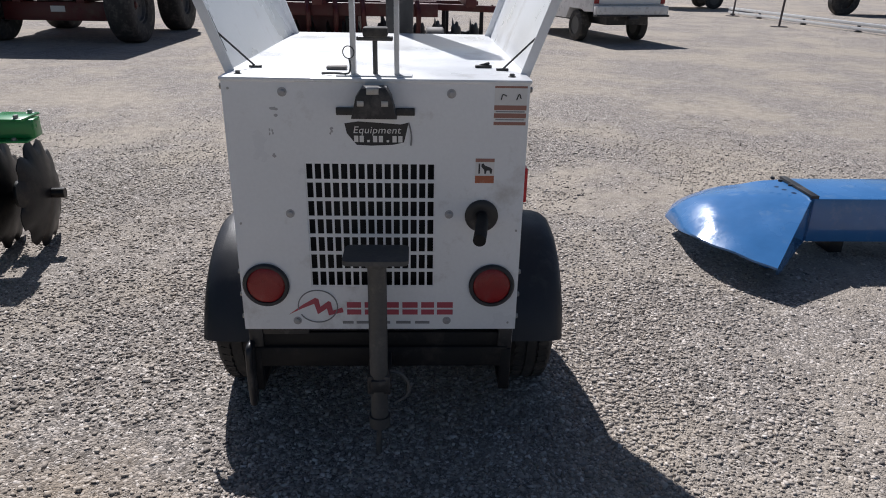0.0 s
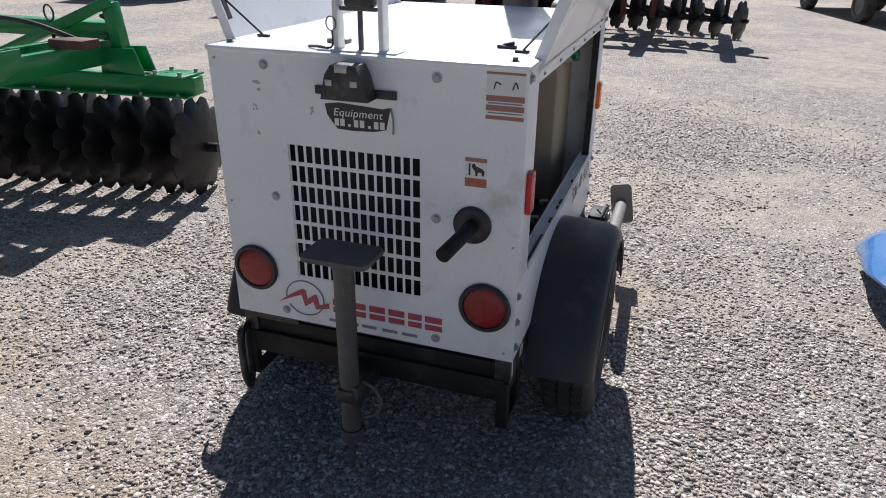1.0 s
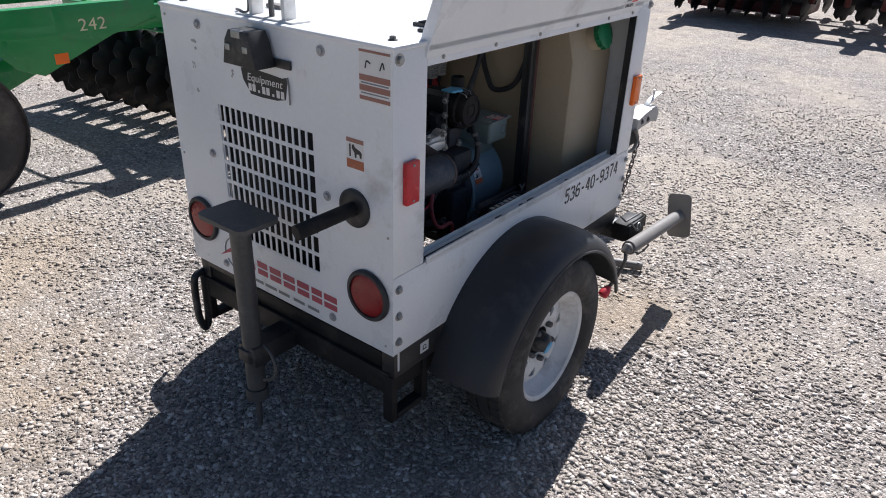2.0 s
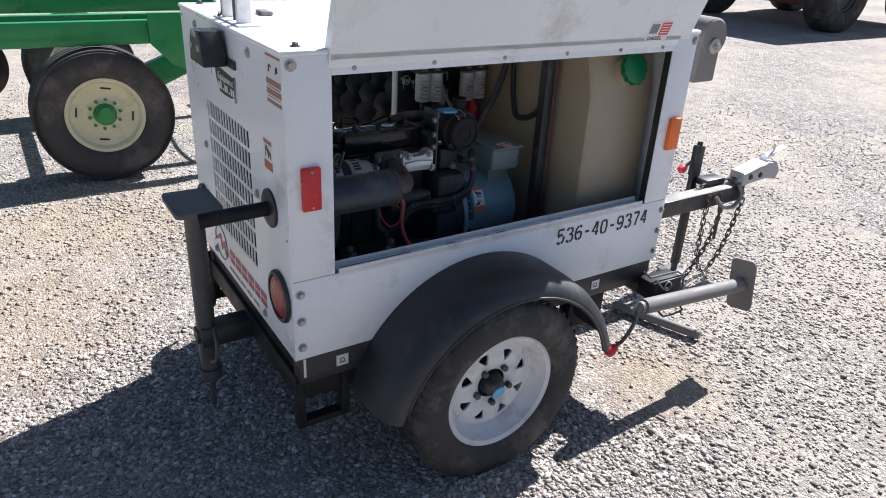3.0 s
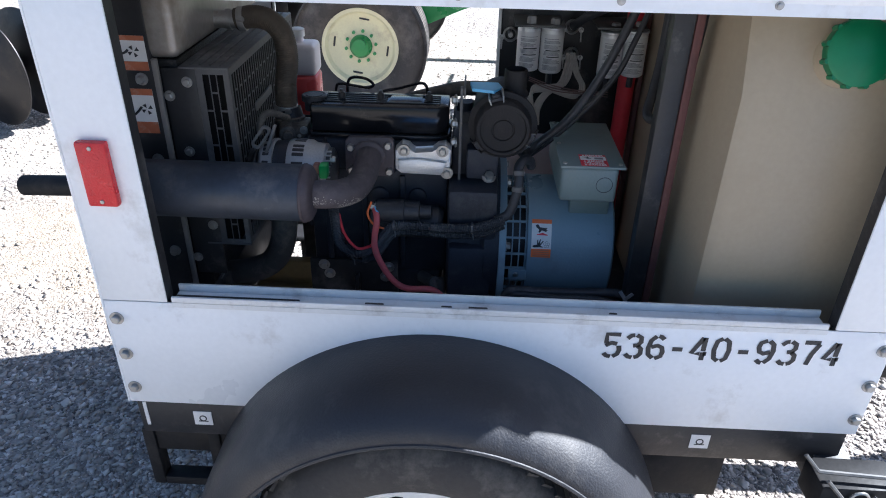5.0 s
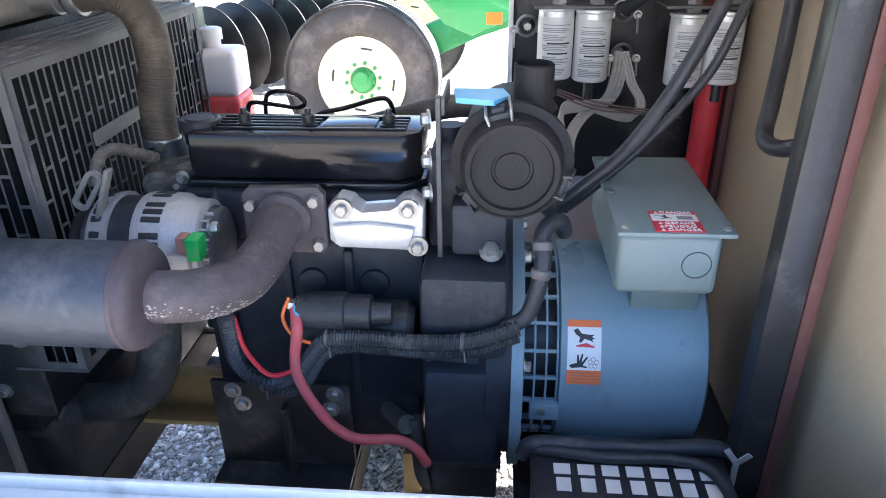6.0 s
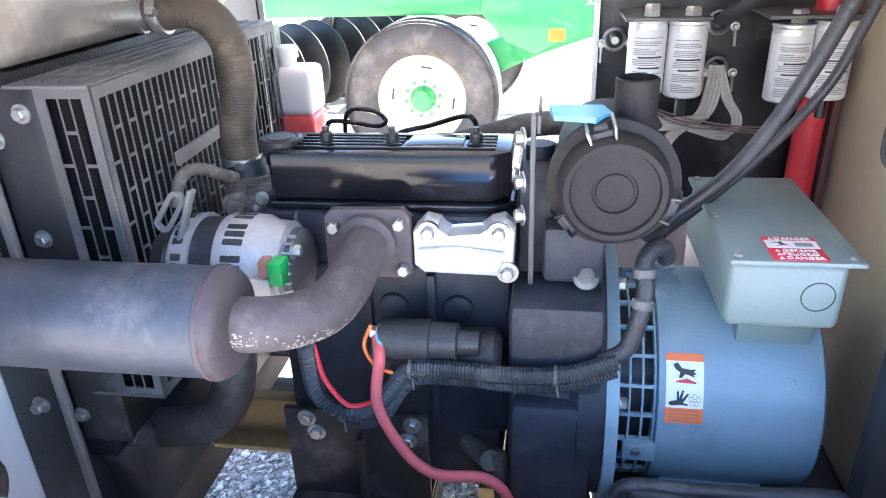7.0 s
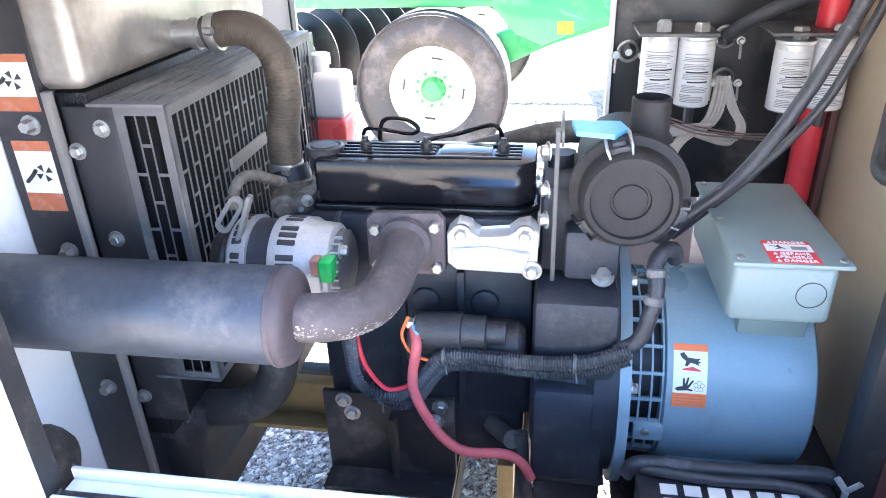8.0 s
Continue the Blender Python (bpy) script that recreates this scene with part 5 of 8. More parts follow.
plate = part("winch_plate", bm, M["black"], winch, "dark winch mounting bracket with bolts")
for z in (1.14, 1.18, 1.22):
    bm = B()
    hexbolt(bm, (0.08, 3.785 + 0.2 * (z - 1.18), z), (1, 0, 0), 0.008, 0.008)
    part("bolt", bm, M["jack_dark"], plate)
bm = B()
spin(bm, (0.130, 3.895, 1.245), (1, 0, 0), [(0, 0.03), (0.012, 0.03), (0.016, 0.012), (0.03, 0.012)], 16)
part("shaft", bm, M["steel"], winch)
bm = B()
tube(bm, [(-0.02, 3.72, 1.25), (0.05, 3.78, 1.15), (0.06, 3.83, 1.02), (0.03, 3.82, 0.93), (0.0, 3.72, 0.90), (-0.02, 3.62, 0.905)], 0.011, 10)
part("power_cable", bm, M["loom"], mast)
bm = B()
cyl(bm, (0.05, 3.83, 1.12), (-0.09, 3.70, 0.47), 0.0025, seg=6)
part("winch_rope", bm, M["jack_dark"], winch)


# ---- engine bay ----
bm = B()
box(bm, (XL + 0.05, 2.84, 0.470), (XR - 0.05, 3.50, 0.478), 0.002)
tray_or_light_block = part("tray_or_light_block", bm, M["black"], trailer)
# unseen strips and lip, added to stop sun leaking into the trailer's shadow
bm = B()
box(bm, (XL + 0.006, 2.46, 0.471), (-0.30, 2.838, 0.477), 0.001)
box(bm, (XL + 0.058, YB + 0.006, 0.471), (-0.38, 2.458, 0.477), 0.001)
box(bm, (XL + 0.058, YB + 0.006, 0.477), (-0.38, YB + 0.012, 0.525))
part("tray_or_light_block", bm, M["black"], trailer)
bm = B()
box(bm, (0.100, YB + 0.006, 0.50), (0.106, 2.160, 1.325), 0.001)
box(bm, (0.04, 2.154, 0.50), (0.100, 2.160, 1.325), 0.001)
guard_post = part("guard_post", bm, M["black"], trailer, "black inner guard plate with warning labels")
bm = B()
box(bm, (0.098, 2.1605, 0.50), (0.108, 2.170, 1.13), 0.001)
part("edge_strip", bm, M["grey_tube"], guard_post)
for y0, z0, y1, z1 in ((2.092, 1.108, 2.155, 1.172), (2.104, 0.985, 2.152, 1.073)):
    bm = B()
    box(bm, (0.106, y0, z0), (0.1066, y1, z1))
    d = part("decal", bm, M["label"], guard_post, "orange and white fan warning label")
    h = z1 - z0
    for a, b in ((0.0, 0.26), (0.86, 1.0)):
        bm = B()
        box(bm, (0.1062, y0, z0 + a * h), (0.1071, y1, z0 + b * h))
        part("print_band", bm, M["orange_faded"], d)
    bm = B()
    cy = (y0 + y1) / 2
    for k in range(4):
        t = k * math.pi / 2 + 0.4
        prism(bm, [(cy + 0.008 + 0.002 * math.cos(t), z0 + 0.55 * h + 0.002 * math.sin(t)), (cy + 0.008 + 0.011 * math.cos(t - 0.3), z0 + 0.55 * h + 0.011 * math.sin(t - 0.3)), (cy + 0.008 + 0.011 * math.cos(t + 0.4), z0 + 0.55 * h + 0.011 * math.sin(t + 0.4))], "x", 0.1063, 0.1072)
    tube(bm, [(0.1068, y0 + 0.006, z0 + 0.42 * h), (0.1068, cy - 0.008, z0 + 0.52 * h), (0.1068, cy - 0.002, z0 + 0.60 * h)], 0.0024, 5)
    part("pictogram", bm, M["print"], d)
for y, z in ((2.137, 1.092), (2.135, 0.72), (2.138, 0.93)):
    bm = B()
    hexbolt(bm, (0.106, y, z), (1, 0, 0), 0.008, 0.012)
    part("bolt", bm, M["steel"], guard_post)

# radiator with slotted fan guard
radiator = thing("radiator", (-0.12, 2.2, 0.47), "black engine radiator with slotted fan guard and aluminium top tank", "radiator")
bm = B()
box(bm, (-0.40, 2.125, 0.62), (0.085, 2.200, 1.125), 0.004)
part("core", bm, M["radiator"], radiator)
bm = B()
box(bm, (-0.42, 2.10, 0.478), (0.06, 2.215, 0.62), 0.006)
part("bottom_tank", bm, M["black"], radiator)
bm = B()
box(bm, (-0.44, 2.118, 1.128), (0.100, 2.212, 1.262), 0.018, 4)
tank_top = part("top_tank", bm, M["silver"], radiator, "dusty bare aluminium top tank")
bm = B()
spin(bm, (-0.05, 2.165, 1.255), (0, 0, 1), [(0, 0.030), (0.02, 0.030), (0.022, 0.036), (0.036, 0.036), (0.038, 0.02)], 24)
part("filler_cap", bm, M["steel"], tank_top)
bm = B()
cyl(bm, (-0.12, 2.205, 1.156), (-0.12, 2.272, 1.156), 0.0185, seg=18)
torus_spin(bm, (-0.12, 2.236, 1.156), (0, 1, 0), [(0, 0.018), (0, 0.0215), (0.010, 0.0215), (0.010, 0.018)], 20)
part("inlet_neck", bm, M["steel"], tank_top)
bm = B()
box(bm, (0.090, 2.172, 0.66), (0.096, 2.2355, 1.111), 0.001)
part("side_plate", bm, M["black"], radiator)
for y, z in ((2.218, 1.086), (2.180, 1.058), (2.20, 0.945), (2.222, 0.78), (2.178, 0.70)):
    bm = B()
    hexbolt(bm, (0.096, y, z), (1, 0, 0), 0.007, 0.007)
    part("bolt", bm, M["steel"], radiator)


def slotted_plate(bm, origin, ux, uy, nrm, w, h, cols, rows, slot_w, border, th=0.003, brick=True):
    """Sheet of staggered slots: upright strips joined by short bridges."""
    O, U, V, NN = Vector(origin), Vector(ux), Vector(uy), Vector(nrm)
    m = Matrix((U, V, NN)).transposed().to_4x4()
    m.translation = O
    for a, b in (((0, 0), (w, border)), ((0, h - border), (w, h)), ((0, border), (border, h - border)), ((w - border, border), (w, h - border))):
        box(bm, (a[0], a[1], 0), (b[0], b[1], th), m=m)
    pitch = (w - 2 * border) / cols
    for i in range(1, cols):
        x = border + i * pitch
        box(bm, (x - (pitch - slot_w) / 2, border, 0.0004), (x + (pitch - slot_w) / 2, h - border, th - 0.0002), m=m)
    rp = (h - 2 * border) / rows
    for i in range(cols):
        off = (0.5 if i % 2 else 0.0) if brick else 0
        for j in range(rows + 1):
            y = border + (j + off) * rp
            if border < y < h - border:
                x = border + i * pitch
                box(bm, (x, y - 0.0019, 0.0006), (x + pitch, y + 0.0019, th - 0.0004), m=m)


bm = B()
slotted_plate(bm, (0.098, 2.300, 0.735), (-1, 0, 0), (0, 0, 1), (0, -1, 0), 0.50, 0.378, 33, 5, 0.0116, 0.014, 0.0016)
part("fan_guard", bm, M["guard"], radiator, "black slotted fan guard")
bm = B()
slotted_plate(bm, (0.094, 2.236, 0.735), (0, 1, 0), (0, 0, 1), (1, 0, 0), 0.064, 0.378, 3, 5, 0.0116, 0.012, 0.0016)
part("guard_side", bm, M["guard"], radiator)
bm = B()
box(bm, (-0.402, 2.205, 1.111), (0.098, 2.300, 1.115), 0.001)
guard_top = part("guard_top", bm, M["guard"], radiator)
# sheet added behind the guard so that its slots read as dark
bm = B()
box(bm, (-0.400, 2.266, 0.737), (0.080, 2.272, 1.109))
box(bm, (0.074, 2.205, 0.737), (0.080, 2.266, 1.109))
part("slot_shade_sheet", bm, M["shroud"], radiator, "near-black sheet added as shade behind the guard slots")
bm = B()
box(bm, (-0.402, 2.205, 0.735), (0.098, 2.2985, 0.738))
part("guard_bottom", bm, M["guard"], radiator)
for k in range(4):
    bm = B()
    box(bm, (-0.39, 2.222 + 0.019 * k, 1.115), (0.085, 2.226 + 0.019 * k, 1.1175))
    part("guard_rib", bm, M["guard"], guard_top)
bm = B()
bar(bm, (-0.030, 2.304, 0.998), (-0.150, 2.304, 1.001), 0.004, 0.017, up=(0, 0, 1))
part("guard_label", bm, M["grey_tube"], radiator)
bm = B()
tube(bm, [(-0.12, 2.256, 1.156), (-0.12, 2.292, 1.163), (-0.12, 2.326, 1.156), (-0.12, 2.350, 1.128), (-0.12, 2.356, 1.075), (-0.12, 2.346, 1.015), (-0.12, 2.343, 0.950)], 0.0232, 18, ribs=0.016)
hose = part("top_hose", bm, M["hose_dusty"], radiator, "dusty black upper coolant hose")
for p, d in (((-0.12, 2.343, 0.962), (0, 0.05, 1)), ((-0.12, 2.262, 1.157), (0, 1, 0.1))):
    bm = B()
    spin(bm, p, d, [(0, 0.0252), (0.0015, 0.0258), (0.0115, 0.0258), (0.013, 0.0252)], 24)
    hexbolt(bm, Vector(p) + Vector((0.026, 0.006, 0.006)), (0.4, 1, 0), 0.006, 0.012, False)
    part("hose_clamp", bm, M["steel"], hose)
bm = B()
tube(bm, [(-0.02, 2.350, 0.82), (0.0, 2.348, 0.75), (0.0, 2.338, 0.69), (0.0, 2.312, 0.640), (0.0, 2.265, 0.612), (-0.01, 2.21, 0.596), (-0.03, 2.17, 0.582)], 0.029, 16)
part("bottom_hose", bm, M["hose"], radiator)

bm = B()
box(bm, (0.010, 2.118, 0.586), (0.062, 2.186, 0.632), 0.008, 2)
part("mount_pad", bm, M["jack_dark"], radiator)
for pts in (((0.055, 2.143, 0.584), (0.056, 2.136, 0.54), (0.055, 2.118, 0.487)), ((0.055, 2.217, 0.640), (0.056, 2.170, 0.565), (0.055, 2.120, 0.487))):
    bm = B()
    tube(bm, [Vector(p) for p in pts], 0.0016, 6)
    part("wire", bm, M["grey_tube"], radiator)

# engine
engine = thing("diesel_engine", (-0.13, 2.55, 0.47), "black three-cylinder diesel engine with a dusty exhaust muffler", "engine")
bm = B()
box(bm, (-0.225, 2.400, 0.60), (-0.040, 2.712, 0.860), 0.012)
box(bm, (-0.240, 2.385, 0.700), (-0.060, 2.400, 0.880), 0.006)
block = part("cylinder_block", bm, M["iron"], engine, "oily black cast-iron block")
for k in range(3):
    bm = B()
    spin(bm, (-0.042, 2.475 + 0.085 * k, 0.80), (1, 0, 0), [(0, 0.020), (0.008, 0.019), (0.010, 0.016)], 18)
    part("core_plug", bm, M["iron"], block)
    bm = B()
    box(bm, (-0.042, 2.435 + 0.085 * k, 0.62), (-0.030, 2.447 + 0.085 * k, 0.85), 0.003)
    part("block_rib", bm, M["iron"], block)
bm = B()
box(bm, (-0.235, 2.41, 0.50), (-0.050, 2.70, 0.60), 0.012)
part("oil_pan", bm, M["iron"], engine)
bm = B()
box(bm, (-0.220, 2.405, 0.862), (-0.030, 2.712, 0.932), 0.006)
for k in range(4):
    box(bm, (-0.034, 2.43 + 0.075 * k, 0.865), (-0.018, 2.455 + 0.075 * k, 0.905), 0.005)
part("cylinder_head", bm, M["iron"], engine)
bm = B()
prism(bm, [(-0.150, 2.408), (-0.042, 2.408), (-0.036, 2.414), (-0.036, 2.690), (-0.058, 2.716), (-0.150, 2.716)], "z", 0.934, 0.943, 0.002)
prism(bm, [(-0.142, 2.413), (-0.048, 2.413), (-0.043, 2.418), (-0.043, 2.684), (-0.064, 2.710), (-0.142, 2.710)], "z", 0.943, 1.003, 0.006)
cover = part("valve_cover", bm, M["black_gloss"], engine, "gloss black valve cover")
bm = B()
for k in range(5):
    x = -0.119 + 0.013 * k
    if k in (0, 4):
        box(bm, (x - 0.0022, 2.44, 1.0025), (x + 0.0022, 2.69, 1.0058), 0.001)
    else:
        for y0, y1 in ((2.44, 2.575), (2.655, 2.69)):
            box(bm, (x - 0.0022, y0, 1.0025), (x + 0.0022, y1, 1.0058), 0.001)
box(bm, (-0.118, 2.580, 1.0025), (-0.068, 2.650, 1.0058), 0.002)
part("cover_ribs", bm, M["black_gloss"], cover)
for y in (2.475, 2.560, 2.665):
    bm = B()
    spin(bm, (-0.093, y, 0.999), (0, 0, 1), [(0, 0.012), (0.004, 0.012), (0.006, 0.008), (0.016, 0.008), (0.019, 0.004), (0.024, 0.004)], 12)
    part("cover_nut", bm, M["black"], cover)
bm = B()
spin(bm, (-0.088, 2.416, 0.978), (0, 0, 1), [(0, 0.022), (0.020, 0.022), (0.021, 0.0275), (0.031, 0.0275), (0.033, 0.024), (0.0315, 0.019), (0.0335, 0.017), (0.0335, 0.003)], 28)
part("oil_cap", bm, M["plastic"], cover, "black oil filler cap")
bm = B()
tube(bm, [(-0.19, 2.442, 0.96), (-0.19, 2.445, 0.995), (-0.19, 2.455, 1.004), (-0.185, 2.49, 1.002), (-0.18, 2.520, 1.000), (-0.18, 2.532, 1.008), (-0.185, 2.515, 1.019), (-0.19, 2.485, 1.020), (-0.19, 2.472, 1.006), (-0.19, 2.470, 0.96)], 0.0034, 8)
part("injector_pipe", bm, M["black_gloss"], engine)
bm = B()
tube(bm, [(-0.19, 2.535, 0.96), (-0.19, 2.545, 0.986), (-0.19, 2.59, 0.998), (-0.19, 2.635, 1.011), (-0.19, 2.650, 1.008), (-0.19, 2.656, 0.99), (-0.19, 2.657, 0.96)], 0.0034, 8)
part("injector_pipe", bm, M["black_gloss"], engine)
bm = B()
tube(bm, [(-0.24, 2.46, 0.900), (-0.24, 2.53, 0.928), (-0.24, 2.60, 0.952), (-0.24, 2.67, 0.972), (-0.235, 2.73, 0.988), (-0.20, 2.785, 1.000), (-0.155, 2.815, 1.002)], 0.0175, 14)
part("intake_hose", bm, M["hose"], engine)
# intake cover casting, bolted
bm = B()
poly = [(2.600, 0.884), (2.612, 0.874), (2.700, 0.872), (2.716, 0.878), (2.718, 0.930), (2.706, 0.942), (2.690, 0.938), (2.680, 0.922), (2.640, 0.918), (2.630, 0.936), (2.614, 0.940), (2.600, 0.926)]
prism(bm, poly, "x", -0.028, 0.008, 0.004)
prism(bm, [(2.608, 0.882), (2.700, 0.880), (2.708, 0.906), (2.650, 0.912), (2.606, 0.908)], "x", 0.008, 0.018, 0.005)
manifold = part("intake_cover", bm, M["alu"], engine, "rough silver aluminium intake cover")
for y, z in ((2.619, 0.928), (2.700, 0.929), (2.710, 0.880)):
    bm = B()
    spin(bm, (0.006, y, z), (1, 0, 0), [(0, 0.013), (0.006, 0.013)], 16)
    hexbolt(bm, (0.012, y, z), (1, 0, 0), 0.008, 0.008, False)
    part("bolt", bm, M["steel"], manifold)
bm = B()
box(bm, (-0.205, 2.718, 0.850), (-0.035, 2.768, 0.978), 0.012, 2)
cyl(bm, (-0.12, 2.742, 0.97), (-0.12, 2.742, 0.996), 0.018, seg=14)
part("fuel_filter_head", bm, M["iron"], engine, "black cast filter head behind the cylinder head")
# exhaust flange, pipe, muffler
bm = B()
prism(bm, [(2.500, 0.868), (2.590, 0.866), (2.598, 0.874), (2.598, 0.946), (2.590, 0.955), (2.505, 0.953), (2.496, 0.944), (2.494, 0.878)], "x", -0.004, 0.010, 0.003)
flange = part("exhaust_flange", bm, M["rust_pipe"], engine, "rust-brown exhaust flange")
for y, z in ((2.508, 0.932), (2.586, 0.938), (2.588, 0.880), (2.508, 0.882)):
    bm = B()
    hexbolt(bm, (0.010, y, z), (1, 0, 0), 0.008, 0.010, False)
    part("bolt", bm, M["steel"], flange)
bm = B()
tube(bm, [(0.010, 2.547, 0.916), (0.05, 2.547, 0.912), (0.09, 2.545, 0.903), (0.135, 2.535, 0.898), (0.172, 2.512, 0.902), (0.192, 2.485, 0.908), (0.199, 2.455, 0.912)], 0.0268, 24)
spin(bm, (0.010, 2.547, 0.916), (1, -0.02, -0.1), [(0, 0.034), (0.008, 0.034), (0.014, 0.027)], 24)
pipe = part("exhaust_pipe", bm, M["rust_pipe"], engine, "rusty heat-stained exhaust pipe")
rng = random.Random(12)
bm = B()
axis_pts = curve_points([(0.09, 2.545, 0.903), (0.135, 2.535, 0.898), (0.172, 2.512, 0.902), (0.192, 2.485, 0.910), (0.199, 2.460, 0.913)], 8)
for k in range(520):
    i = rng.randrange(0, len(axis_pts) - 1)
    c, nxt = axis_pts[i], axis_pts[i + 1]
    d, u, v = basis(nxt - c)
    low = (Vector((1, 0.1, -0.55)) - d * Vector((1, 0.1, -0.55)).dot(d)).normalized()
    side = d.cross(low)
    a = rng.gauss(0, 0.26)
    n = low * math.cos(a) + side * math.sin(a)
    p = c + (nxt - c) * rng.random() + n * 0.0269
    t = d.cross(n)
    s = rng.uniform(0.0004, 0.0017)
    loop = [p + (d * math.cos(q) * rng.uniform(0.6, 1.6) + t * math.sin(q) * rng.uniform(0.5, 1.0)) * s for q in (0.2, 1.3, 2.3, 3.3, 4.4, 5.4)]
    top = bm.verts.new(p + n * 0.0005)
    ring_k = [bm.verts.new(q) for q in loop]
    for a1, b1 in zip(ring_k, ring_k[1:] + ring_k[:1]):
        bm.faces.new((top, a1, b1))
tagged(part("rust_scale", bm, M["scale"], pipe, "pale flaking rust scale"), kind="stuff")
bm = B()
spin(bm, (0.199, 2.100, 0.913), (0, 1, 0), [(0, 0.030), (0.006, 0.050), (0.012, 0.0535), (0.352, 0.0535), (0.355, 0.050)], 48)
muffler = part("muffler", bm, M["muffler"], engine, "scuffed dark cylindrical muffler")
bm = B()
spin(bm, (0.199, 2.448, 0.913), (0, 1, 0), [(0, 0.0540), (0.0015, 0.0556), (0.006, 0.0558), (0.0075, 0.0542), (0.012, 0.0535), (0.0165, 0.050), (0.020, 0.043), (0.022, 0.032)], 48)
part("end_cap", bm, M["rust_cap"], muffler, "rust-brown pressed end cap")
bm = B()
torus_spin(bm, (0.199, 2.467, 0.913), (0, 1, 0), [(0.0020 * math.cos(t), 0.0280 + 0.0022 * math.sin(t)) for t in np.linspace(0, 2 * np.pi, 9)[:-1]], 32)
part("weld_bead", bm, M["alu_dull"], muffler)
# alternator
AX, AZ = 0.030, 0.890
bm = B()
spin(bm, (AX, 2.384, AZ), (0, 1, 0), [(0, 0.052), (0.001, 0.0585), (0.006, 0.060), (0.046, 0.059), (0.054, 0.054), (0.076, 0.052), (0.080, 0.046), (0.081, 0.02)], 44)
alt = part("alternator", bm, M["alu_dull"], engine, "dusty silver alternator")
bm = B()
spin(bm, (AX, 2.322, AZ), (0, 1, 0), [(0, 0.028), (0.003, 0.048), (0.010, 0.057), (0.034, 0.060), (0.035, 0.050)], 44)
part("front_housing", bm, M["alu_dull"], alt)
bm = B()
spin(bm, (AX, 2.355, AZ), (0, 1, 0), [(0, 0.055), (0.030, 0.055)], 44)
part("stator", bm, M["iron"], alt, "dark laminated stator")
for g in range(5):
    for k in (-1, 0, 1):
        m = Matrix.Translation((AX, 0, AZ)) @ Matrix.Rotation(radians(-10 + 40 * g + 10.5 * k), 4, "Y")
        for y0, y1, r in ((2.396, 2.420, 0.0598), (2.336, 2.350, 0.0588)):
            bm = B()
            box(bm, (-0.0042, y0, r - 0.004), (0.0042, y1, r + 0.0006), 0.0018, m=m)
            part("cooling_slot", bm, M["print"], alt)
bm = B()
spin(bm, (AX, 2.462, AZ), (0, 1, 0), [(0, 0.045), (0.010, 0.044), (0.014, 0.038), (0.015, 0.010)], 32)
rear = part("rear_cover", bm, M["guard"], alt)
for k in range(8):
    bm = B()
    m = Matrix.Translation((AX, 0, AZ)) @ Matrix.Rotation(radians(20 + 14 * k), 4, "Y")
    box(bm, (-0.0012, 2.462, 0.044), (0.0012, 2.474, 0.0485), 0.0004, m=m)
    part("fin", bm, M["alu_dull"], rear)
bm = B()
hexbolt(bm, (AX + 0.030, 2.474, 0.923), (0, 1, 0), 0.007, 0.008)
part("bolt", bm, M["steel"], rear)
for z in (0.868,):
    bm = B()
    cyl(bm, (AX + 0.052, 2.328, z), (AX + 0.052, 2.46, z), 0.0058, seg=10)
    part("through_bolt", bm, M["alu_dull"], alt)
bm = B()
box(bm, (AX + 0.038, 2.455, 0.894), (AX + 0.064, 2.472, 0.922), 0.003)
part("connector", bm, M["plug_green"], alt, "bright green plug connector")
bm = B()
box(bm, (AX + 0.036, 2.443, 0.902), (AX + 0.060, 2.4545, 0.922), 0.002)
part("terminal_block", bm, M["brown_print"], alt)
bm = B()
box(bm, (AX + 0.036, 2.428, 0.876), (AX + 0.060, 2.4540, 0.900), 0.003)
part("connector", bm, M["wire_white"], alt, "white plug connector")
bm = B()
spin(bm, (AX, 2.298, AZ), (0, 1, 0), [(0, 0.036), (0.004, 0.038), (0.010, 0.030), (0.016, 0.038), (0.020, 0.036)], 28)
part("pulley", bm, M["black"], alt)
# slotted adjusting strap
bm = B()
ring_o, ring_i = [], []
S0, S1 = Vector((2.324, 0.951)), Vector((2.345, 0.979))
sd = (S1 - S0).normalized()
sn = Vector((-sd.y, sd.x))
for k in range(20):
    a = 2 * math.pi * k / 20
    c = S1 if math.cos(a) > 0 else S0
    for ring_k, r in ((ring_o, 0.0105), (ring_i, 0.0050)):
        q = c + (sd * math.cos(a) + sn * math.sin(a)) * r
        ring_k.append(q)
fo, fi = [bm.verts.new((0.060, *q)) for q in ring_o], [bm.verts.new((0.060, *q)) for q in ring_i]
bo, bi = [bm.verts.new((0.054, *q)) for q in ring_o], [bm.verts.new((0.054, *q)) for q in ring_i]
for a, b in ((fo, fi), (bo, bi), (fo, bo), (fi, bi)):
    bridge(bm, a, b)
part("adjusting_strap", bm, M["grey_tube"], engine, "slotted grey alternator adjusting strap")
bm = B()
bar(bm, (0.058, 2.366, 0.992), (0.062, 2.342, 0.930), 0.006, 0.014, up=(1, 0, 0), bev=0.002)
part("adjusting_bracket", bm, M["grey_tube"], engine)
bm = B()
tube(bm, [(0.02, 2.322, 0.955), (0.01, 2.322, 0.978), (0.0, 2.330, 0.992), (-0.01, 2.345, 0.993), (-0.03, 2.356, 0.980), (-0.06, 2.360, 0.965)], 0.0075, 12)
part("bypass_hose", bm, M["iron_dusty"], engine, "grey dusty bypass hose")
bm = B()
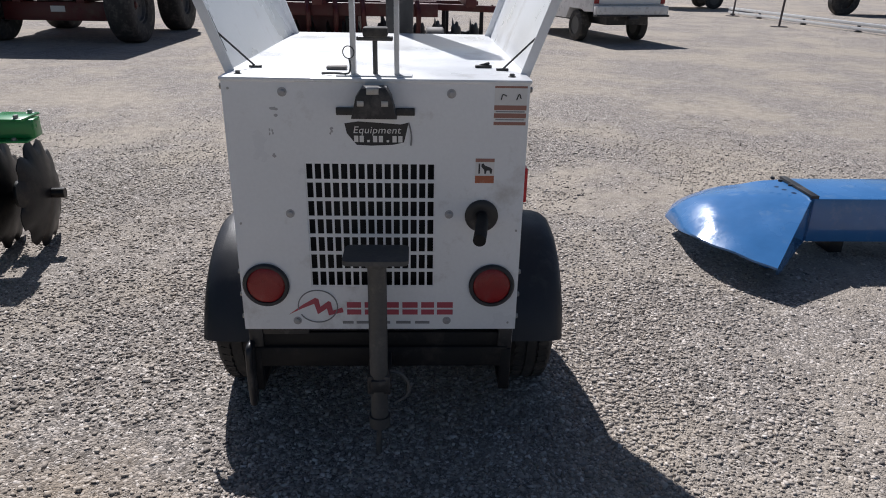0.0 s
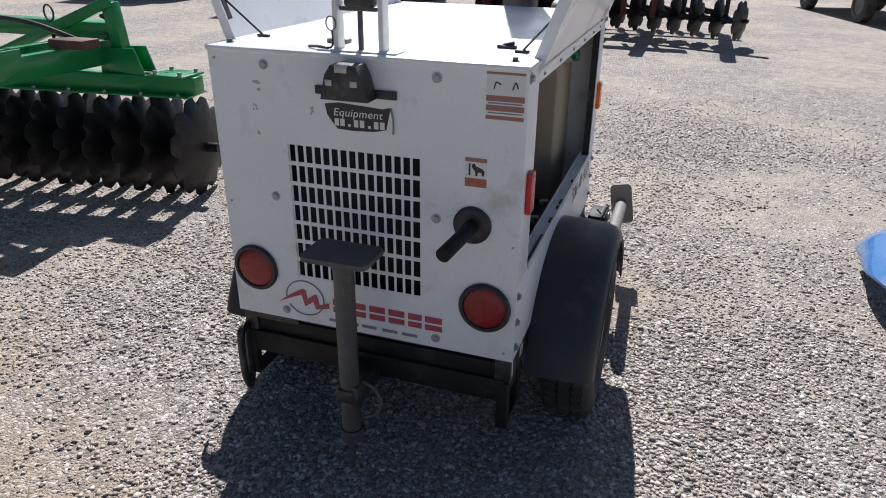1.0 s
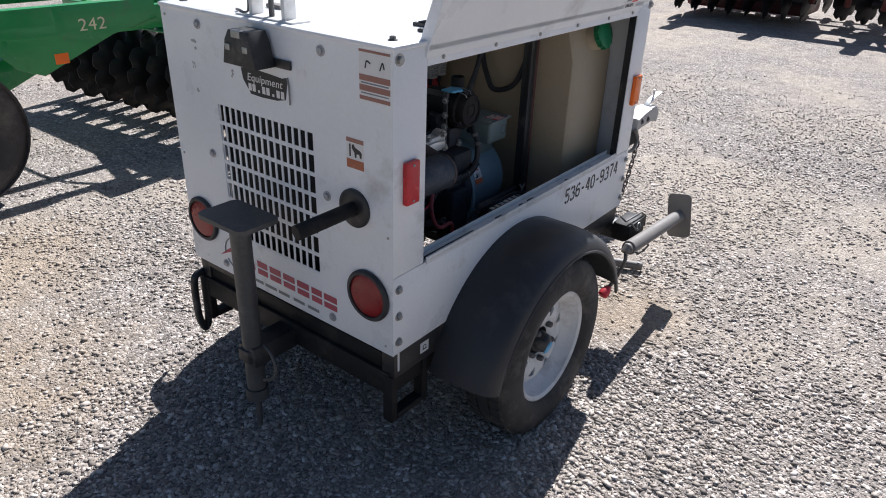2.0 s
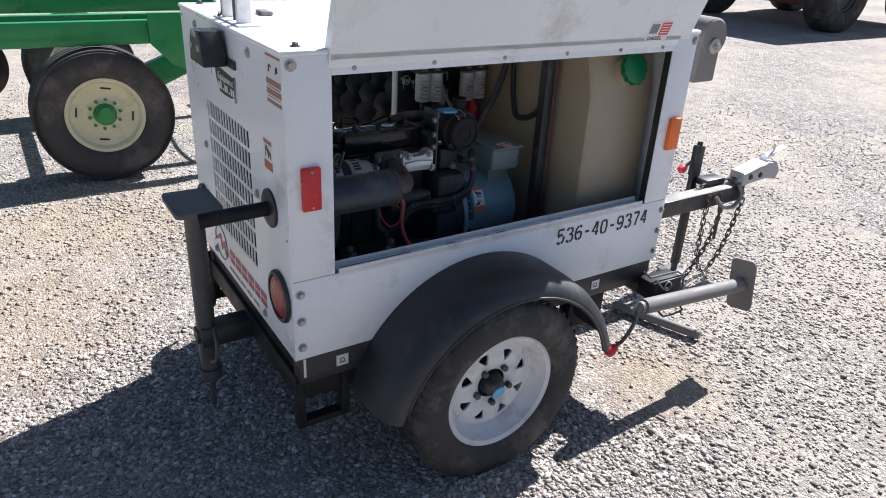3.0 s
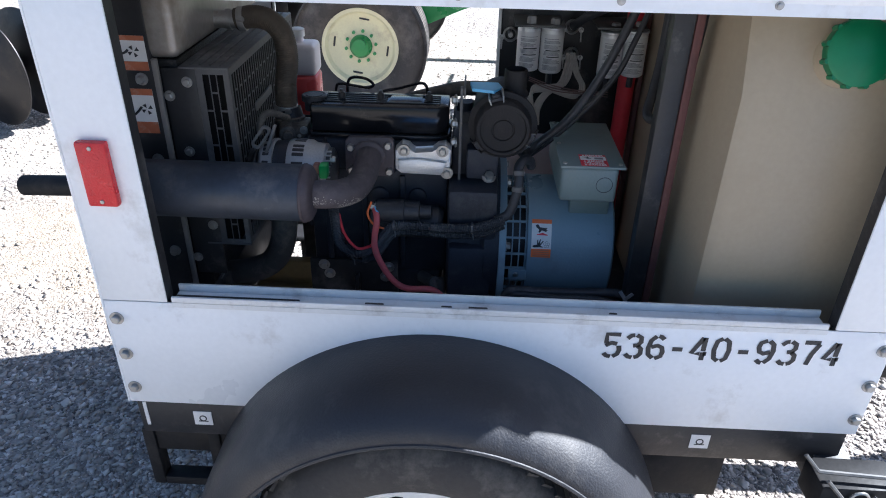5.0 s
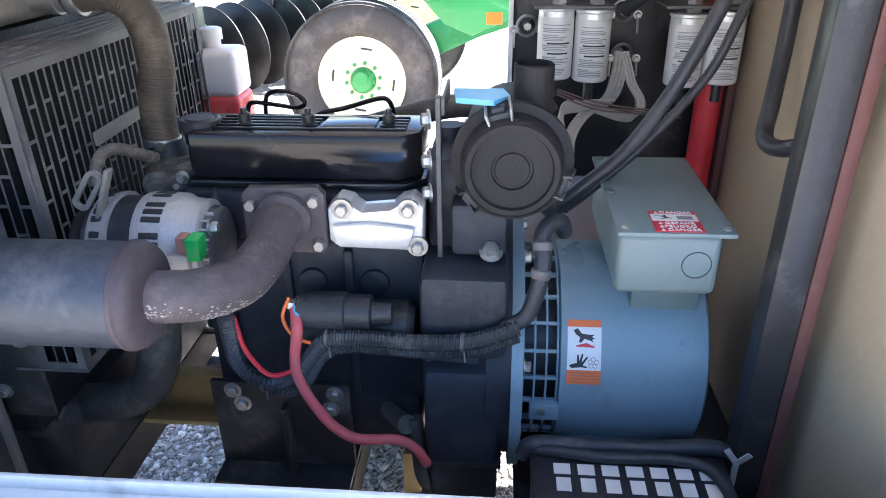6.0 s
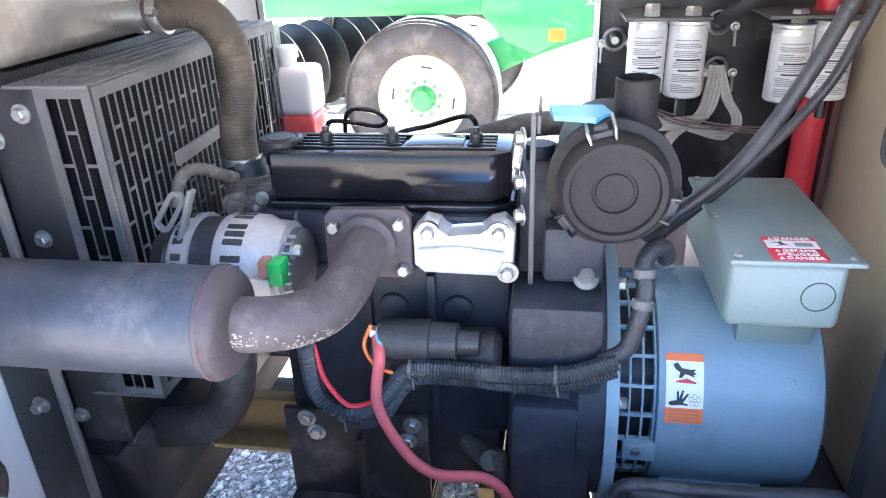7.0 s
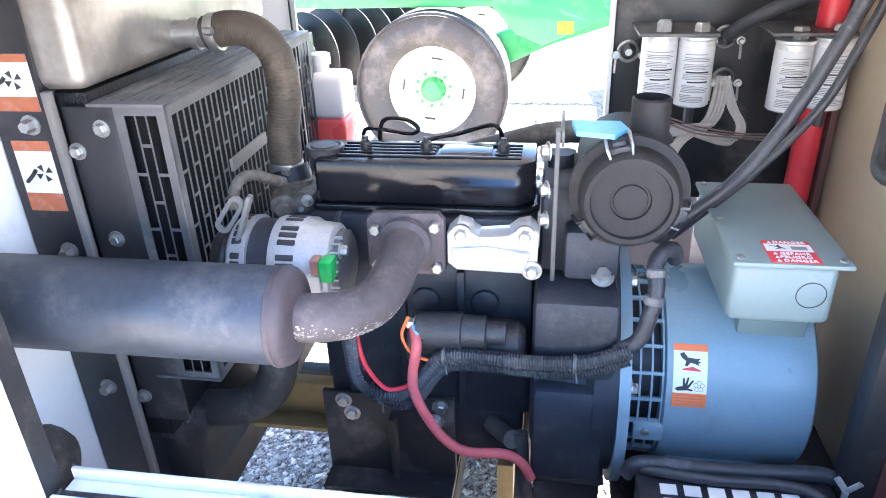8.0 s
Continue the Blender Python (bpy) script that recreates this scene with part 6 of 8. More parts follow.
spin(bm, (-0.118, 2.349, 0.962), (0.1, 0.1, -1), [(0, 0.024), (0.012, 0.026), (0.016, 0.034), (0.022, 0.034), (0.024, 0.028), (0.060, 0.030)], 22)
box(bm, (-0.130, 2.345, 0.905), (-0.055, 2.400, 0.945), 0.010, 2)
spin(bm, (-0.085, 2.350, 0.930), (0.9, 0.25, 0), [(0, 0.020), (0.035, 0.018), (0.038, 0.012), (0.048, 0.010)], 16)
part("thermostat_housing", bm, M["iron_dusty"], engine, "dusty cast thermostat housing")
bm = B()
spin(bm, (-0.070, 2.372, 0.925), (0.8, 0.6, 0.1), [(0, 0.007), (0.010, 0.007), (0.012, 0.004), (0.022, 0.004)], 10)
part("sensor", bm, M["steel"], engine)
bm = B()
cyl(bm, (-0.12, 2.348, 0.965), (-0.11, 2.365, 0.90), 0.028, seg=18)
box(bm, (-0.15, 2.345, 0.875), (-0.055, 2.405, 0.930), 0.010)
spin(bm, (-0.10, 2.352, 0.80), (0, 1, 0), [(0, 0.06), (0.02, 0.065), (0.05, 0.05)], 28)
part("water_pump", bm, M["iron"], engine)
bm = B()
for y, z in ((2.395, 0.940), (2.362, 0.905), (2.400, 0.900)):
    hexbolt(bm, (-0.055, y, z), (1, 0.1, 0), 0.006, 0.008)
    part("bolt", bm, M["steel"], engine)
    bm = B()
bm.free()
bm = B()
spin(bm, (-0.12, 2.302, 0.80), (0, 1, 0), [(0, 0.05), (0.03, 0.05)], 20)
for k in range(6):
    m = Matrix.Translation((-0.12, 2.318, 0.80)) @ Matrix.Rotation(k * math.pi / 3, 4, "Y") @ Matrix.Rotation(0.5, 4, "Z")
    box(bm, (-0.022, -0.002, 0.04), (0.022, 0.002, 0.13), 0.001, m=m)
part("fan", bm, M["plastic"], engine)
# bell housing
bm = B()
spin(bm, (XC, 2.712, 0.675), (0, 1, 0), [(0, 0.145), (0.006, 0.160), (0.075, 0.168), (0.085, 0.184), (0.1165, 0.184)], 40)
box(bm, (-0.060, 2.714, 0.74), (0.052, 2.822, 0.858), 0.012)
box(bm, (-0.040, 2.716, 0.56), (0.050, 2.815, 0.72), 0.012)
part("bell_housing", bm, M["iron"], engine, "black cast bell housing")
bm = B()
for y, z in ((2.80, 0.87), (2.805, 0.53)):
    hexbolt(bm, (0.0, y, z), (0.6, 0, 0.8), 0.010, 0.012)
    part("bolt", bm, M["steel"], engine)
    bm = B()
bm.free()
# starter and solenoid
bm = B()
spin(bm, (0.044, 2.562, 0.803), (0, 1, 0), [(0, 0.010), (0.002, 0.024), (0.052, 0.026), (0.060, 0.026), (0.062, 0.023), (0.092, 0.023), (0.094, 0.016), (0.118, 0.014)], 24)
part("starter_solenoid", bm, M["plastic"], engine)
bm = B()
spin(bm, (0.010, 2.545, 0.762), (0, 1, 0), [(0, 0.030), (0.004, 0.036), (0.150, 0.036), (0.160, 0.028)], 24)
part("starter_motor", bm, M["black"], engine)
bm = B()
hexbolt(bm, (0.047, 2.560, 0.812), (0, -1, 0.2), 0.008, 0.008)
part("bolt", bm, M["steel"], engine)
# mount plate
bm = B()
box(bm, (-0.036, 2.390, 0.471), (-0.026, 2.598, 0.632), 0.002)
mount = part("mount_plate", bm, M["black"], engine, "black steel engine mount plate")
bm = B()
box(bm, (-0.028, 2.498, 0.475), (-0.006, 2.508, 0.60), 0.003)
part("mount_rib", bm, M["black"], mount)
bm = B()
box(bm, (-0.10, 2.390, 0.4705), (0.02, 2.598, 0.480), 0.002)
part("mount_foot", bm, M["black"], mount)
for y, z in ((2.424, 0.618), (2.436, 0.594), (2.577, 0.617), (2.569, 0.590)):
    bm = B()
    hexbolt(bm, (-0.026, y, z), (1, 0, 0), 0.009, 0.008)
    part("bolt", bm, M["steel"], mount)
bm = B()
box(bm, (-0.025, 2.722, 0.471), (0.045, 2.815, 0.560), 0.006)
box(bm, (-0.03, 2.725, 0.560), (0.05, 2.82, 0.568), 0.002)
part("rear_mount", bm, M["black"], engine)
# wiring
bm = B()
tube(bm, [(0.062, 2.472, 0.835), (0.066, 2.476, 0.79), (0.064, 2.482, 0.73), (0.062, 2.515, 0.704), (0.066, 2.552, 0.718), (0.070, 2.580, 0.755), (0.070, 2.604, 0.780), (0.072, 2.66, 0.783), (0.072, 2.72, 0.780), (0.070, 2.78, 0.784), (0.062, 2.835, 0.800)], 0.0105, 9, 5, ribs=0.07)
loom = part("wiring_loom", bm, M["loom"], engine, "corrugated black wiring sleeve", angle=20)
bm = B()
tube(bm, [(0.060, 2.478, 0.77), (0.054, 2.488, 0.715), (0.052, 2.525, 0.685), (0.056, 2.560, 0.700), (0.060, 2.60, 0.758), (0.062, 2.66, 0.765), (0.060, 2.72, 0.760), (0.058, 2.78, 0.764), (0.055, 2.835, 0.785)], 0.0100, 9, 5, ribs=0.07)
part("wiring_loom", bm, M["loom"], engine, "corrugated black wiring sleeve", angle=20)
bm = B()
tube(bm, [(0.058, 2.818, 0.795), (0.053, 2.845, 0.812), (0.047, 2.857, 0.85), (0.036, 2.862, 0.880), (0.022, 2.860, 0.902), (0.008, 2.870, 0.914), (-0.005, 2.884, 0.910), (-0.02, 2.890, 0.890)], 0.0102, 12)
part("main_cable", bm, M["plastic"], engine)
for p, d in (((0.030, 2.861, 0.888), (-0.4, 0, 1)), ((0.044, 2.859, 0.858), (-0.3, 0.1, 1))):
    bm = B()
    spin(bm, p, d, [(0, 0.0108), (0.002, 0.0122), (0.010, 0.0124), (0.012, 0.0108)], 14)
    part("cable_tape", bm, M["guard"], engine)
for p in ((0.070, 2.604, 0.781), (0.070, 2.77, 0.782), (0.060, 2.512, 0.702)):
    bm = B()
    spin(bm, Vector(p) - Vector((0, 0.004, 0)), (0, 1, 0), [(0, 0.0122), (0.004, 0.0122)], 12)
    cyl(bm, Vector(p) + Vector((0.004, 0, -0.011)), Vector(p) + Vector((0.008, 0.002, -0.024)), 0.0012, seg=6)
    part("cable_tie", bm, M["guard"], loom)
bm = B()
tube(bm, [(0.055, 2.561, 0.812), (0.075, 2.567, 0.795), (0.078, 2.561, 0.755), (0.076, 2.562, 0.72), (0.072, 2.578, 0.675), (0.070, 2.60, 0.640), (0.070, 2.63, 0.622), (0.066, 2.68, 0.620), (0.060, 2.705, 0.600), (0.050, 2.718, 0.565)], 0.0070, 12)
part("battery_cable", bm, M["red_cable"], engine, "faded red battery cable")
bm = B()
tube(bm, [(0.060, 2.483, 0.800), (0.066, 2.494, 0.755), (0.070, 2.520, 0.722), (0.072, 2.548, 0.728), (0.076, 2.558, 0.74)], 0.0032, 6)
part("wire", bm, M["red"], engine)
bm = B()
tube(bm, [(0.050, 2.553, 0.825), (0.058, 2.545, 0.800), (0.066, 2.560, 0.778), (0.070, 2.585, 0.772), (0.070, 2.60, 0.772)], 0.0024, 6)
part("wire", bm, M["orange"], engine)
bm = B()
tube(bm, [(0.055, 2.562, 0.815), (0.066, 2.566, 0.806), (0.072, 2.565, 0.790)], 0.0055, 8)
part("terminal_boot", bm, M["blue_wrap"], engine)
bm = B()
tube(bm, [(0.02, 2.700, 0.62), (0.03, 2.705, 0.57), (0.035, 2.71, 0.53), (0.03, 2.725, 0.49)], 0.011, 10)
tube(bm, [(-0.02, 2.655, 0.60), (0.01, 2.68, 0.605), (0.03, 2.69, 0.615)], 0.014, 10)
part("fuel_hose", bm, M["hose"], engine)
bm = B()
tube(bm, [(-0.06, 2.45, 0.93), (-0.03, 2.445, 0.925), (-0.02, 2.455, 0.89), (-0.01, 2.46, 0.86), (0.02, 2.465, 0.85), (0.055, 2.472, 0.84)], 0.005, 8)
part("sensor_lead", bm, M["loom"], engine)
# air cleaner
bm = B()
spin(bm, (-0.150, 2.822, 0.989), (1, 0, 0), [(0, 0.050), (0.008, 0.058), (0.144, 0.060), (0.146, 0.0705), (0.158, 0.0705), (0.160, 0.060), (0.182, 0.058), (0.188, 0.053), (0.188, 0.047), (0.183, 0.0455), (0.183, 0.024), (0.180, 0.023), (0.180, 0.020), (0.182, 0.019), (0.183, 0.004)], 48)
air = part("air_cleaner", bm, M["cleaner"], engine, "round black plastic air cleaner")
bm = B()
spin(bm, (-0.045, 2.845, 1.040), (0, 0, 1), [(0, 0.030), (0.010, 0.0235), (0.050, 0.0235), (0.052, 0.021), (0.036, 0.0205)], 24)
part("inlet_stub", bm, M["cleaner"], air)
for a, wire in ((-15, "steel"), (-130, "cleaner"), (110, "jack_dark")):
    bm = B()
    m = Matrix.Translation((0.012, 2.822, 0.989)) @ Matrix.Rotation(radians(-a), 4, "X") @ Matrix.Translation((0, 0, -0.0065))
    tube(bm, [m @ Vector(p) for p in ((-0.030, -0.014, 0.068), (-0.014, -0.014, 0.079), (0.017, -0.014, 0.072), (0.021, -0.012, 0.058), (0.021, 0.012, 0.058), (0.017, 0.014, 0.072), (-0.014, 0.014, 0.079), (-0.030, 0.014, 0.068))], 0.0021, 6, straight=True)
    clip = part("clip", bm, M[wire], air)
    bm = B()
    box(bm, (-0.022, -0.0075, 0.066), (0.009, 0.0075, 0.0765), 0.002, m=m)
    box(bm, (0.009, -0.012, 0.060), (0.015, 0.012, 0.071), 0.002, m=m)
    part("latch", bm, M["plastic"], clip, "black plastic over-centre latch")
bm = B()
prism(bm, [(-0.045, 2.752), (0.0, 2.757), (0.012, 2.80), (-0.012, 2.818), (-0.045, 2.81)], "z", 1.056, 1.062)
part("blue_label", bm, M["blue_wrap"], air, "crumpled bright blue film")
bm = B()
bar(bm, (-0.012, 2.736, 0.845), (-0.012, 2.736, 1.060), 0.006, 0.016, up=(1, 0, 0), bev=0.001)
bar(bm, (-0.10, 2.742, 1.050), (-0.004, 2.742, 1.050), 0.004, 0.02, up=(0, 0, 1), bev=0.001)
bracket = part("cleaner_bracket", bm, M["jack_dark"], engine)
for z in (1.035, 0.985, 0.945):
    bm = B()
    hexbolt(bm, (-0.006, 2.726, z), (0.3, -1, 0), 0.008, 0.008)
    part("bolt", bm, M["steel"], bracket)
bm = B()
box(bm, (-0.06, 2.75, 0.862), (0.0, 2.82, 0.932), 0.008)
part("cleaner_stand", bm, M["iron"], engine)

# generator head
generator = thing("electric_generator", (XC, 2.97, 0.478), "grey-blue painted electric generator with a terminal box", "generator")
GZ, GR = 0.661, 0.149
bm = B()
spin(bm, (XC, 2.892, GZ), (0, 1, 0), [(0, GR - 0.012), (0.003, GR), (0.192, GR), (0.196, GR - 0.004), (0.198, GR - 0.02)], 64)
part("barrel", bm, M["gen_blue"], generator)
bm = B()
spin(bm, (XC, 2.829, GZ), (0, 1, 0), [(0, 0.190), (0.015, 0.190)], 56)
adapter = part("adapter_plate", bm, M["gen_blue"], generator)
for k in range(7):
    a = radians(20 + 360 / 7 * k)
    bm = B()
    hexbolt(bm, (XC + 0.172 * math.cos(a), 2.845, GZ + 0.172 * math.sin(a)), (0, 1, 0), 0.008, 0.008)
    part("bolt", bm, M["steel"], adapter)
bm = B()
for k in range(24):
    a = 2 * math.pi * (k + 0.3) / 24
    m = Matrix.Translation((XC, 0, GZ)) @ Matrix.Rotation(a, 4, "Y")
    box(bm, (-0.0022, 2.844, 0.137), (0.0022, 2.893, 0.143), m=m)
for y in (2.8445, 2.860, 2.8755, 2.890):
    torus_spin(bm, (XC, y, GZ), (0, 1, 0), [(0, 0.138), (0.0026, 0.138), (0.0026, 0.1435), (0, 0.1435)], 64)
part("vent_ring", bm, M["gen_blue"], generator)
bm = B()
spin(bm, (XC, 2.843, GZ), (0, 1, 0), [(0, 0.115), (0.055, 0.115)], 32)
part("rotor", bm, M["print"], generator)
bm = B()
box(bm, (0.004, 2.856, 0.624), (0.020, 2.896, 0.650), 0.002)
tab = part("vent_tab", bm, M["gen_blue"], generator)
bm = B()
hexbolt(bm, (0.020, 2.872, 0.640), (1, 0, 0), 0.006, 0.004, False)
part("screw", bm, M["steel"], tab)
for x in (XC - 0.11, XC + 0.11):
    bm = B()
    box(bm, (x - 0.025, 2.91, 0.478), (x + 0.025, 3.04, GZ - 0.09), 0.004)
    part("foot", bm, M["gen_blue"], generator)
bm = B()
box(bm, (-0.20, 2.984, 0.758), (-0.034, 3.072, 0.834), 0.004)
part("pedestal", bm, M["box_grey"], generator)
bm = B()
box(bm, (-0.215, 2.948, 0.833), (0.032, 3.068, 0.914), 0.010, 3)
tbox = part("terminal_box", bm, M["box_grey"], generator, "grey-green terminal box with a screwed lid")
bm = B()
box(bm, (-0.222, 2.944, 0.914), (0.042, 3.078, 0.920), 0.002)
part("lid", bm, M["box_grey"], tbox)
for x, y in ((0.030, 2.954), (0.030, 3.068), (-0.21, 2.954), (-0.08, 2.952)):
    bm = B()
    hexbolt(bm, (x, y, 0.920), (0, 0, 1), 0.005, 0.003, False)
    part("screw", bm, M["steel"], tbox)
bm = B()
torus_spin(bm, (0.0322, 3.040, 0.875), (1, 0, 0), [(0, 0.0175), (0.0005, 0.0175), (0.0005, 0.0163), (0, 0.0163)], 32)
part("knockout", bm, M["iron"], tbox)
bm = B()
box(bm, (-0.020, 2.987, 0.9202), (0.039, 3.043, 0.9207), 0)
lid_label = part("danger_label", bm, M["red"], tbox, "red and white danger label in three languages")
bm = B()
box(bm, (-0.010, 2.9885, 0.9205), (0.009, 3.0415, 0.9211))
part("print_band", bm, M["label"], lid_label)
bm = B()
prism(bm, [(-0.005, 2.993), (-0.004, 3.002), (-0.008, 3.005), (-0.002, 3.0065), (0.003, 3.012), (0.002, 3.007), (0.005, 2.998), (0.001, 3.004), (-0.002, 3.002)], "z", 0.9208, 0.9214)
part("pictogram", bm, M["print"], lid_label)
bm = B()
box(bm, (-0.004, 3.018, 0.9208), (0.005, 3.036, 0.9214))
part("pictogram", bm, M["print_grey"], lid_label)
LID = Matrix(((0, -1, 0, 0), (1, 0, 0, 0), (0, 0, 1, 0), (0, 0, 0, 1)))
for x, word, y in ((-0.0118, "DANGER", 3.000), (0.0185, "GEFAHR", 3.001), (0.0275, "PELIGRO", 2.999), (0.0365, "DANGER", 3.001)):
    words("label_word", word, 0.0086, Matrix.Translation((x, y, 0.9212)) @ LID, M["label"], lid_label, 1.05)
for x in (-0.0118, 0.0185, 0.0275, 0.0365):
    bm = B()
    prism(bm, [(x, 2.9935), (x, 2.9985), (x - 0.0055, 2.996)], "z", 0.9208, 0.9214)
    part("pictogram", bm, M["label"], lid_label)


def on_barrel(a0, a1, y0, y1, lift):
    """Patch wrapped on the generator's barrel between two angles above the level."""
    bm = B()
    rows = []
    n = max(2, int((a1 - a0) / 3))
    for k in range(n + 1):
        a = radians(a0 + (a1 - a0) * k / n)
        r = GR + lift
        rows.append([bm.verts.new((XC + rr * math.cos(a), y, GZ + rr * math.sin(a))) for y, rr in ((y0, GR - 0.001), (y0, r), (y1, r), (y1, GR - 0.001))])
    for p, q in zip(rows, rows[1:]):
        bridge(bm, p, q)
    bm.faces.new(rows[0])
    bm.faces.new(rows[-1])
    return bm


def barrel_shape(poly, lift):
    """Flat outline in the label's own height and width, laid on the barrel."""
    bm = B()
    def at(u, v, rr):
        a = radians(LA0 + (LA1 - LA0) * v)
        return (XC + rr * math.cos(a), LY0 + (LY1 - LY0) * u, GZ + rr * math.sin(a))
    top = [bm.verts.new(at(u, v, GR + lift)) for u, v in poly]
    low = [bm.verts.new(at(u, v, GR + lift - 0.0006)) for u, v in poly]
    bm.faces.new(top)
    bm.faces.new(low[::-1])
    bridge(bm, top, low)
    return bm


LA0, LA1, LY0, LY1 = 9.3, 42.4, 2.903, 2.947
gl = part("warning_label", on_barrel(LA0, LA1, LY0, LY1, 0.0006), M["label"], generator, "orange and white hand-hazard label")
part("print_band", on_barrel(LA0, LA0 + 7.5, LY0, LY1, 0.0010), M["orange"], gl)
part("print_band", on_barrel(LA1 - 3.6, LA1, LY0, LY1, 0.0010), M["orange"], gl)
part("pictogram", barrel_shape([(0.18, 0.84), (0.30, 0.87), (0.42, 0.79), (0.64, 0.775), (0.80, 0.78), (0.72, 0.74), (0.82, 0.72), (0.72, 0.70), (0.78, 0.66), (0.64, 0.69), (0.50, 0.71), (0.40, 0.65), (0.33, 0.66), (0.37, 0.73), (0.24, 0.78)], 0.0011), M["print"], gl, "black hand pictogram")
part("pictogram", barrel_shape([(0.26, 0.590), (0.80, 0.580), (0.80, 0.600), (0.56, 0.650), (0.26, 0.610)], 0.0011), M["red"], gl, "red wedge pictogram")
part("pictogram", barrel_shape([(0.06, 0.29), (0.14, 0.26), (0.42, 0.275), (0.58, 0.265), (0.60, 0.285), (0.46, 0.305), (0.62, 0.43), (0.57, 0.44), (0.43, 0.35), (0.48, 0.48), (0.43, 0.48), (0.36, 0.37), (0.34, 0.47), (0.29, 0.46), (0.29, 0.34), (0.12, 0.32)], 0.0011), M["print"], gl, "black hand pictogram")
for k in range(5):
    q = 2 * math.pi * k / 5 + 0.3
    cu, cv = 0.77 + 0.10 * math.cos(q), 0.345 + 0.055 * math.sin(q)
    part("pictogram", barrel_shape([(cu + 0.070 * math.cos(s), cv + 0.038 * math.sin(s)) for s in np.linspace(0, 2 * np.pi, 11)[:-1]], 0.0010 + 0.00003 * k), M["print_grey"], gl)
    part("pictogram", barrel_shape([(cu + 0.055 * math.cos(s), cv + 0.028 * math.sin(s)) for s in np.linspace(0, 2 * np.pi, 11)[:-1]], 0.0013 + 0.00003 * k), M["label"], gl)
for k in range(4):
    part("text_bar", on_barrel(LA0 + 1.0 + 1.7 * k, LA0 + 1.5 + 1.7 * k, LY0 + 0.004, LY1 - 0.004, 0.0014), M["brown_print"], gl)

# black panel with run capacitors
panel = thing("capacitor_panel", (-0.46, 2.99, 0.80), "black steel panel carrying four white-labelled run capacitors", "electrical panel")
bm = B()
box(bm, (-0.470, 2.826, 0.800), (-0.456, 3.175, 1.275), 0.002)
part("board", bm, M["black"], panel)
bm = B()
box(bm, (-0.474, 2.818, 0.500), (-0.440, 2.8255, 1.275), 0.001)
part("edge_frame", bm, M["white_dull"], panel)
bm = B()
box(bm, (-0.530, 2.84, 0.4785), (-0.505, 3.012, 0.80), 0.003)
part("lower_guard", bm, M["bottle"], panel, "pale cream lower guard sheet")
CX = -0.366
for k, (y, z) in enumerate(((2.891, 1.003), (2.948, 0.999), (3.093, 0.992), (3.150, 0.996))):
    bm = B()
    spin(bm, (CX, y, z), (0, 0, 1), [(0, 0.024), (0.003, 0.0275), (0.104, 0.0275), (0.106, 0.0295), (0.110, 0.0295), (0.112, 0.024)], 32)
    can = part("capacitor", bm, M["alu"], panel, "aluminium run capacitor with a printed white label")
    bm = B()
    spin(bm, (CX, y, z + 0.004), (0, 0, 1), [(0, 0.0277), (0.0005, 0.0279), (0.0915, 0.0279), (0.092, 0.0277)], 32, caps=False)
    sleeve = part("printed_sleeve", bm, M["sleeve"], can)
    rr = random.Random(40 * k + 7)
    for j in range(30):
        if j in (5, 11, 13, 19, 24, 28):
            continue
        bm = B()
        a0 = -50 + rr.uniform(0, 8) + (14 if j in (12, 18) else 0)
        a1 = min(44, a0 + rr.uniform(66, 94) - (30 if j in (4, 10, 23) else 0))
        tall = 0.0024 if j in (12, 18) else 0.0012
        rows = []
        for q in range(8):
            a = radians(a0 + (a1 - a0) * q / 7)
            rows.append([bm.verts.new((CX + r * math.cos(a), y + r * math.sin(a), z + 0.010 + 0.00255 * j + h)) for r, h in ((0.0282, 0), (0.0282, tall), (0.0276, tall), (0.0276, 0))])
        for p, q in zip(rows, rows[1:]):
            bridge(bm, p, q)
        part("text_bar", bm, M["print"] if tall > 0.002 else M["print_grey"], sleeve)
    bm = B()
    hexbolt(bm, (CX + 0.006, y + 0.004, z + 0.112), (0, 0, 1), 0.0125, 0.018, False)
    part("stud", bm, M["steel"], can)
    bm = B()
    cyl(bm, (CX, y, z - 0.03), (CX, y, z), 0.008, seg=8)
    part("lead", bm, M["loom"], can)
for y0, y1 in ((2.855, 2.975), (3.050, 3.170)):
    bm = B()
    box(bm, (-0.456, y0, 1.111), (-0.334, y1, 1.116), 0.001)
    part("capacitor_strap", bm, M["jack_dark"], panel)
for y, z in ((2.848, 1.075), (3.000, 1.098), (3.005, 1.030)):
    bm = B()
    spin(bm, (-0.455, y, z), (1, 0, 0), [(0, 0.006), (0.05, 0.006)], 8)
    torus_spin(bm, (-0.415, y, z), (1, 0, 0), [(0.004 * math.cos(t), 0.016 + 0.003 * math.sin(t)) for t in np.linspace(0, 2 * np.pi, 7)[:-1]], 18)
    clamp = part("cable_clamp", bm, M["steel"], panel)
    for s in (-1, 1):
        bm = B()
        hexbolt(bm, (-0.402, y + s * 0.021, z - 0.004), (1, 0, 0), 0.0045, 0.007)
        part("nut", bm, M["steel"], clamp)
        bm = B()
        cyl(bm, (-0.398, y + s * 0.021, z - 0.006), (-0.396, y + s * 0.022, z - 0.032), 0.0022, seg=6)
        part("pin", bm, M["steel"], clamp)
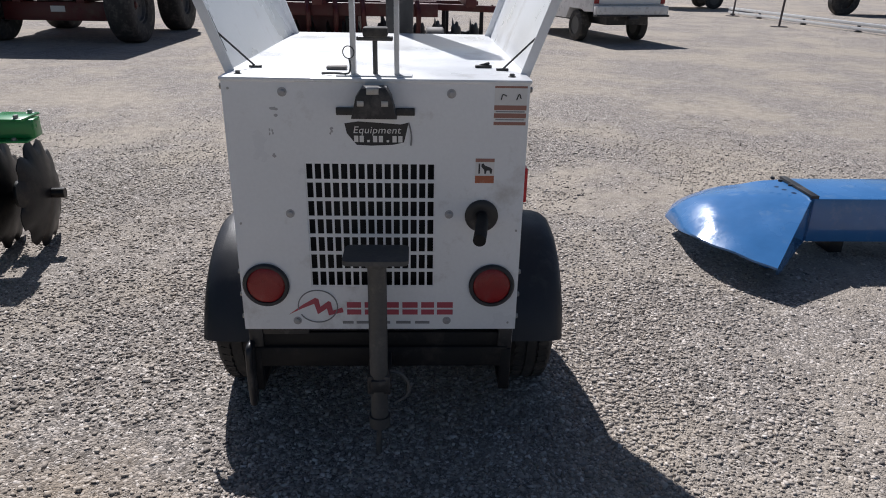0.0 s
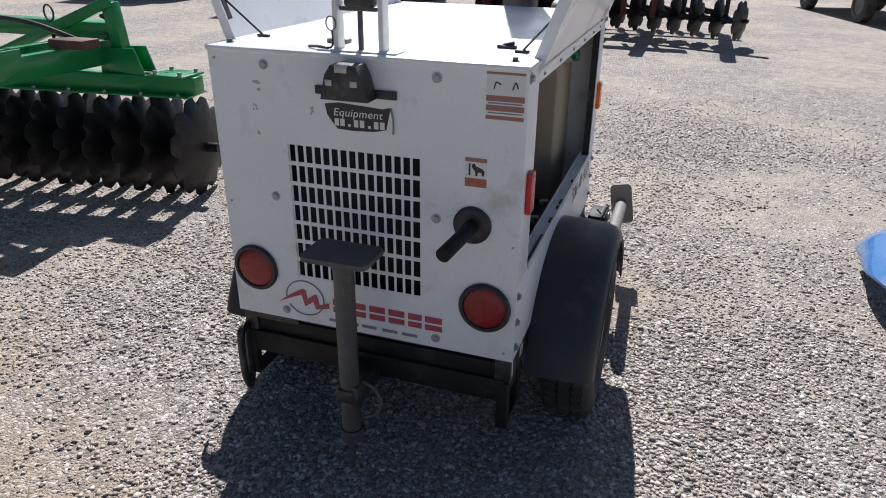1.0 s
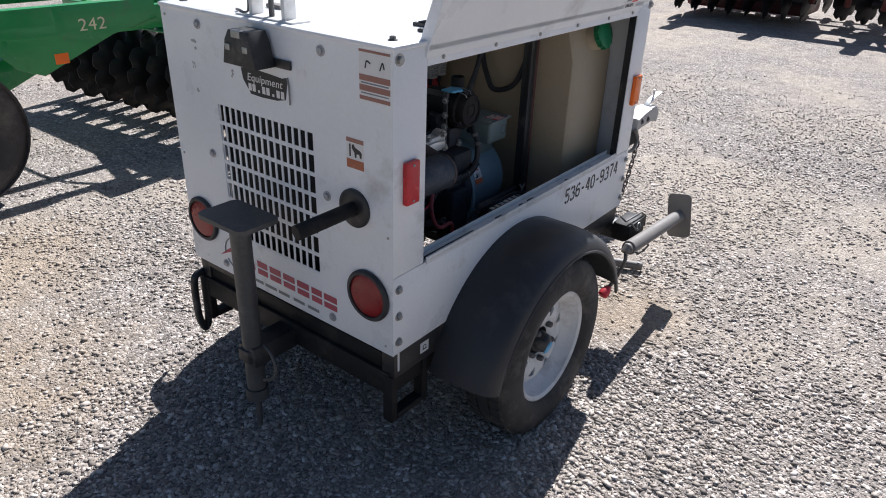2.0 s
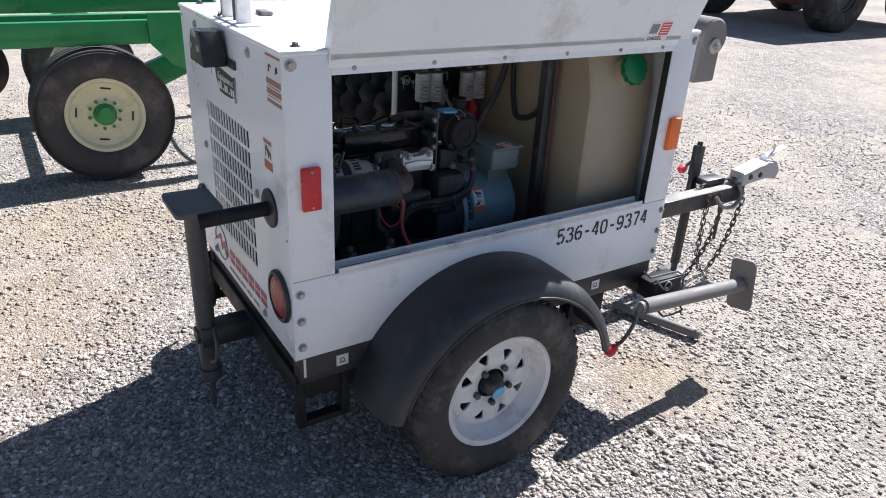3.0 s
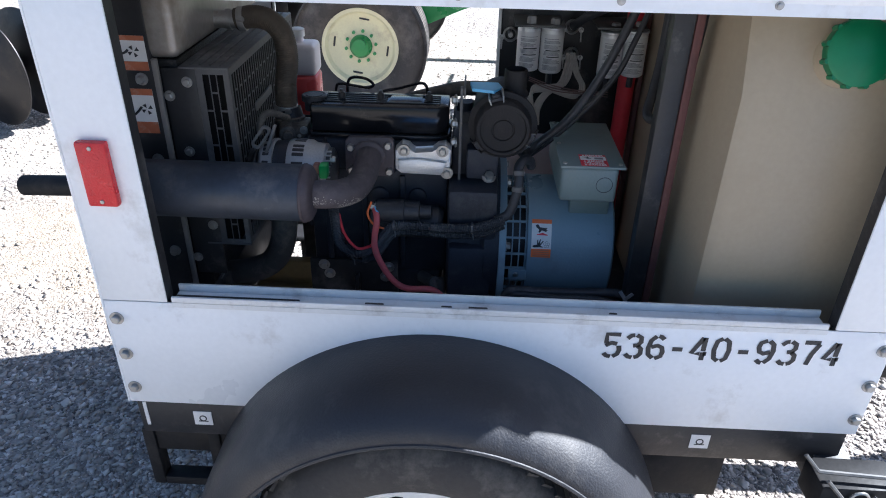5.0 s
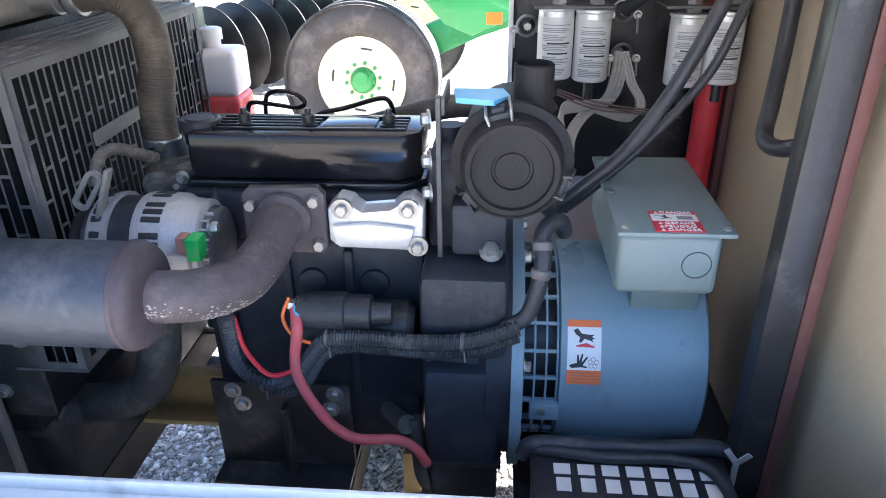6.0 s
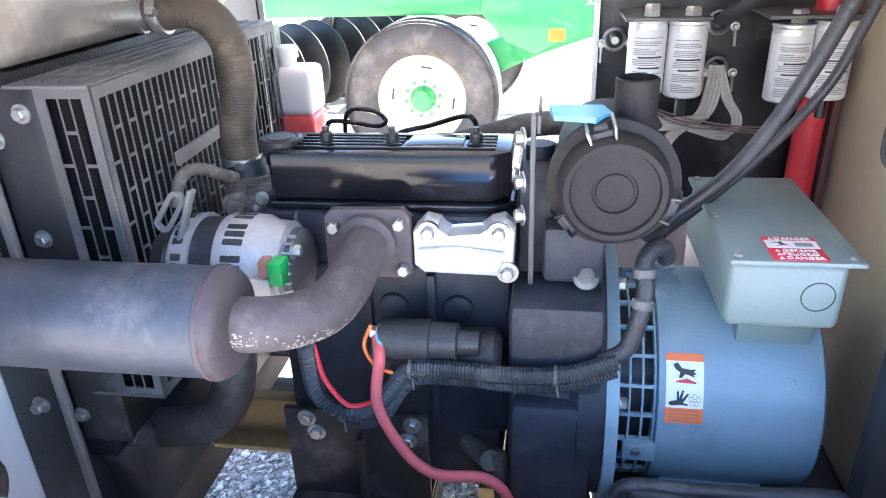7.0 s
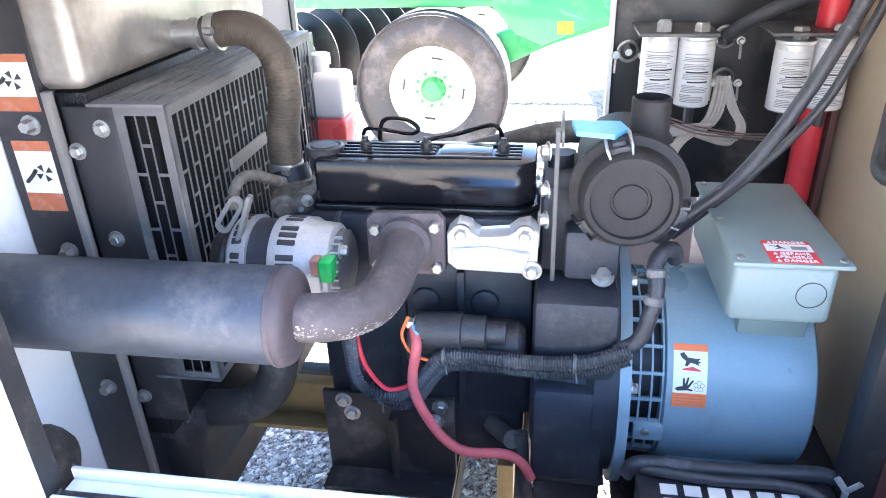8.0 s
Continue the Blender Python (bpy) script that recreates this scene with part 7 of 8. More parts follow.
for off in (-0.009, -0.003, 0.003, 0.009):
    bm = B()
    tube(bm, [(-0.41, 3.004 + off, 1.035), (-0.39, 2.998 + off, 1.00), (-0.38, 2.985 + off, 0.965), (-0.38, 2.945 + off * 0.8, 0.935), (-0.37, 2.925 + off * 0.8, 0.90), (-0.36, 2.925 + off * 0.7, 0.86)], 0.0037, 6)
    part("white_wire", bm, M["wire_white"], panel)
    bm = B()
    tube(bm, [(-0.375, 2.985 + off, 0.962 + 0.2 * off), (-0.37, 2.945, 0.955 + 0.7 * off), (-0.37, 2.91, 0.948 + 0.8 * off), (-0.36, 2.905 + off, 0.905)], 0.0035, 6)
    part("white_wire", bm, M["wire_white"], panel)
for off in (-0.005, 0.0, 0.005):
    bm = B()
    tube(bm, [(-0.405, 3.008 + off, 1.03), (-0.385, 3.020 + off, 0.99), (-0.378, 3.036 + off, 0.962), (-0.372, 3.030 + off, 0.940 + off), (-0.37, 3.005, 0.938 + off), (-0.372, 2.965, 0.950 + off)], 0.0034, 6)
    part("white_wire", bm, M["wire_white"], panel)
bm = B()
for k in range(3):
    tube(bm, [(-0.372, 2.89, 0.985 - 0.004 * k), (-0.36, 2.96, 0.965 - 0.006 * k), (-0.355, 3.03, 0.955 - 0.004 * k), (-0.36, 3.10, 0.952 - 0.006 * k)], 0.0014, 6)
part("wire", bm, M["rust_wire"], panel)
bm = B()
tube(bm, [(-0.41, 3.000, 1.10), (-0.38, 3.03, 1.13), (-0.34, 3.08, 1.165), (-0.28, 3.13, 1.19), (-0.22, 3.16, 1.20)], 0.011, 10)
part("power_lead", bm, M["loom"], panel)
bm = B()
tube(bm, [(-0.40, 3.150, 1.26), (-0.40, 3.150, 1.05), (-0.40, 3.150, 0.80), (-0.395, 3.150, 0.48)], 0.0215, 14)
part("red_conduit", bm, M["red"], panel, "bright red conduit")

cables = thing("output_cables", (-0.1, 3.05, 0.9), "pair of thick black output cables running down to the generator", "cable")
for pts, r in (([(-0.09, 3.095, 1.270), (-0.10, 3.080, 1.20), (-0.10, 3.050, 1.120), (-0.10, 3.034, 1.082), (-0.10, 3.006, 1.026), (-0.10, 2.964, 0.963), (-0.10, 2.910, 0.912), (-0.07, 2.880, 0.897), (-0.03, 2.862, 0.922)], 0.0092),
               ([(-0.12, 3.130, 1.270), (-0.13, 3.112, 1.19), (-0.13, 3.090, 1.122), (-0.13, 3.070, 1.068), (-0.13, 3.034, 1.014), (-0.13, 2.988, 0.958), (-0.12, 2.930, 0.905), (-0.09, 2.895, 0.890)], 0.0062)):
    bm = B()
    tube(bm, pts, r, 12)
    part("cable", bm, M["plastic"], cables)

# fuel tank
fuel = thing("fuel_tank", (-0.15, 3.34, 0.478), "translucent tan plastic fuel tank with a green filler cap", "tank")
bm = B()
prism(bm, [(-0.588, 3.192), (0.060, 3.192), (0.130, 3.198), (0.200, 3.211), (0.212, 3.226), (0.212, 3.49), (-0.588, 3.49)], "z", 0.4785, 1.262, 0.010)
bmesh.ops.bisect_plane(bm, geom=bm.verts[:] + bm.edges[:] + bm.faces[:], plane_co=(0, 0, 1.125), plane_no=(0, 0, 1))
for v in bm.verts:
    # the outer face leans back above the shoulder
    if v.co.z > 1.13 and v.co.x > 0.05:
        v.co.x -= 0.3 * (v.co.z - 1.125)
body = part("tank_body", bm, M["tank"], fuel)
bm = B()
spin(bm, (0.185, 3.362, 1.190), (0.95, 0, 0.30), [(0, 0.048), (0.03, 0.048), (0.04, 0.044), (0.045, 0.042)], 32)
part("filler_neck", bm, M["tank"], fuel)
bm = B()
spin(bm, (0.222, 3.362, 1.208), (0.95, 0, 0.30), [(0, 0.050), (0.004, 0.053), (0.022, 0.053), (0.026, 0.048), (0.027, 0.01)], 36)
cap = part("filler_cap", bm, M["cap_green"], fuel, "green plastic filler cap")
for k in range(12):
    bm = B()
    a = k * math.pi / 6
    d, u, v = basis((0.95, 0, 0.30))
    p = Vector((0.222, 3.362, 1.208)) + u * (0.053 * math.cos(a)) + v * (0.053 * math.sin(a))
    cyl(bm, p + d * 0.004, p + d * 0.022, 0.005, seg=6)
    part("grip_rib", bm, M["cap_green"], cap)
bm = B()
tube(bm, [(-0.18, 3.17, 1.24), (-0.165, 3.165, 1.10), (-0.13, 3.150, 1.03), (-0.09, 3.135, 0.990), (-0.04, 3.145, 0.995), (0.0, 3.160, 1.03), (0.03, 3.168, 1.12), (0.04, 3.172, 1.24)], 0.0105, 12)
part("vent_hose", bm, M["plastic"], fuel)
bm = B()
box(bm, (0.052, 3.108, 0.4785), (0.086, 3.146, 1.325), 0.002)
part("hold_down_post", bm, M["black"], trailer)
bm = B()
box(bm, (0.046, 3.1475, 0.4785), (0.084, 3.164, 1.325), 0.003)
part("bay_upright", bm, M["rust_red"], trailer, "rust-red primed steel upright")
bm = B()
box(bm, (-0.56, 3.176, 0.4785), (-0.39, 3.188, 1.325), 0.002)
part("bay_divider", bm, M["rust_red"], trailer)

# coolant bottle on the far side
bottle = thing("coolant_bottle", (-0.43, 2.32, 0.80), "translucent white coolant bottle half full of pink-red coolant", "bottle")
bm = B()
box(bm, (-0.475, 2.284, 0.956), (-0.395, 2.354, 1.036), 0.012, 3)
spin(bm, (-0.445, 2.300, 1.032), (0, 0, 1), [(0, 0.016), (0.016, 0.016)], 18)
part("bottle_top", bm, M["bottle"], bottle)
bm = B()
box(bm, (-0.475, 2.284, 0.850), (-0.395, 2.354, 0.958), 0.010, 3)
part("coolant", bm, M["coolant"], bottle)
bm = B()
spin(bm, (-0.445, 2.300, 1.048), (0, 0, 1), [(0, 0.020), (0.018, 0.020), (0.020, 0.016)], 20)
part("cap", bm, M["label"], bottle)
bm = B()
box(bm, (-0.48, 2.274, 0.60), (-0.40, 2.2795, 1.10), 0.002)
box(bm, (-0.48, 2.2795, 0.845), (-0.40, 2.36, 0.850), 0.001)
part("bracket", bm, M["black"], bottle)

# battery
battery = thing("battery", (0.13, 3.02, 0.478), "black lead-acid battery with white lettering shapes", "battery")
bm = B()
box(bm, (0.062, 2.860, 0.4785), (0.232, 3.100, 0.600), 0.006)
part("case", bm, M["plastic"], battery)
bm = B()
box(bm, (0.059, 2.857, 0.600), (0.235, 3.103, 0.618), 0.004)
part("lid", bm, M["plastic"], battery)
for k in range(7):
    y = 2.885 + 0.030 * k
    bm = B()
    box(bm, (0.094, y, 0.6182), (0.112, y + 0.021, 0.6188))
    part("lettering_block", bm, M["label"], battery)
    bm = B()
    box(bm, (0.118, y + 0.002, 0.6182), (0.140, y + 0.020, 0.6188))
    part("lettering_block", bm, M["label"], battery)
for y in (2.885, 3.075):
    bm = B()
    spin(bm, (0.200, y, 0.618), (0, 0, 1), [(0, 0.010), (0.016, 0.009)], 14)
    bar(bm, (0.190, y, 0.632), (0.225, y + 0.012, 0.632), 0.02, 0.010, bev=0.002)
    part("terminal", bm, M["alu"], battery)
bm = B()
tube(bm, [(0.068, 2.846, 0.605), (0.070, 2.862, 0.628), (0.071, 2.93, 0.629), (0.069, 3.02, 0.629), (0.066, 3.095, 0.629), (0.063, 3.118, 0.600), (0.063, 3.120, 0.49)], 0.0105, 12)
part("cable", bm, M["loom"], battery)
bm = B()
tube(bm, [(0.052, 2.850, 0.60), (0.080, 2.875, 0.627), (0.088, 2.95, 0.626), (0.086, 3.03, 0.626), (0.10, 3.075, 0.626), (0.150, 3.09, 0.627), (0.195, 3.078, 0.634)], 0.0075, 10)
part("cable", bm, M["loom"], battery)

bm = B()
cyl(bm, (0.096, 3.108, 0.479), (0.096, 3.108, 0.634), 0.004, seg=8)
for s in (-1, 1):
    bar(bm, (0.096, 3.108, 0.634), (0.096 + 0.004 * s, 3.108 + 0.013 * s, 0.652), 0.008, 0.003, up=(1, 0, 0), bev=0.001)
part("wing_nut", bm, M["alu_dull"], battery, "dull steel wing nut on the hold-down rod")

# yellow-brown braces under the engine
bm = B()
box(bm, (-0.178, 2.2165, 0.4705), (-0.150, 2.384, 0.545), 0.004)
box(bm, (-0.150, 2.2165, 0.4705), (-0.110, 2.384, 0.480), 0.002)
part("engine_bearer", bm, M["yellow"], trailer)
bm = B()
box(bm, (-0.245, 2.325, 0.4705), (-0.235, 2.46, 0.70), 0.002)
part("far_mount_plate", bm, M["black"], trailer)
bm = B()
box(bm, (-0.16, 2.655, 0.10), (-0.125, 2.685, 0.415), 0.003)
part("drop_leg", bm, M["yellow"], trailer)


# ---- yard machinery ----
def shared_part(name, me, material, parent, m, label=""):
    """One of many alike parts on one mesh, placed in the world by m under a thing."""
    ob = new(name, me)
    ob.parent = parent
    ob.matrix_basis = Matrix.Translation(-ORIGIN[parent.name]) @ m
    if label:
        ob["label"] = label
    return ob


def farm_wheel(parent, c, R, W, RR, tyre_mat, rim_mat, hub_mat, axis=(1, 0, 0), ribs=True, label="wide ribbed implement tyre"):
    h = W / 2
    d = Vector(axis).normalized()
    bm = B()
    prof = [(-h * 0.62, RR), (-h * 0.86, RR + 0.03), (-h, (R + RR) / 2), (-h * 0.96, R - 0.06), (-h * 0.84, R - 0.018)]
    if ribs:
        for k in range(5):
            x = -h * 0.78 + k * h * 0.39
            prof += [(x - h * 0.13, R - 0.003), (x + h * 0.13, R - 0.003), (x + h * 0.15, R - 0.016), (x + h * 0.24, R - 0.016)]
    else:
        prof += [(-h * 0.6, R), (h * 0.6, R)]
    prof += [(h * 0.84, R - 0.018), (h * 0.96, R - 0.06), (h, (R + RR) / 2), (h * 0.86, RR + 0.03), (h * 0.62, RR), (0, RR - 0.01)]
    torus_spin(bm, c, d, prof, 64)
    wheel = part("tyre", bm, tyre_mat, parent, label, angle=50)
    c = Vector(c)
    bm = B()
    torus_spin(bm, c, d, [(h * 0.62, RR + 0.008), (h * 0.68, RR + 0.006), (h * 0.66, RR - 0.014), (h * 0.45, RR - 0.030), (h * 0.30, RR * 0.62), (h * 0.36, RR * 0.45), (h * 0.36, 0.03), (h * 0.30, 0.03), (h * 0.24, RR * 0.60), (-h * 0.5, RR - 0.03), (-h * 0.62, RR)], 56)
    rim = part("rim", bm, rim_mat, parent, "dished steel wheel rim")
    bm = B()
    spin(bm, c + d * (h * 0.34), d, [(0, 0.070), (0.03, 0.066), (0.05, 0.050), (0.055, 0.01)], 24)
    part("hub", bm, hub_mat, rim)
    _, u, v = basis(d)
    for k in range(10):
        a = 2 * math.pi * k / 10
        bm = B()
        spin(bm, c + d * (h * 0.355) + u * (0.092 * math.cos(a)) + v * (0.092 * math.sin(a)), d, [(0, 0.011), (0.014, 0.010)], 6)
        part("lug_nut", bm, hub_mat, rim)
    for k in range(4):
        a = 2 * math.pi * (k + 0.4) / 4
        p = c + d * (h * 0.345) + u * (RR * 0.72 * math.cos(a)) + v * (RR * 0.72 * math.sin(a))
        bm = B()
        t = -u * math.sin(a) + v * math.cos(a)
        tube(bm, [p - t * 0.03 + d * 0.002, p + d * 0.004, p + t * 0.03 + d * 0.002], 0.006, 6)
        part("slot", bm, M["print"], rim)
    return wheel


def disc_mesh(name, R, dish, notches):
    """Dished harrow disc about the x axis, with a scalloped rim where notches is set."""
    bm = B()
    n = 60 if notches else 40
    rings = []
    for f in (0.12, 0.4, 0.7, 0.86, 1.0):
        row = []
        for k in range(n):
            a = 2 * math.pi * k / n
            r = R * f
            if notches and f > 0.8:
                w = max(0.0, math.cos(a * notches)) ** 1.6
                r *= 1 - 0.16 * w * (f - 0.7) / 0.3
            row.append((dish * (f * f), r * math.cos(a), r * math.sin(a)))
        rings.append(row)
    front = [[bm.verts.new(p) for p in row] for row in rings]
    back = [[bm.verts.new((p[0] - 0.006, p[1], p[2])) for p in row] for row in rings]
    for s in (front, back):
        for a, b in zip(s, s[1:]):
            bridge(bm, a, b)
    bridge(bm, front[-1], back[-1])
    bm.faces.new(front[0])
    bm.faces.new(back[0])
    return finish(name, bm, M["disc"], 30)


def gang(parent, p0, p1, z, n, me, beam_mat, beam_z, ext=0.10):
    """Row of disc blades on one shaft, hung from a beam by curved shanks."""
    p0, p1 = Vector((*p0, z)), Vector((*p1, z))
    d = (p1 - p0).normalized()
    q = Vector((1, 0, 0)).rotation_difference(d).to_matrix().to_4x4()
    for k in range(n):
        p = p0.lerp(p1, k / (n - 1))
        shared_part("disc_blade", me, None, parent, Matrix.Translation(p) @ q @ Matrix.Rotation(0.7 * k, 4, "X"))
    bm = B()
    cyl(bm, p0 - d * 0.08, p1 + d * 0.08, 0.032, seg=12)
    part("gang_shaft", bm, M["disc"], parent)
    step = (p1 - p0).length / (n - 1)
    for k in range(n - 1):
        bm = B()
        spin(bm, p0 + d * (step * (k + 0.12)), d, [(0, 0.085), (step * 0.2, 0.058), (step * 0.56, 0.058), (step * 0.76, 0.085)], 14)
        part("spool", bm, M["disc"], parent)
    up = Vector((0, 0, 1))
    side = d.cross(up)
    bm = B()
    b0, b1 = p0 + up * (beam_z - z) - d * ext, p1 + up * (beam_z - z) + d * 0.10
    bar(bm, b0, b1, 0.11, 0.11, bev=0.006)
    beam = part("gang_beam", bm, beam_mat, parent)
    for k in range(3):
        p = p0.lerp(p1, (k + 0.4) / 3)
        bm = B()
        bar(bm, p + up * 0.02, p + up * (beam_z - z - 0.05), 0.07, 0.025, up=side, bev=0.004)
        part("hanger", bm, M["disc"], parent)
    for k in range(6):
        p = b0.lerp(b1, (k + 0.5) / 6) + up * 0.056
        bm = B()
        hexbolt(bm, p, (0, 0, 1), 0.016, 0.016)
        part("bolt", bm, beam_mat, beam)
    return beam


# green disc harrow
harrow = thing("disc_harrow", (-3.6, 2.4, 0), "bright green tandem disc harrow with dark discs and cream wheels", "farm implement")
notched, plain = disc_mesh("notched_disc", 0.330, 0.070, 11), disc_mesh("plain_disc", 0.312, 0.060, 0)
front_beam = gang(harrow, (-2.26, 4.13), (-4.74, 3.80), 0.318, 13, notched, M["green"], 0.728, ext=0.0)
bm = B()
box(bm, (-2.55, 4.00, 0.785), (-2.28, 4.22, 0.799), 0.003)
clamp_plate = part("clamp_plate", bm, M["green"], front_beam)
for x in (-2.51, -2.32):
    for y in (4.03, 4.19):
        bm = B()
        hexbolt(bm, (x, y, 0.799), (0, 0, 1), 0.015, 0.018)
        part("bolt", bm, M["steel"], clamp_plate)
bm = B()
bar(bm, (-2.285, 4.127, 0.666), (-4.7, 3.805, 0.666), 0.24, 0.012, bev=0.002)
flange_plate = part("beam_flange", bm, M["green"], front_beam)
for k in range(8):
    bm = B()
    hexbolt(bm, (-2.35 - 0.26 * k, 4.118 - 0.0347 * k - 0.098, 0.672), (0, 0, 1), 0.013, 0.014)
    part("bolt", bm, M["steel"], flange_plate)
gang(harrow, (-2.346, 0.036), (-5.20, 1.35), 0.330, 15, plain, M["green"], 0.90)
for x in (-2.914, -3.22, -4.45):
    bm = B()
    box(bm, (x - 0.029, 0.35 if x < -3 else 0.50, 0.832), (x + 0.029, 4.25, 0.975), 0.006)
    rail = part("frame_rail", bm, M["green"], harrow)
for y in (0.75, 4.15):
    bm = B()
    box(bm, (-4.55, y - 0.06, 0.976), (-2.88, y + 0.06, 1.085), 0.008)
    part("cross_beam", bm, M["green"], harrow)
bm = B()
prism(bm, [(2.40, 0.835), (2.52, 0.70), (2.66, 0.645), (3.10, 0.835), (3.40, 0.90), (3.40, 1.02), (2.40, 1.02)], "x", -2.880, -2.862, 0.004)
side_plate = part("side_plate", bm, M["green"], harrow)
bm = B()
prism(bm, [(2.02, 0.40), (2.14, 0.36), (2.70, 0.60), (3.02, 0.70), (3.02, 0.80), (2.62, 0.74), (2.04, 0.52)], "x", -3.20, -3.12, 0.006)
part("wheel_arm", bm, M["green"], harrow)
bm = B()
cyl(bm, (-4.75, 2.08, 0.43), (-2.83, 2.08, 0.43), 0.035, seg=16)
part("axle", bm, M["green"], harrow)
bm = B()
box(bm, (-2.8618, 2.73, 0.70), (-2.8610, 2.81, 0.76))
part("reflector", bm, M["amber"], side_plate, "yellow reflector")
words("side_number", "242", 0.10, Matrix.Translation((-2.8612, 2.90, 0.870)) @ SIDE, M["cream"], side_plate, 1.1, "faded cream number")
farm_wheel(harrow, (-2.945, 2.08, 0.410), 0.412, 0.29, 0.228, M["rubber_grey"], M["cream"], M["green"])
farm_wheel(harrow, (-4.55, 2.15, 0.410), 0.412, 0.29, 0.228, M["rubber_grey"], M["cream"], M["green"])
# front linkage
for y in (4.03, 4.14):
    bm = B()
    prism(bm, [(-2.94, 0.784), (-2.60, 0.784), (-2.66, 0.948), (-2.93, 0.938)], "y", y, y + 0.018, 0.003)
    part("gusset_plate", bm, M["green"], harrow)
bm = B()
bar(bm, (-2.79, 4.094, 0.80), (-2.835, 4.094, 1.215), 0.075, 0.09, up=(1, 0, 0), bev=0.006)
link_post = part("linkage_post", bm, M["green"], harrow)
for z in (1.02, 1.13):
    bm = B()
    hexbolt(bm, (-2.86 - 0.1 * (z - 1.0), 4.07, z), (-1, 0, 0), 0.014, 0.03)
    part("bolt", bm, M["jack_dark"], link_post)
bm = B()
bar(bm, (-2.80, 4.07, 1.225), (-3.74, 4.0, 0.865), 0.06, 0.065, bev=0.006)
part("brace_tube", bm, M["green"], harrow)
bm = B()
box(bm, (-2.98, 3.70, 0.976), (-2.72, 3.84, 1.03), 0.006)
part("bearing_pad", bm, M["rust_red"], harrow)
bm = B()
torus_spin(bm, (-3.31, 4.05, 1.135), (0.2, 1, 0), [(0.006 * math.cos(t), 0.05 + 0.006 * math.sin(t)) for t in np.linspace(0, 2 * np.pi, 9)[:-1]], 28)
cyl(bm, (-3.31, 4.05, 1.085), (-3.31, 4.05, 0.97), 0.011, seg=10)
part("ring_bolt", bm, M["black"], harrow)
bm = B()
tube(bm, [(-2.85, 3.85, 1.00), (-3.2, 3.75, 1.12), (-3.6, 3.7, 1.12), (-4.1, 3.6, 0.98)], 0.014, 10)
part("hydraulic_hose", bm, M["hose"], harrow)

# blue curved share on a box beam
plough = thing("grader_blade", (2.3, 4.0, 0), "bright blue steel ploughshare on a box beam lying on the gravel", "farm implement")
bm = B()
NU, NV = 18, 14
crest, joint, corner = Vector((2.41, 4.28, 0.40)), Vector((2.37, 3.87, 0.40)), Vector((1.965, 3.375, 0.155))
tip = [Vector((1.76, 4.50, 0.125)), Vector((1.695, 4.42, 0.10)), Vector((1.685, 4.18, 0.108))]
rows = []
for i in range(NU + 1):
    u = i / NU
    w = math.sin(math.pi * u ** 0.75)
    row = []
    for j in range(NV + 1):
        v = j / NV
        a = tip[0].lerp(tip[1], v / 0.4) if v < 0.4 else tip[1].lerp(tip[2], (v - 0.4) / 0.6)
        b = crest.lerp(joint, v / 0.4) if v < 0.4 else joint.lerp(corner, (v - 0.4) / 0.6)
        p = a.lerp(b, u) + Vector((-0.05, 0.04, 0.035)) * (w * (1 - v)) + Vector((-0.10, -0.12, 0.05)) * (w * v)
        p.z += 0.055 * math.sin(math.pi * v) * w
        p.z += 0.004 * math.sin(17 * u + 3 * v) * math.sin(13 * v + 2 * u) * min(1, 3 * w)
        row.append(p)
    rows.append(row)
up = [[bm.verts.new(p) for p in row] for row in rows]
dn = [[bm.verts.new(p - Vector((0, 0, 0.012))) for p in row] for row in rows]
for s in (up, dn):
    for a, b in zip(s, s[1:]):
        bridge(bm, a, b, closed=False)
ring_u = up[0] + [r[-1] for r in up[1:]] + up[-1][-2::-1] + [r[0] for r in up[-2:0:-1]]
ring_d = dn[0] + [r[-1] for r in dn[1:]] + dn[-1][-2::-1] + [r[0] for r in dn[-2:0:-1]]
bridge(bm, ring_u, ring_d)
share = part("share", bm, M["blue"], plough, "glossy blue curved share")
for x, y, z in ((2.28, 4.20, 0.424), (2.29, 4.12, 0.430), (2.31, 4.03, 0.428)):
    bm = B()
    spin(bm, (x, y, z), (0, 0, 1), [(0, 0.014), (0.012, 0.012)], 10)
    part("bolt", bm, M["print"], share)
bm = B()
box(bm, (2.38, 3.86, 0.120), (4.6, 4.30, 0.400), 0.012)
part("box_beam", bm, M["blue"], plough)
bm = B()
bar(bm, (2.395, 4.29, 0.408), (2.385, 3.86, 0.408), 0.045, 0.018, bev=0.003)
part("joint_strap", bm, M["black"], plough)
for x in (2.62, 4.4):
    bm = B()
    box(bm, (x, 3.98, 0.0), (x + 0.09, 4.24, 0.122), 0.006)
    part("bearer", bm, M["black"], plough)
bm = B()
a, b, c, d = (bm.verts.new(p) for p in ((1.970, 3.385, 0.148), (2.372, 3.870, 0.388), (2.380, 3.872, 0.122), (2.05, 3.50, 0.06)))
e = [bm.verts.new(v.co + Vector((-0.010, 0.008, 0))) for v in (a, b, c, d)]
bm.faces.new((a, b, c, d))
bm.faces.new(e[::-1])
bridge(bm, [a, b, c, d], e)
part("side_cheek", bm, M["blue"], plough)
bm = B()
bar(bm, (2.10, 3.75, 0.0), (2.14, 3.78, 0.30), 0.05, 0.05, bev=0.004)
part("stand_foot", bm, M["blue"], plough)

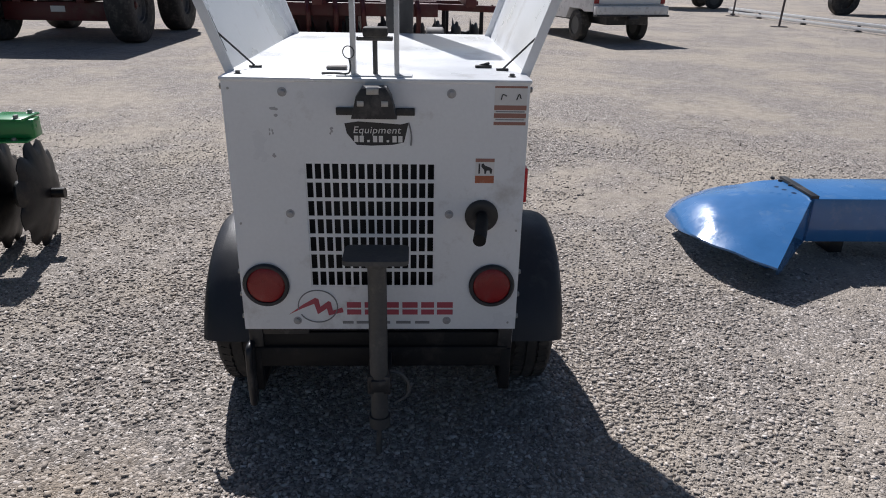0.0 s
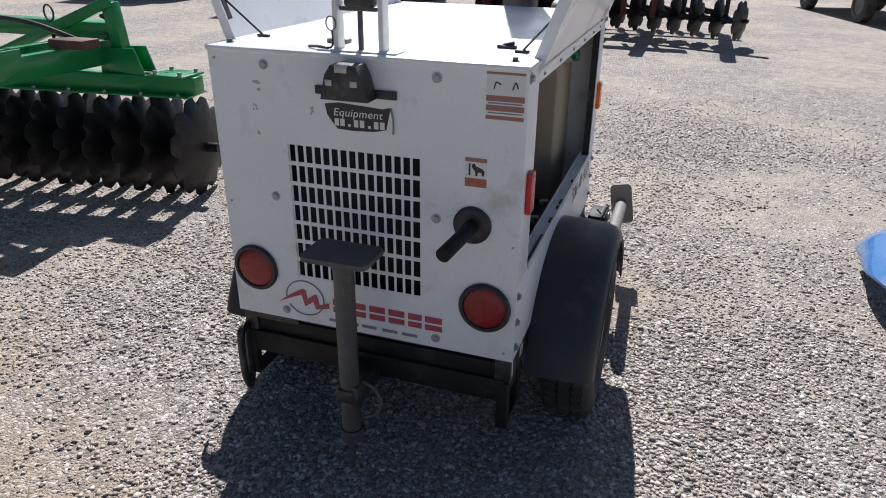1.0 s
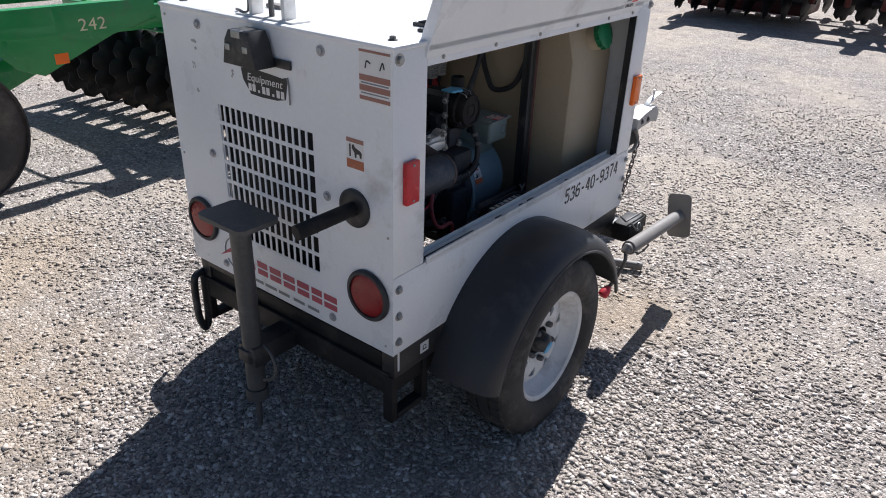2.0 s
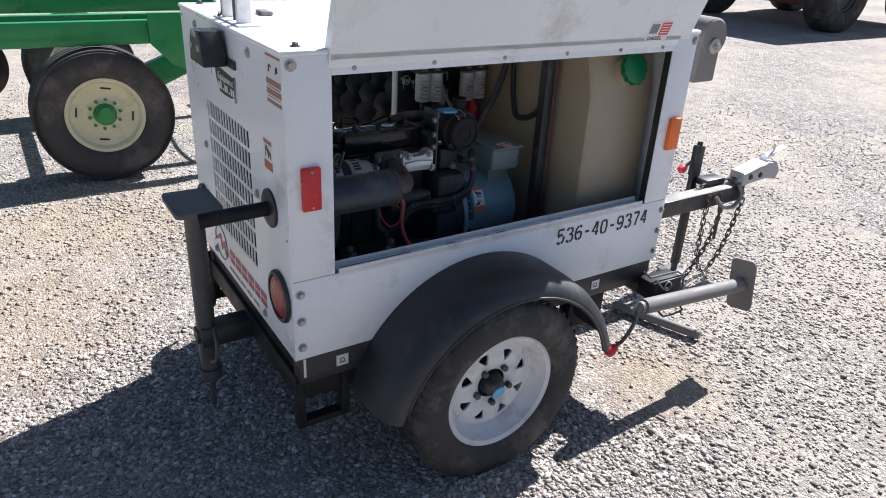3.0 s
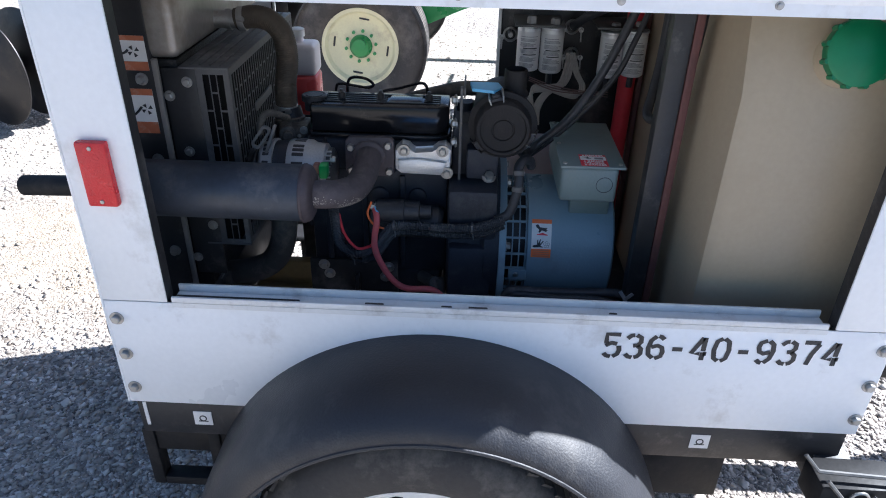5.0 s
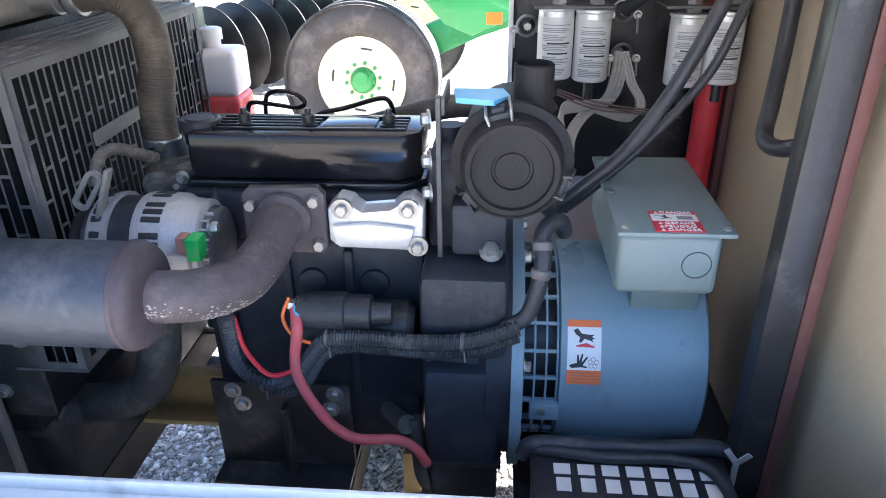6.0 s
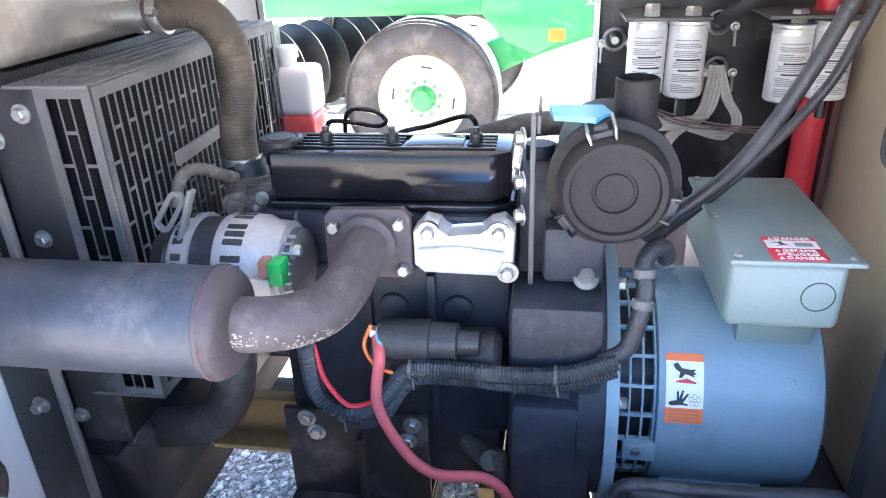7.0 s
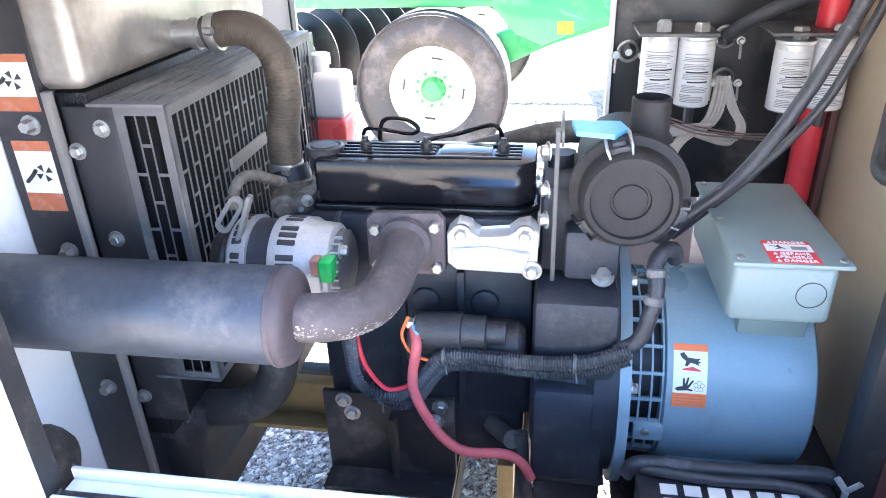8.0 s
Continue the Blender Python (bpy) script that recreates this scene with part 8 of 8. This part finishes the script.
# maroon disc harrow further off
red_harrow = thing("disc_harrow", (-1.4, 13.2, 0), "weathered maroon disc harrow with rusty discs", "farm implement")
small = disc_mesh("rusty_disc", 0.315, 0.06, 8)
gang(red_harrow, (1.40, 12.85), (-0.60, 13.75), 0.40, 7, small, M["maroon"], 0.95)
gang(red_harrow, (-1.0, 13.0), (-2.95, 13.0), 0.40, 8, small, M["maroon"], 0.95)
gang(red_harrow, (1.10, 14.60), (-2.8, 14.85), 0.37, 12, small, M["maroon"], 0.95)
for x in (-2.85, -1.7, -0.4, 0.9):
    bm = B()
    box(bm, (x - 0.09, 12.4, 1.00), (x + 0.09, 15.4, 1.18), 0.01)
    part("frame_rail", bm, M["maroon"], red_harrow)
for y in (12.95, 13.9):
    bm = B()
    box(bm, (-2.98, y - 0.10, 0.80), (0.35, y + 0.10, 1.02), 0.01)
    part("cross_beam", bm, M["maroon"], red_harrow)
for k in range(7):
    x = -2.9 + 0.48 * k
    bm = B()
    tube(bm, [(x, 12.9, 1.05), (x + 0.03, 12.75, 0.85), (x + 0.02, 12.85, 0.55), (x, 12.95, 0.40)], 0.045, 8)
    part("shank", bm, M["maroon"], red_harrow)
bm = B()
box(bm, (-3.02, 13.36, 0.12), (-1.1, 14.3, 1.5), 0.06, 3)
part("weight_box", bm, M["maroon"], red_harrow)

# large dark wagon on field tyres
wagon = thing("farm_wagon", (-7.6, 16.2, 0), "dark maroon farm wagon on large worn field tyres", "wagon")
for x in (-6.14, -9.03):
    farm_wheel(wagon, (x, 15.85, 0.76), 0.78, 0.54, 0.36, M["rubber"], M["jack_dark"], M["maroon"], ribs=False, label="large worn black field tyre")
    farm_wheel(wagon, (x, 18.95, 0.76), 0.78, 0.54, 0.36, M["rubber"], M["jack_dark"], M["maroon"], ribs=False, label="large worn black field tyre")
bm = B()
box(bm, (-8.75, 15.70, 0.42), (-6.42, 16.00, 0.80), 0.02)
part("axle_beam", bm, M["maroon"], wagon)
bm = B()
prism(bm, [(-9.0, 1.0), (-6.3, 1.0), (-5.9, 1.7), (-5.9, 2.5), (-9.4, 2.5), (-9.4, 1.7)], "y", 15.25, 19.95, 0.02)
part("hopper", bm, M["maroon"], wagon)
for x in (-8.3, -7.0):
    bm = B()
    box(bm, (x - 0.08, 15.45, 0.80), (x + 0.08, 19.55, 1.01), 0.01)
    part("chassis_rail", bm, M["maroon"], wagon)
bm = B()
box(bm, (-7.75, 15.686, 0.60), (-7.45, 15.70, 0.72), 0.004)
part("plate", bm, M["label"], wagon)
wagon2 = thing("farm_wagon", (-13.6, 17, 0), "dark field machine on large black tyres", "wagon")
for x in (-12.25, -14.9):
    farm_wheel(wagon2, (x, 16.7, 0.76), 0.78, 0.62, 0.36, M["rubber"], M["jack_dark"], M["maroon"], ribs=False, label="large worn black field tyre")
bm = B()
box(bm, (-14.5, 16.55, 0.55), (-12.6, 16.85, 0.95), 0.02)
part("axle_beam", bm, M["maroon"], wagon2)
bm = B()
box(bm, (-14.7, 16.2, 0.96), (-12.4, 19.6, 2.2), 0.05)
part("hopper", bm, M["maroon"], wagon2)

# white pickup seen from behind
truck = thing("pickup_truck", (4.6, 18.6, 0), "white pickup truck with a pale rear bumper", "truck")
TM = Matrix.Translation((4.60, 18.25, 0)) @ Matrix.Rotation(radians(14), 4, "Z")


def tk(bm, lift=0.26):
    bmesh.ops.transform(bm, matrix=TM @ Matrix.Translation((0, 0, lift)), verts=bm.verts[:])
    return bm


bm = B()
prism(bm, [(-1.35, 0.46), (-0.92, 0.44), (-0.78, 0.51), (-0.12, 0.51), (0.02, 0.24), (1.96, 0.24), (2.12, 0.51), (2.78, 0.51), (2.94, 0.26), (3.6, 0.30), (3.75, 0.50), (3.70, 0.86), (2.45, 0.94), (1.75, 1.52), (0.45, 1.56), (0.22, 0.96), (-1.35, 0.94)], "x", -0.93, 0.93, 0.015)
part("body", tk(bm), M["far_white"], truck)
bm = B()
prism(bm, [(2.30, 0.98), (1.72, 1.45), (0.52, 1.49), (0.34, 1.00)], "x", -0.94, 0.94, 0.01)
part("window", tk(bm), M["glass"], truck)
bm = B()
box(bm, (-0.80, -1.40, 0.62), (0.80, -1.34, 0.93), 0.02)
part("tailgate", tk(bm), M["far_white"], truck)
bm = B()
box(bm, (-0.93, -1.58, 0.40), (0.93, -1.38, 0.60), 0.03)
rear_bumper = part("rear_bumper", tk(bm), M["white_dull"], truck, "pale grey steel rear bumper")
bm = B()
box(bm, (-0.95, -1.60, 0.36), (0.95, -1.42, 0.406), 0.012)
box(bm, (-0.12, -1.66, 0.27), (0.12, -1.50, 0.37), 0.02)
part("step_pad", tk(bm), M["black"], rear_bumper, "black rubber step and hitch")
bm = B()
box(bm, (-0.16, -1.592, 0.45), (0.16, -1.582, 0.55), 0.004)
part("number_plate", tk(bm), M["white_dull"], rear_bumper)
bm = B()
torus_spin(bm, (0.0, -0.95, 0.40), (0, 0.15, 1), [(-0.09, 0.2), (-0.10, 0.27), (-0.08, 0.34), (0.08, 0.34), (0.10, 0.27), (0.09, 0.2)], 28)
part("spare_tyre", tk(bm, 0.12), M["rubber"], truck)
bm = B()
box(bm, (-0.07, -1.412, 0.84), (0.07, -1.398, 0.89), 0.004)
part("tailgate_latch", tk(bm), M["black"], truck)
for x in (-0.86, 0.86):
    bm = B()
    box(bm, (x - 0.055, -1.40, 0.64), (x + 0.055, -1.345, 0.90), 0.01)
    part("tail_lamp", tk(bm), M["lamp_red"], truck)
    for y in (-0.45, 2.45):
        bm = B()
        torus_spin(bm, (x * 0.93, y, 0.36), (1, 0, 0), [(-0.11, 0.21), (-0.12, 0.30), (-0.09, 0.36), (0.09, 0.36), (0.12, 0.30), (0.11, 0.21)], 32)
        part("tyre", tk(bm, 0), M["rubber"], truck)
        bm = B()
        spin(bm, (x * 0.93 - 0.10, y, 0.36), (1, 0, 0), [(0, 0.21), (0.02, 0.16), (0.18, 0.16), (0.20, 0.21)], 24)
        part("rim", tk(bm, 0), M["jack_dark"], truck)
bm = B()
box(bm, (-0.55, -1.35, 0.42), (0.55, 3.2, 0.82), 0.03)
part("chassis", tk(bm, 0), M["black"], truck)

# white rails stacked beside the fence
rail_stack = thing("guard_rails", (13.2, 24.0, 0), "stack of long white guard rails lying on short bearers", "rail")
for z in (0.05, 0.19):
    bm = B()
    bar(bm, (13.55, 18.2, z + 0.05), (12.66, 29.3, z + 0.05), 0.09, 0.095, bev=0.015)
    part("rail", bm, M["far_white"], rail_stack)
for y in (18.8, 21.4, 24.2, 27.0, 29.0):
    x = 13.55 - (y - 18.2) * 0.0802
    bm = B()
    box(bm, (x - 0.09, y - 0.05, 0.0), (x + 0.09, y + 0.05, 0.052), 0.006)
    box(bm, (x - 0.035, y - 0.04, 0.148), (x + 0.035, y + 0.04, 0.192), 0.004)
    part("bearer", bm, M["jack_dark"], rail_stack)
for x, y in ((11.65, 23.0), (12.35, 28.2)):
    post = thing("marker_post", (x, y, 0), "short rusty steel post on a flat foot plate", "post", "marker posts")
    bm = B()
    cyl(bm, (x, y, 0.02), (x + 0.03, y, 0.86), 0.035, seg=12)
    part("upright", bm, M["rust_pipe"], post)
    bm = B()
    box(bm, (x - 0.22, y - 0.15, 0.0), (x + 0.22, y + 0.15, 0.025), 0.005)
    part("foot_plate", bm, M["rust_pipe"], post)
box_trailer = thing("box_trailer", (12.0, 34.2, 0), "grey enclosed trailer parked at the far edge of the yard", "trailer")
bm = B()
prism(bm, [(10.5, 0.62), (14.5, 0.62), (14.5, 2.5), (10.9, 2.5), (10.5, 2.1)], "y", 33.2, 35.2, 0.06)
part("body", bm, M["white_dull"], box_trailer)
bm = B()
box(bm, (10.6, 33.24, 0.50), (14.4, 33.40, 0.618), 0.02)
part("side_skirt", bm, M["white_dull"], box_trailer)
for y in (33.32, 35.0):
    bm = B()
    torus_spin(bm, (13.6, y, 0.40), (0, 1, 0), [(-0.1, 0.22), (-0.11, 0.32), (-0.08, 0.40), (0.08, 0.40), (0.11, 0.32), (0.1, 0.22)], 32)
    wheel = part("tyre", bm, M["rubber"], box_trailer)
    bm = B()
    spin(bm, (13.6, y - 0.09, 0.40), (0, 1, 0), [(0, 0.23), (0.02, 0.18), (0.16, 0.18), (0.18, 0.23)], 24)
    part("rim", bm, M["jack_dark"], wheel)
for x, y, w, lab in ((19.2, 31.0, 3.4, "dark maroon field machine on black tyres"), (9.5, 38.0, 4.2, "dark parked field machine with pale deck")):
    far = thing("field_machine", (x, y, 0), lab, "farm implement")
    bm = B()
    box(bm, (x - w / 2, y - 0.8, 0.75), (x + w / 2, y + 0.8, 1.9), 0.05)
    part("body", bm, M["maroon"], far)
    for sx in (-0.38, 0.38):
        bm = B()
        torus_spin(bm, (x + sx * w, y - 0.7, 0.58), (0, 1, 0), [(-0.18, 0.3), (-0.2, 0.45), (-0.15, 0.6), (0.15, 0.6), (0.2, 0.45), (0.18, 0.3)], 32)
        spin(bm, (x + sx * w, y - 0.75, 0.58), (0, 1, 0), [(0, 0.3), (0.1, 0.3)], 24)
        part("tyre", bm, M["rubber"], far)
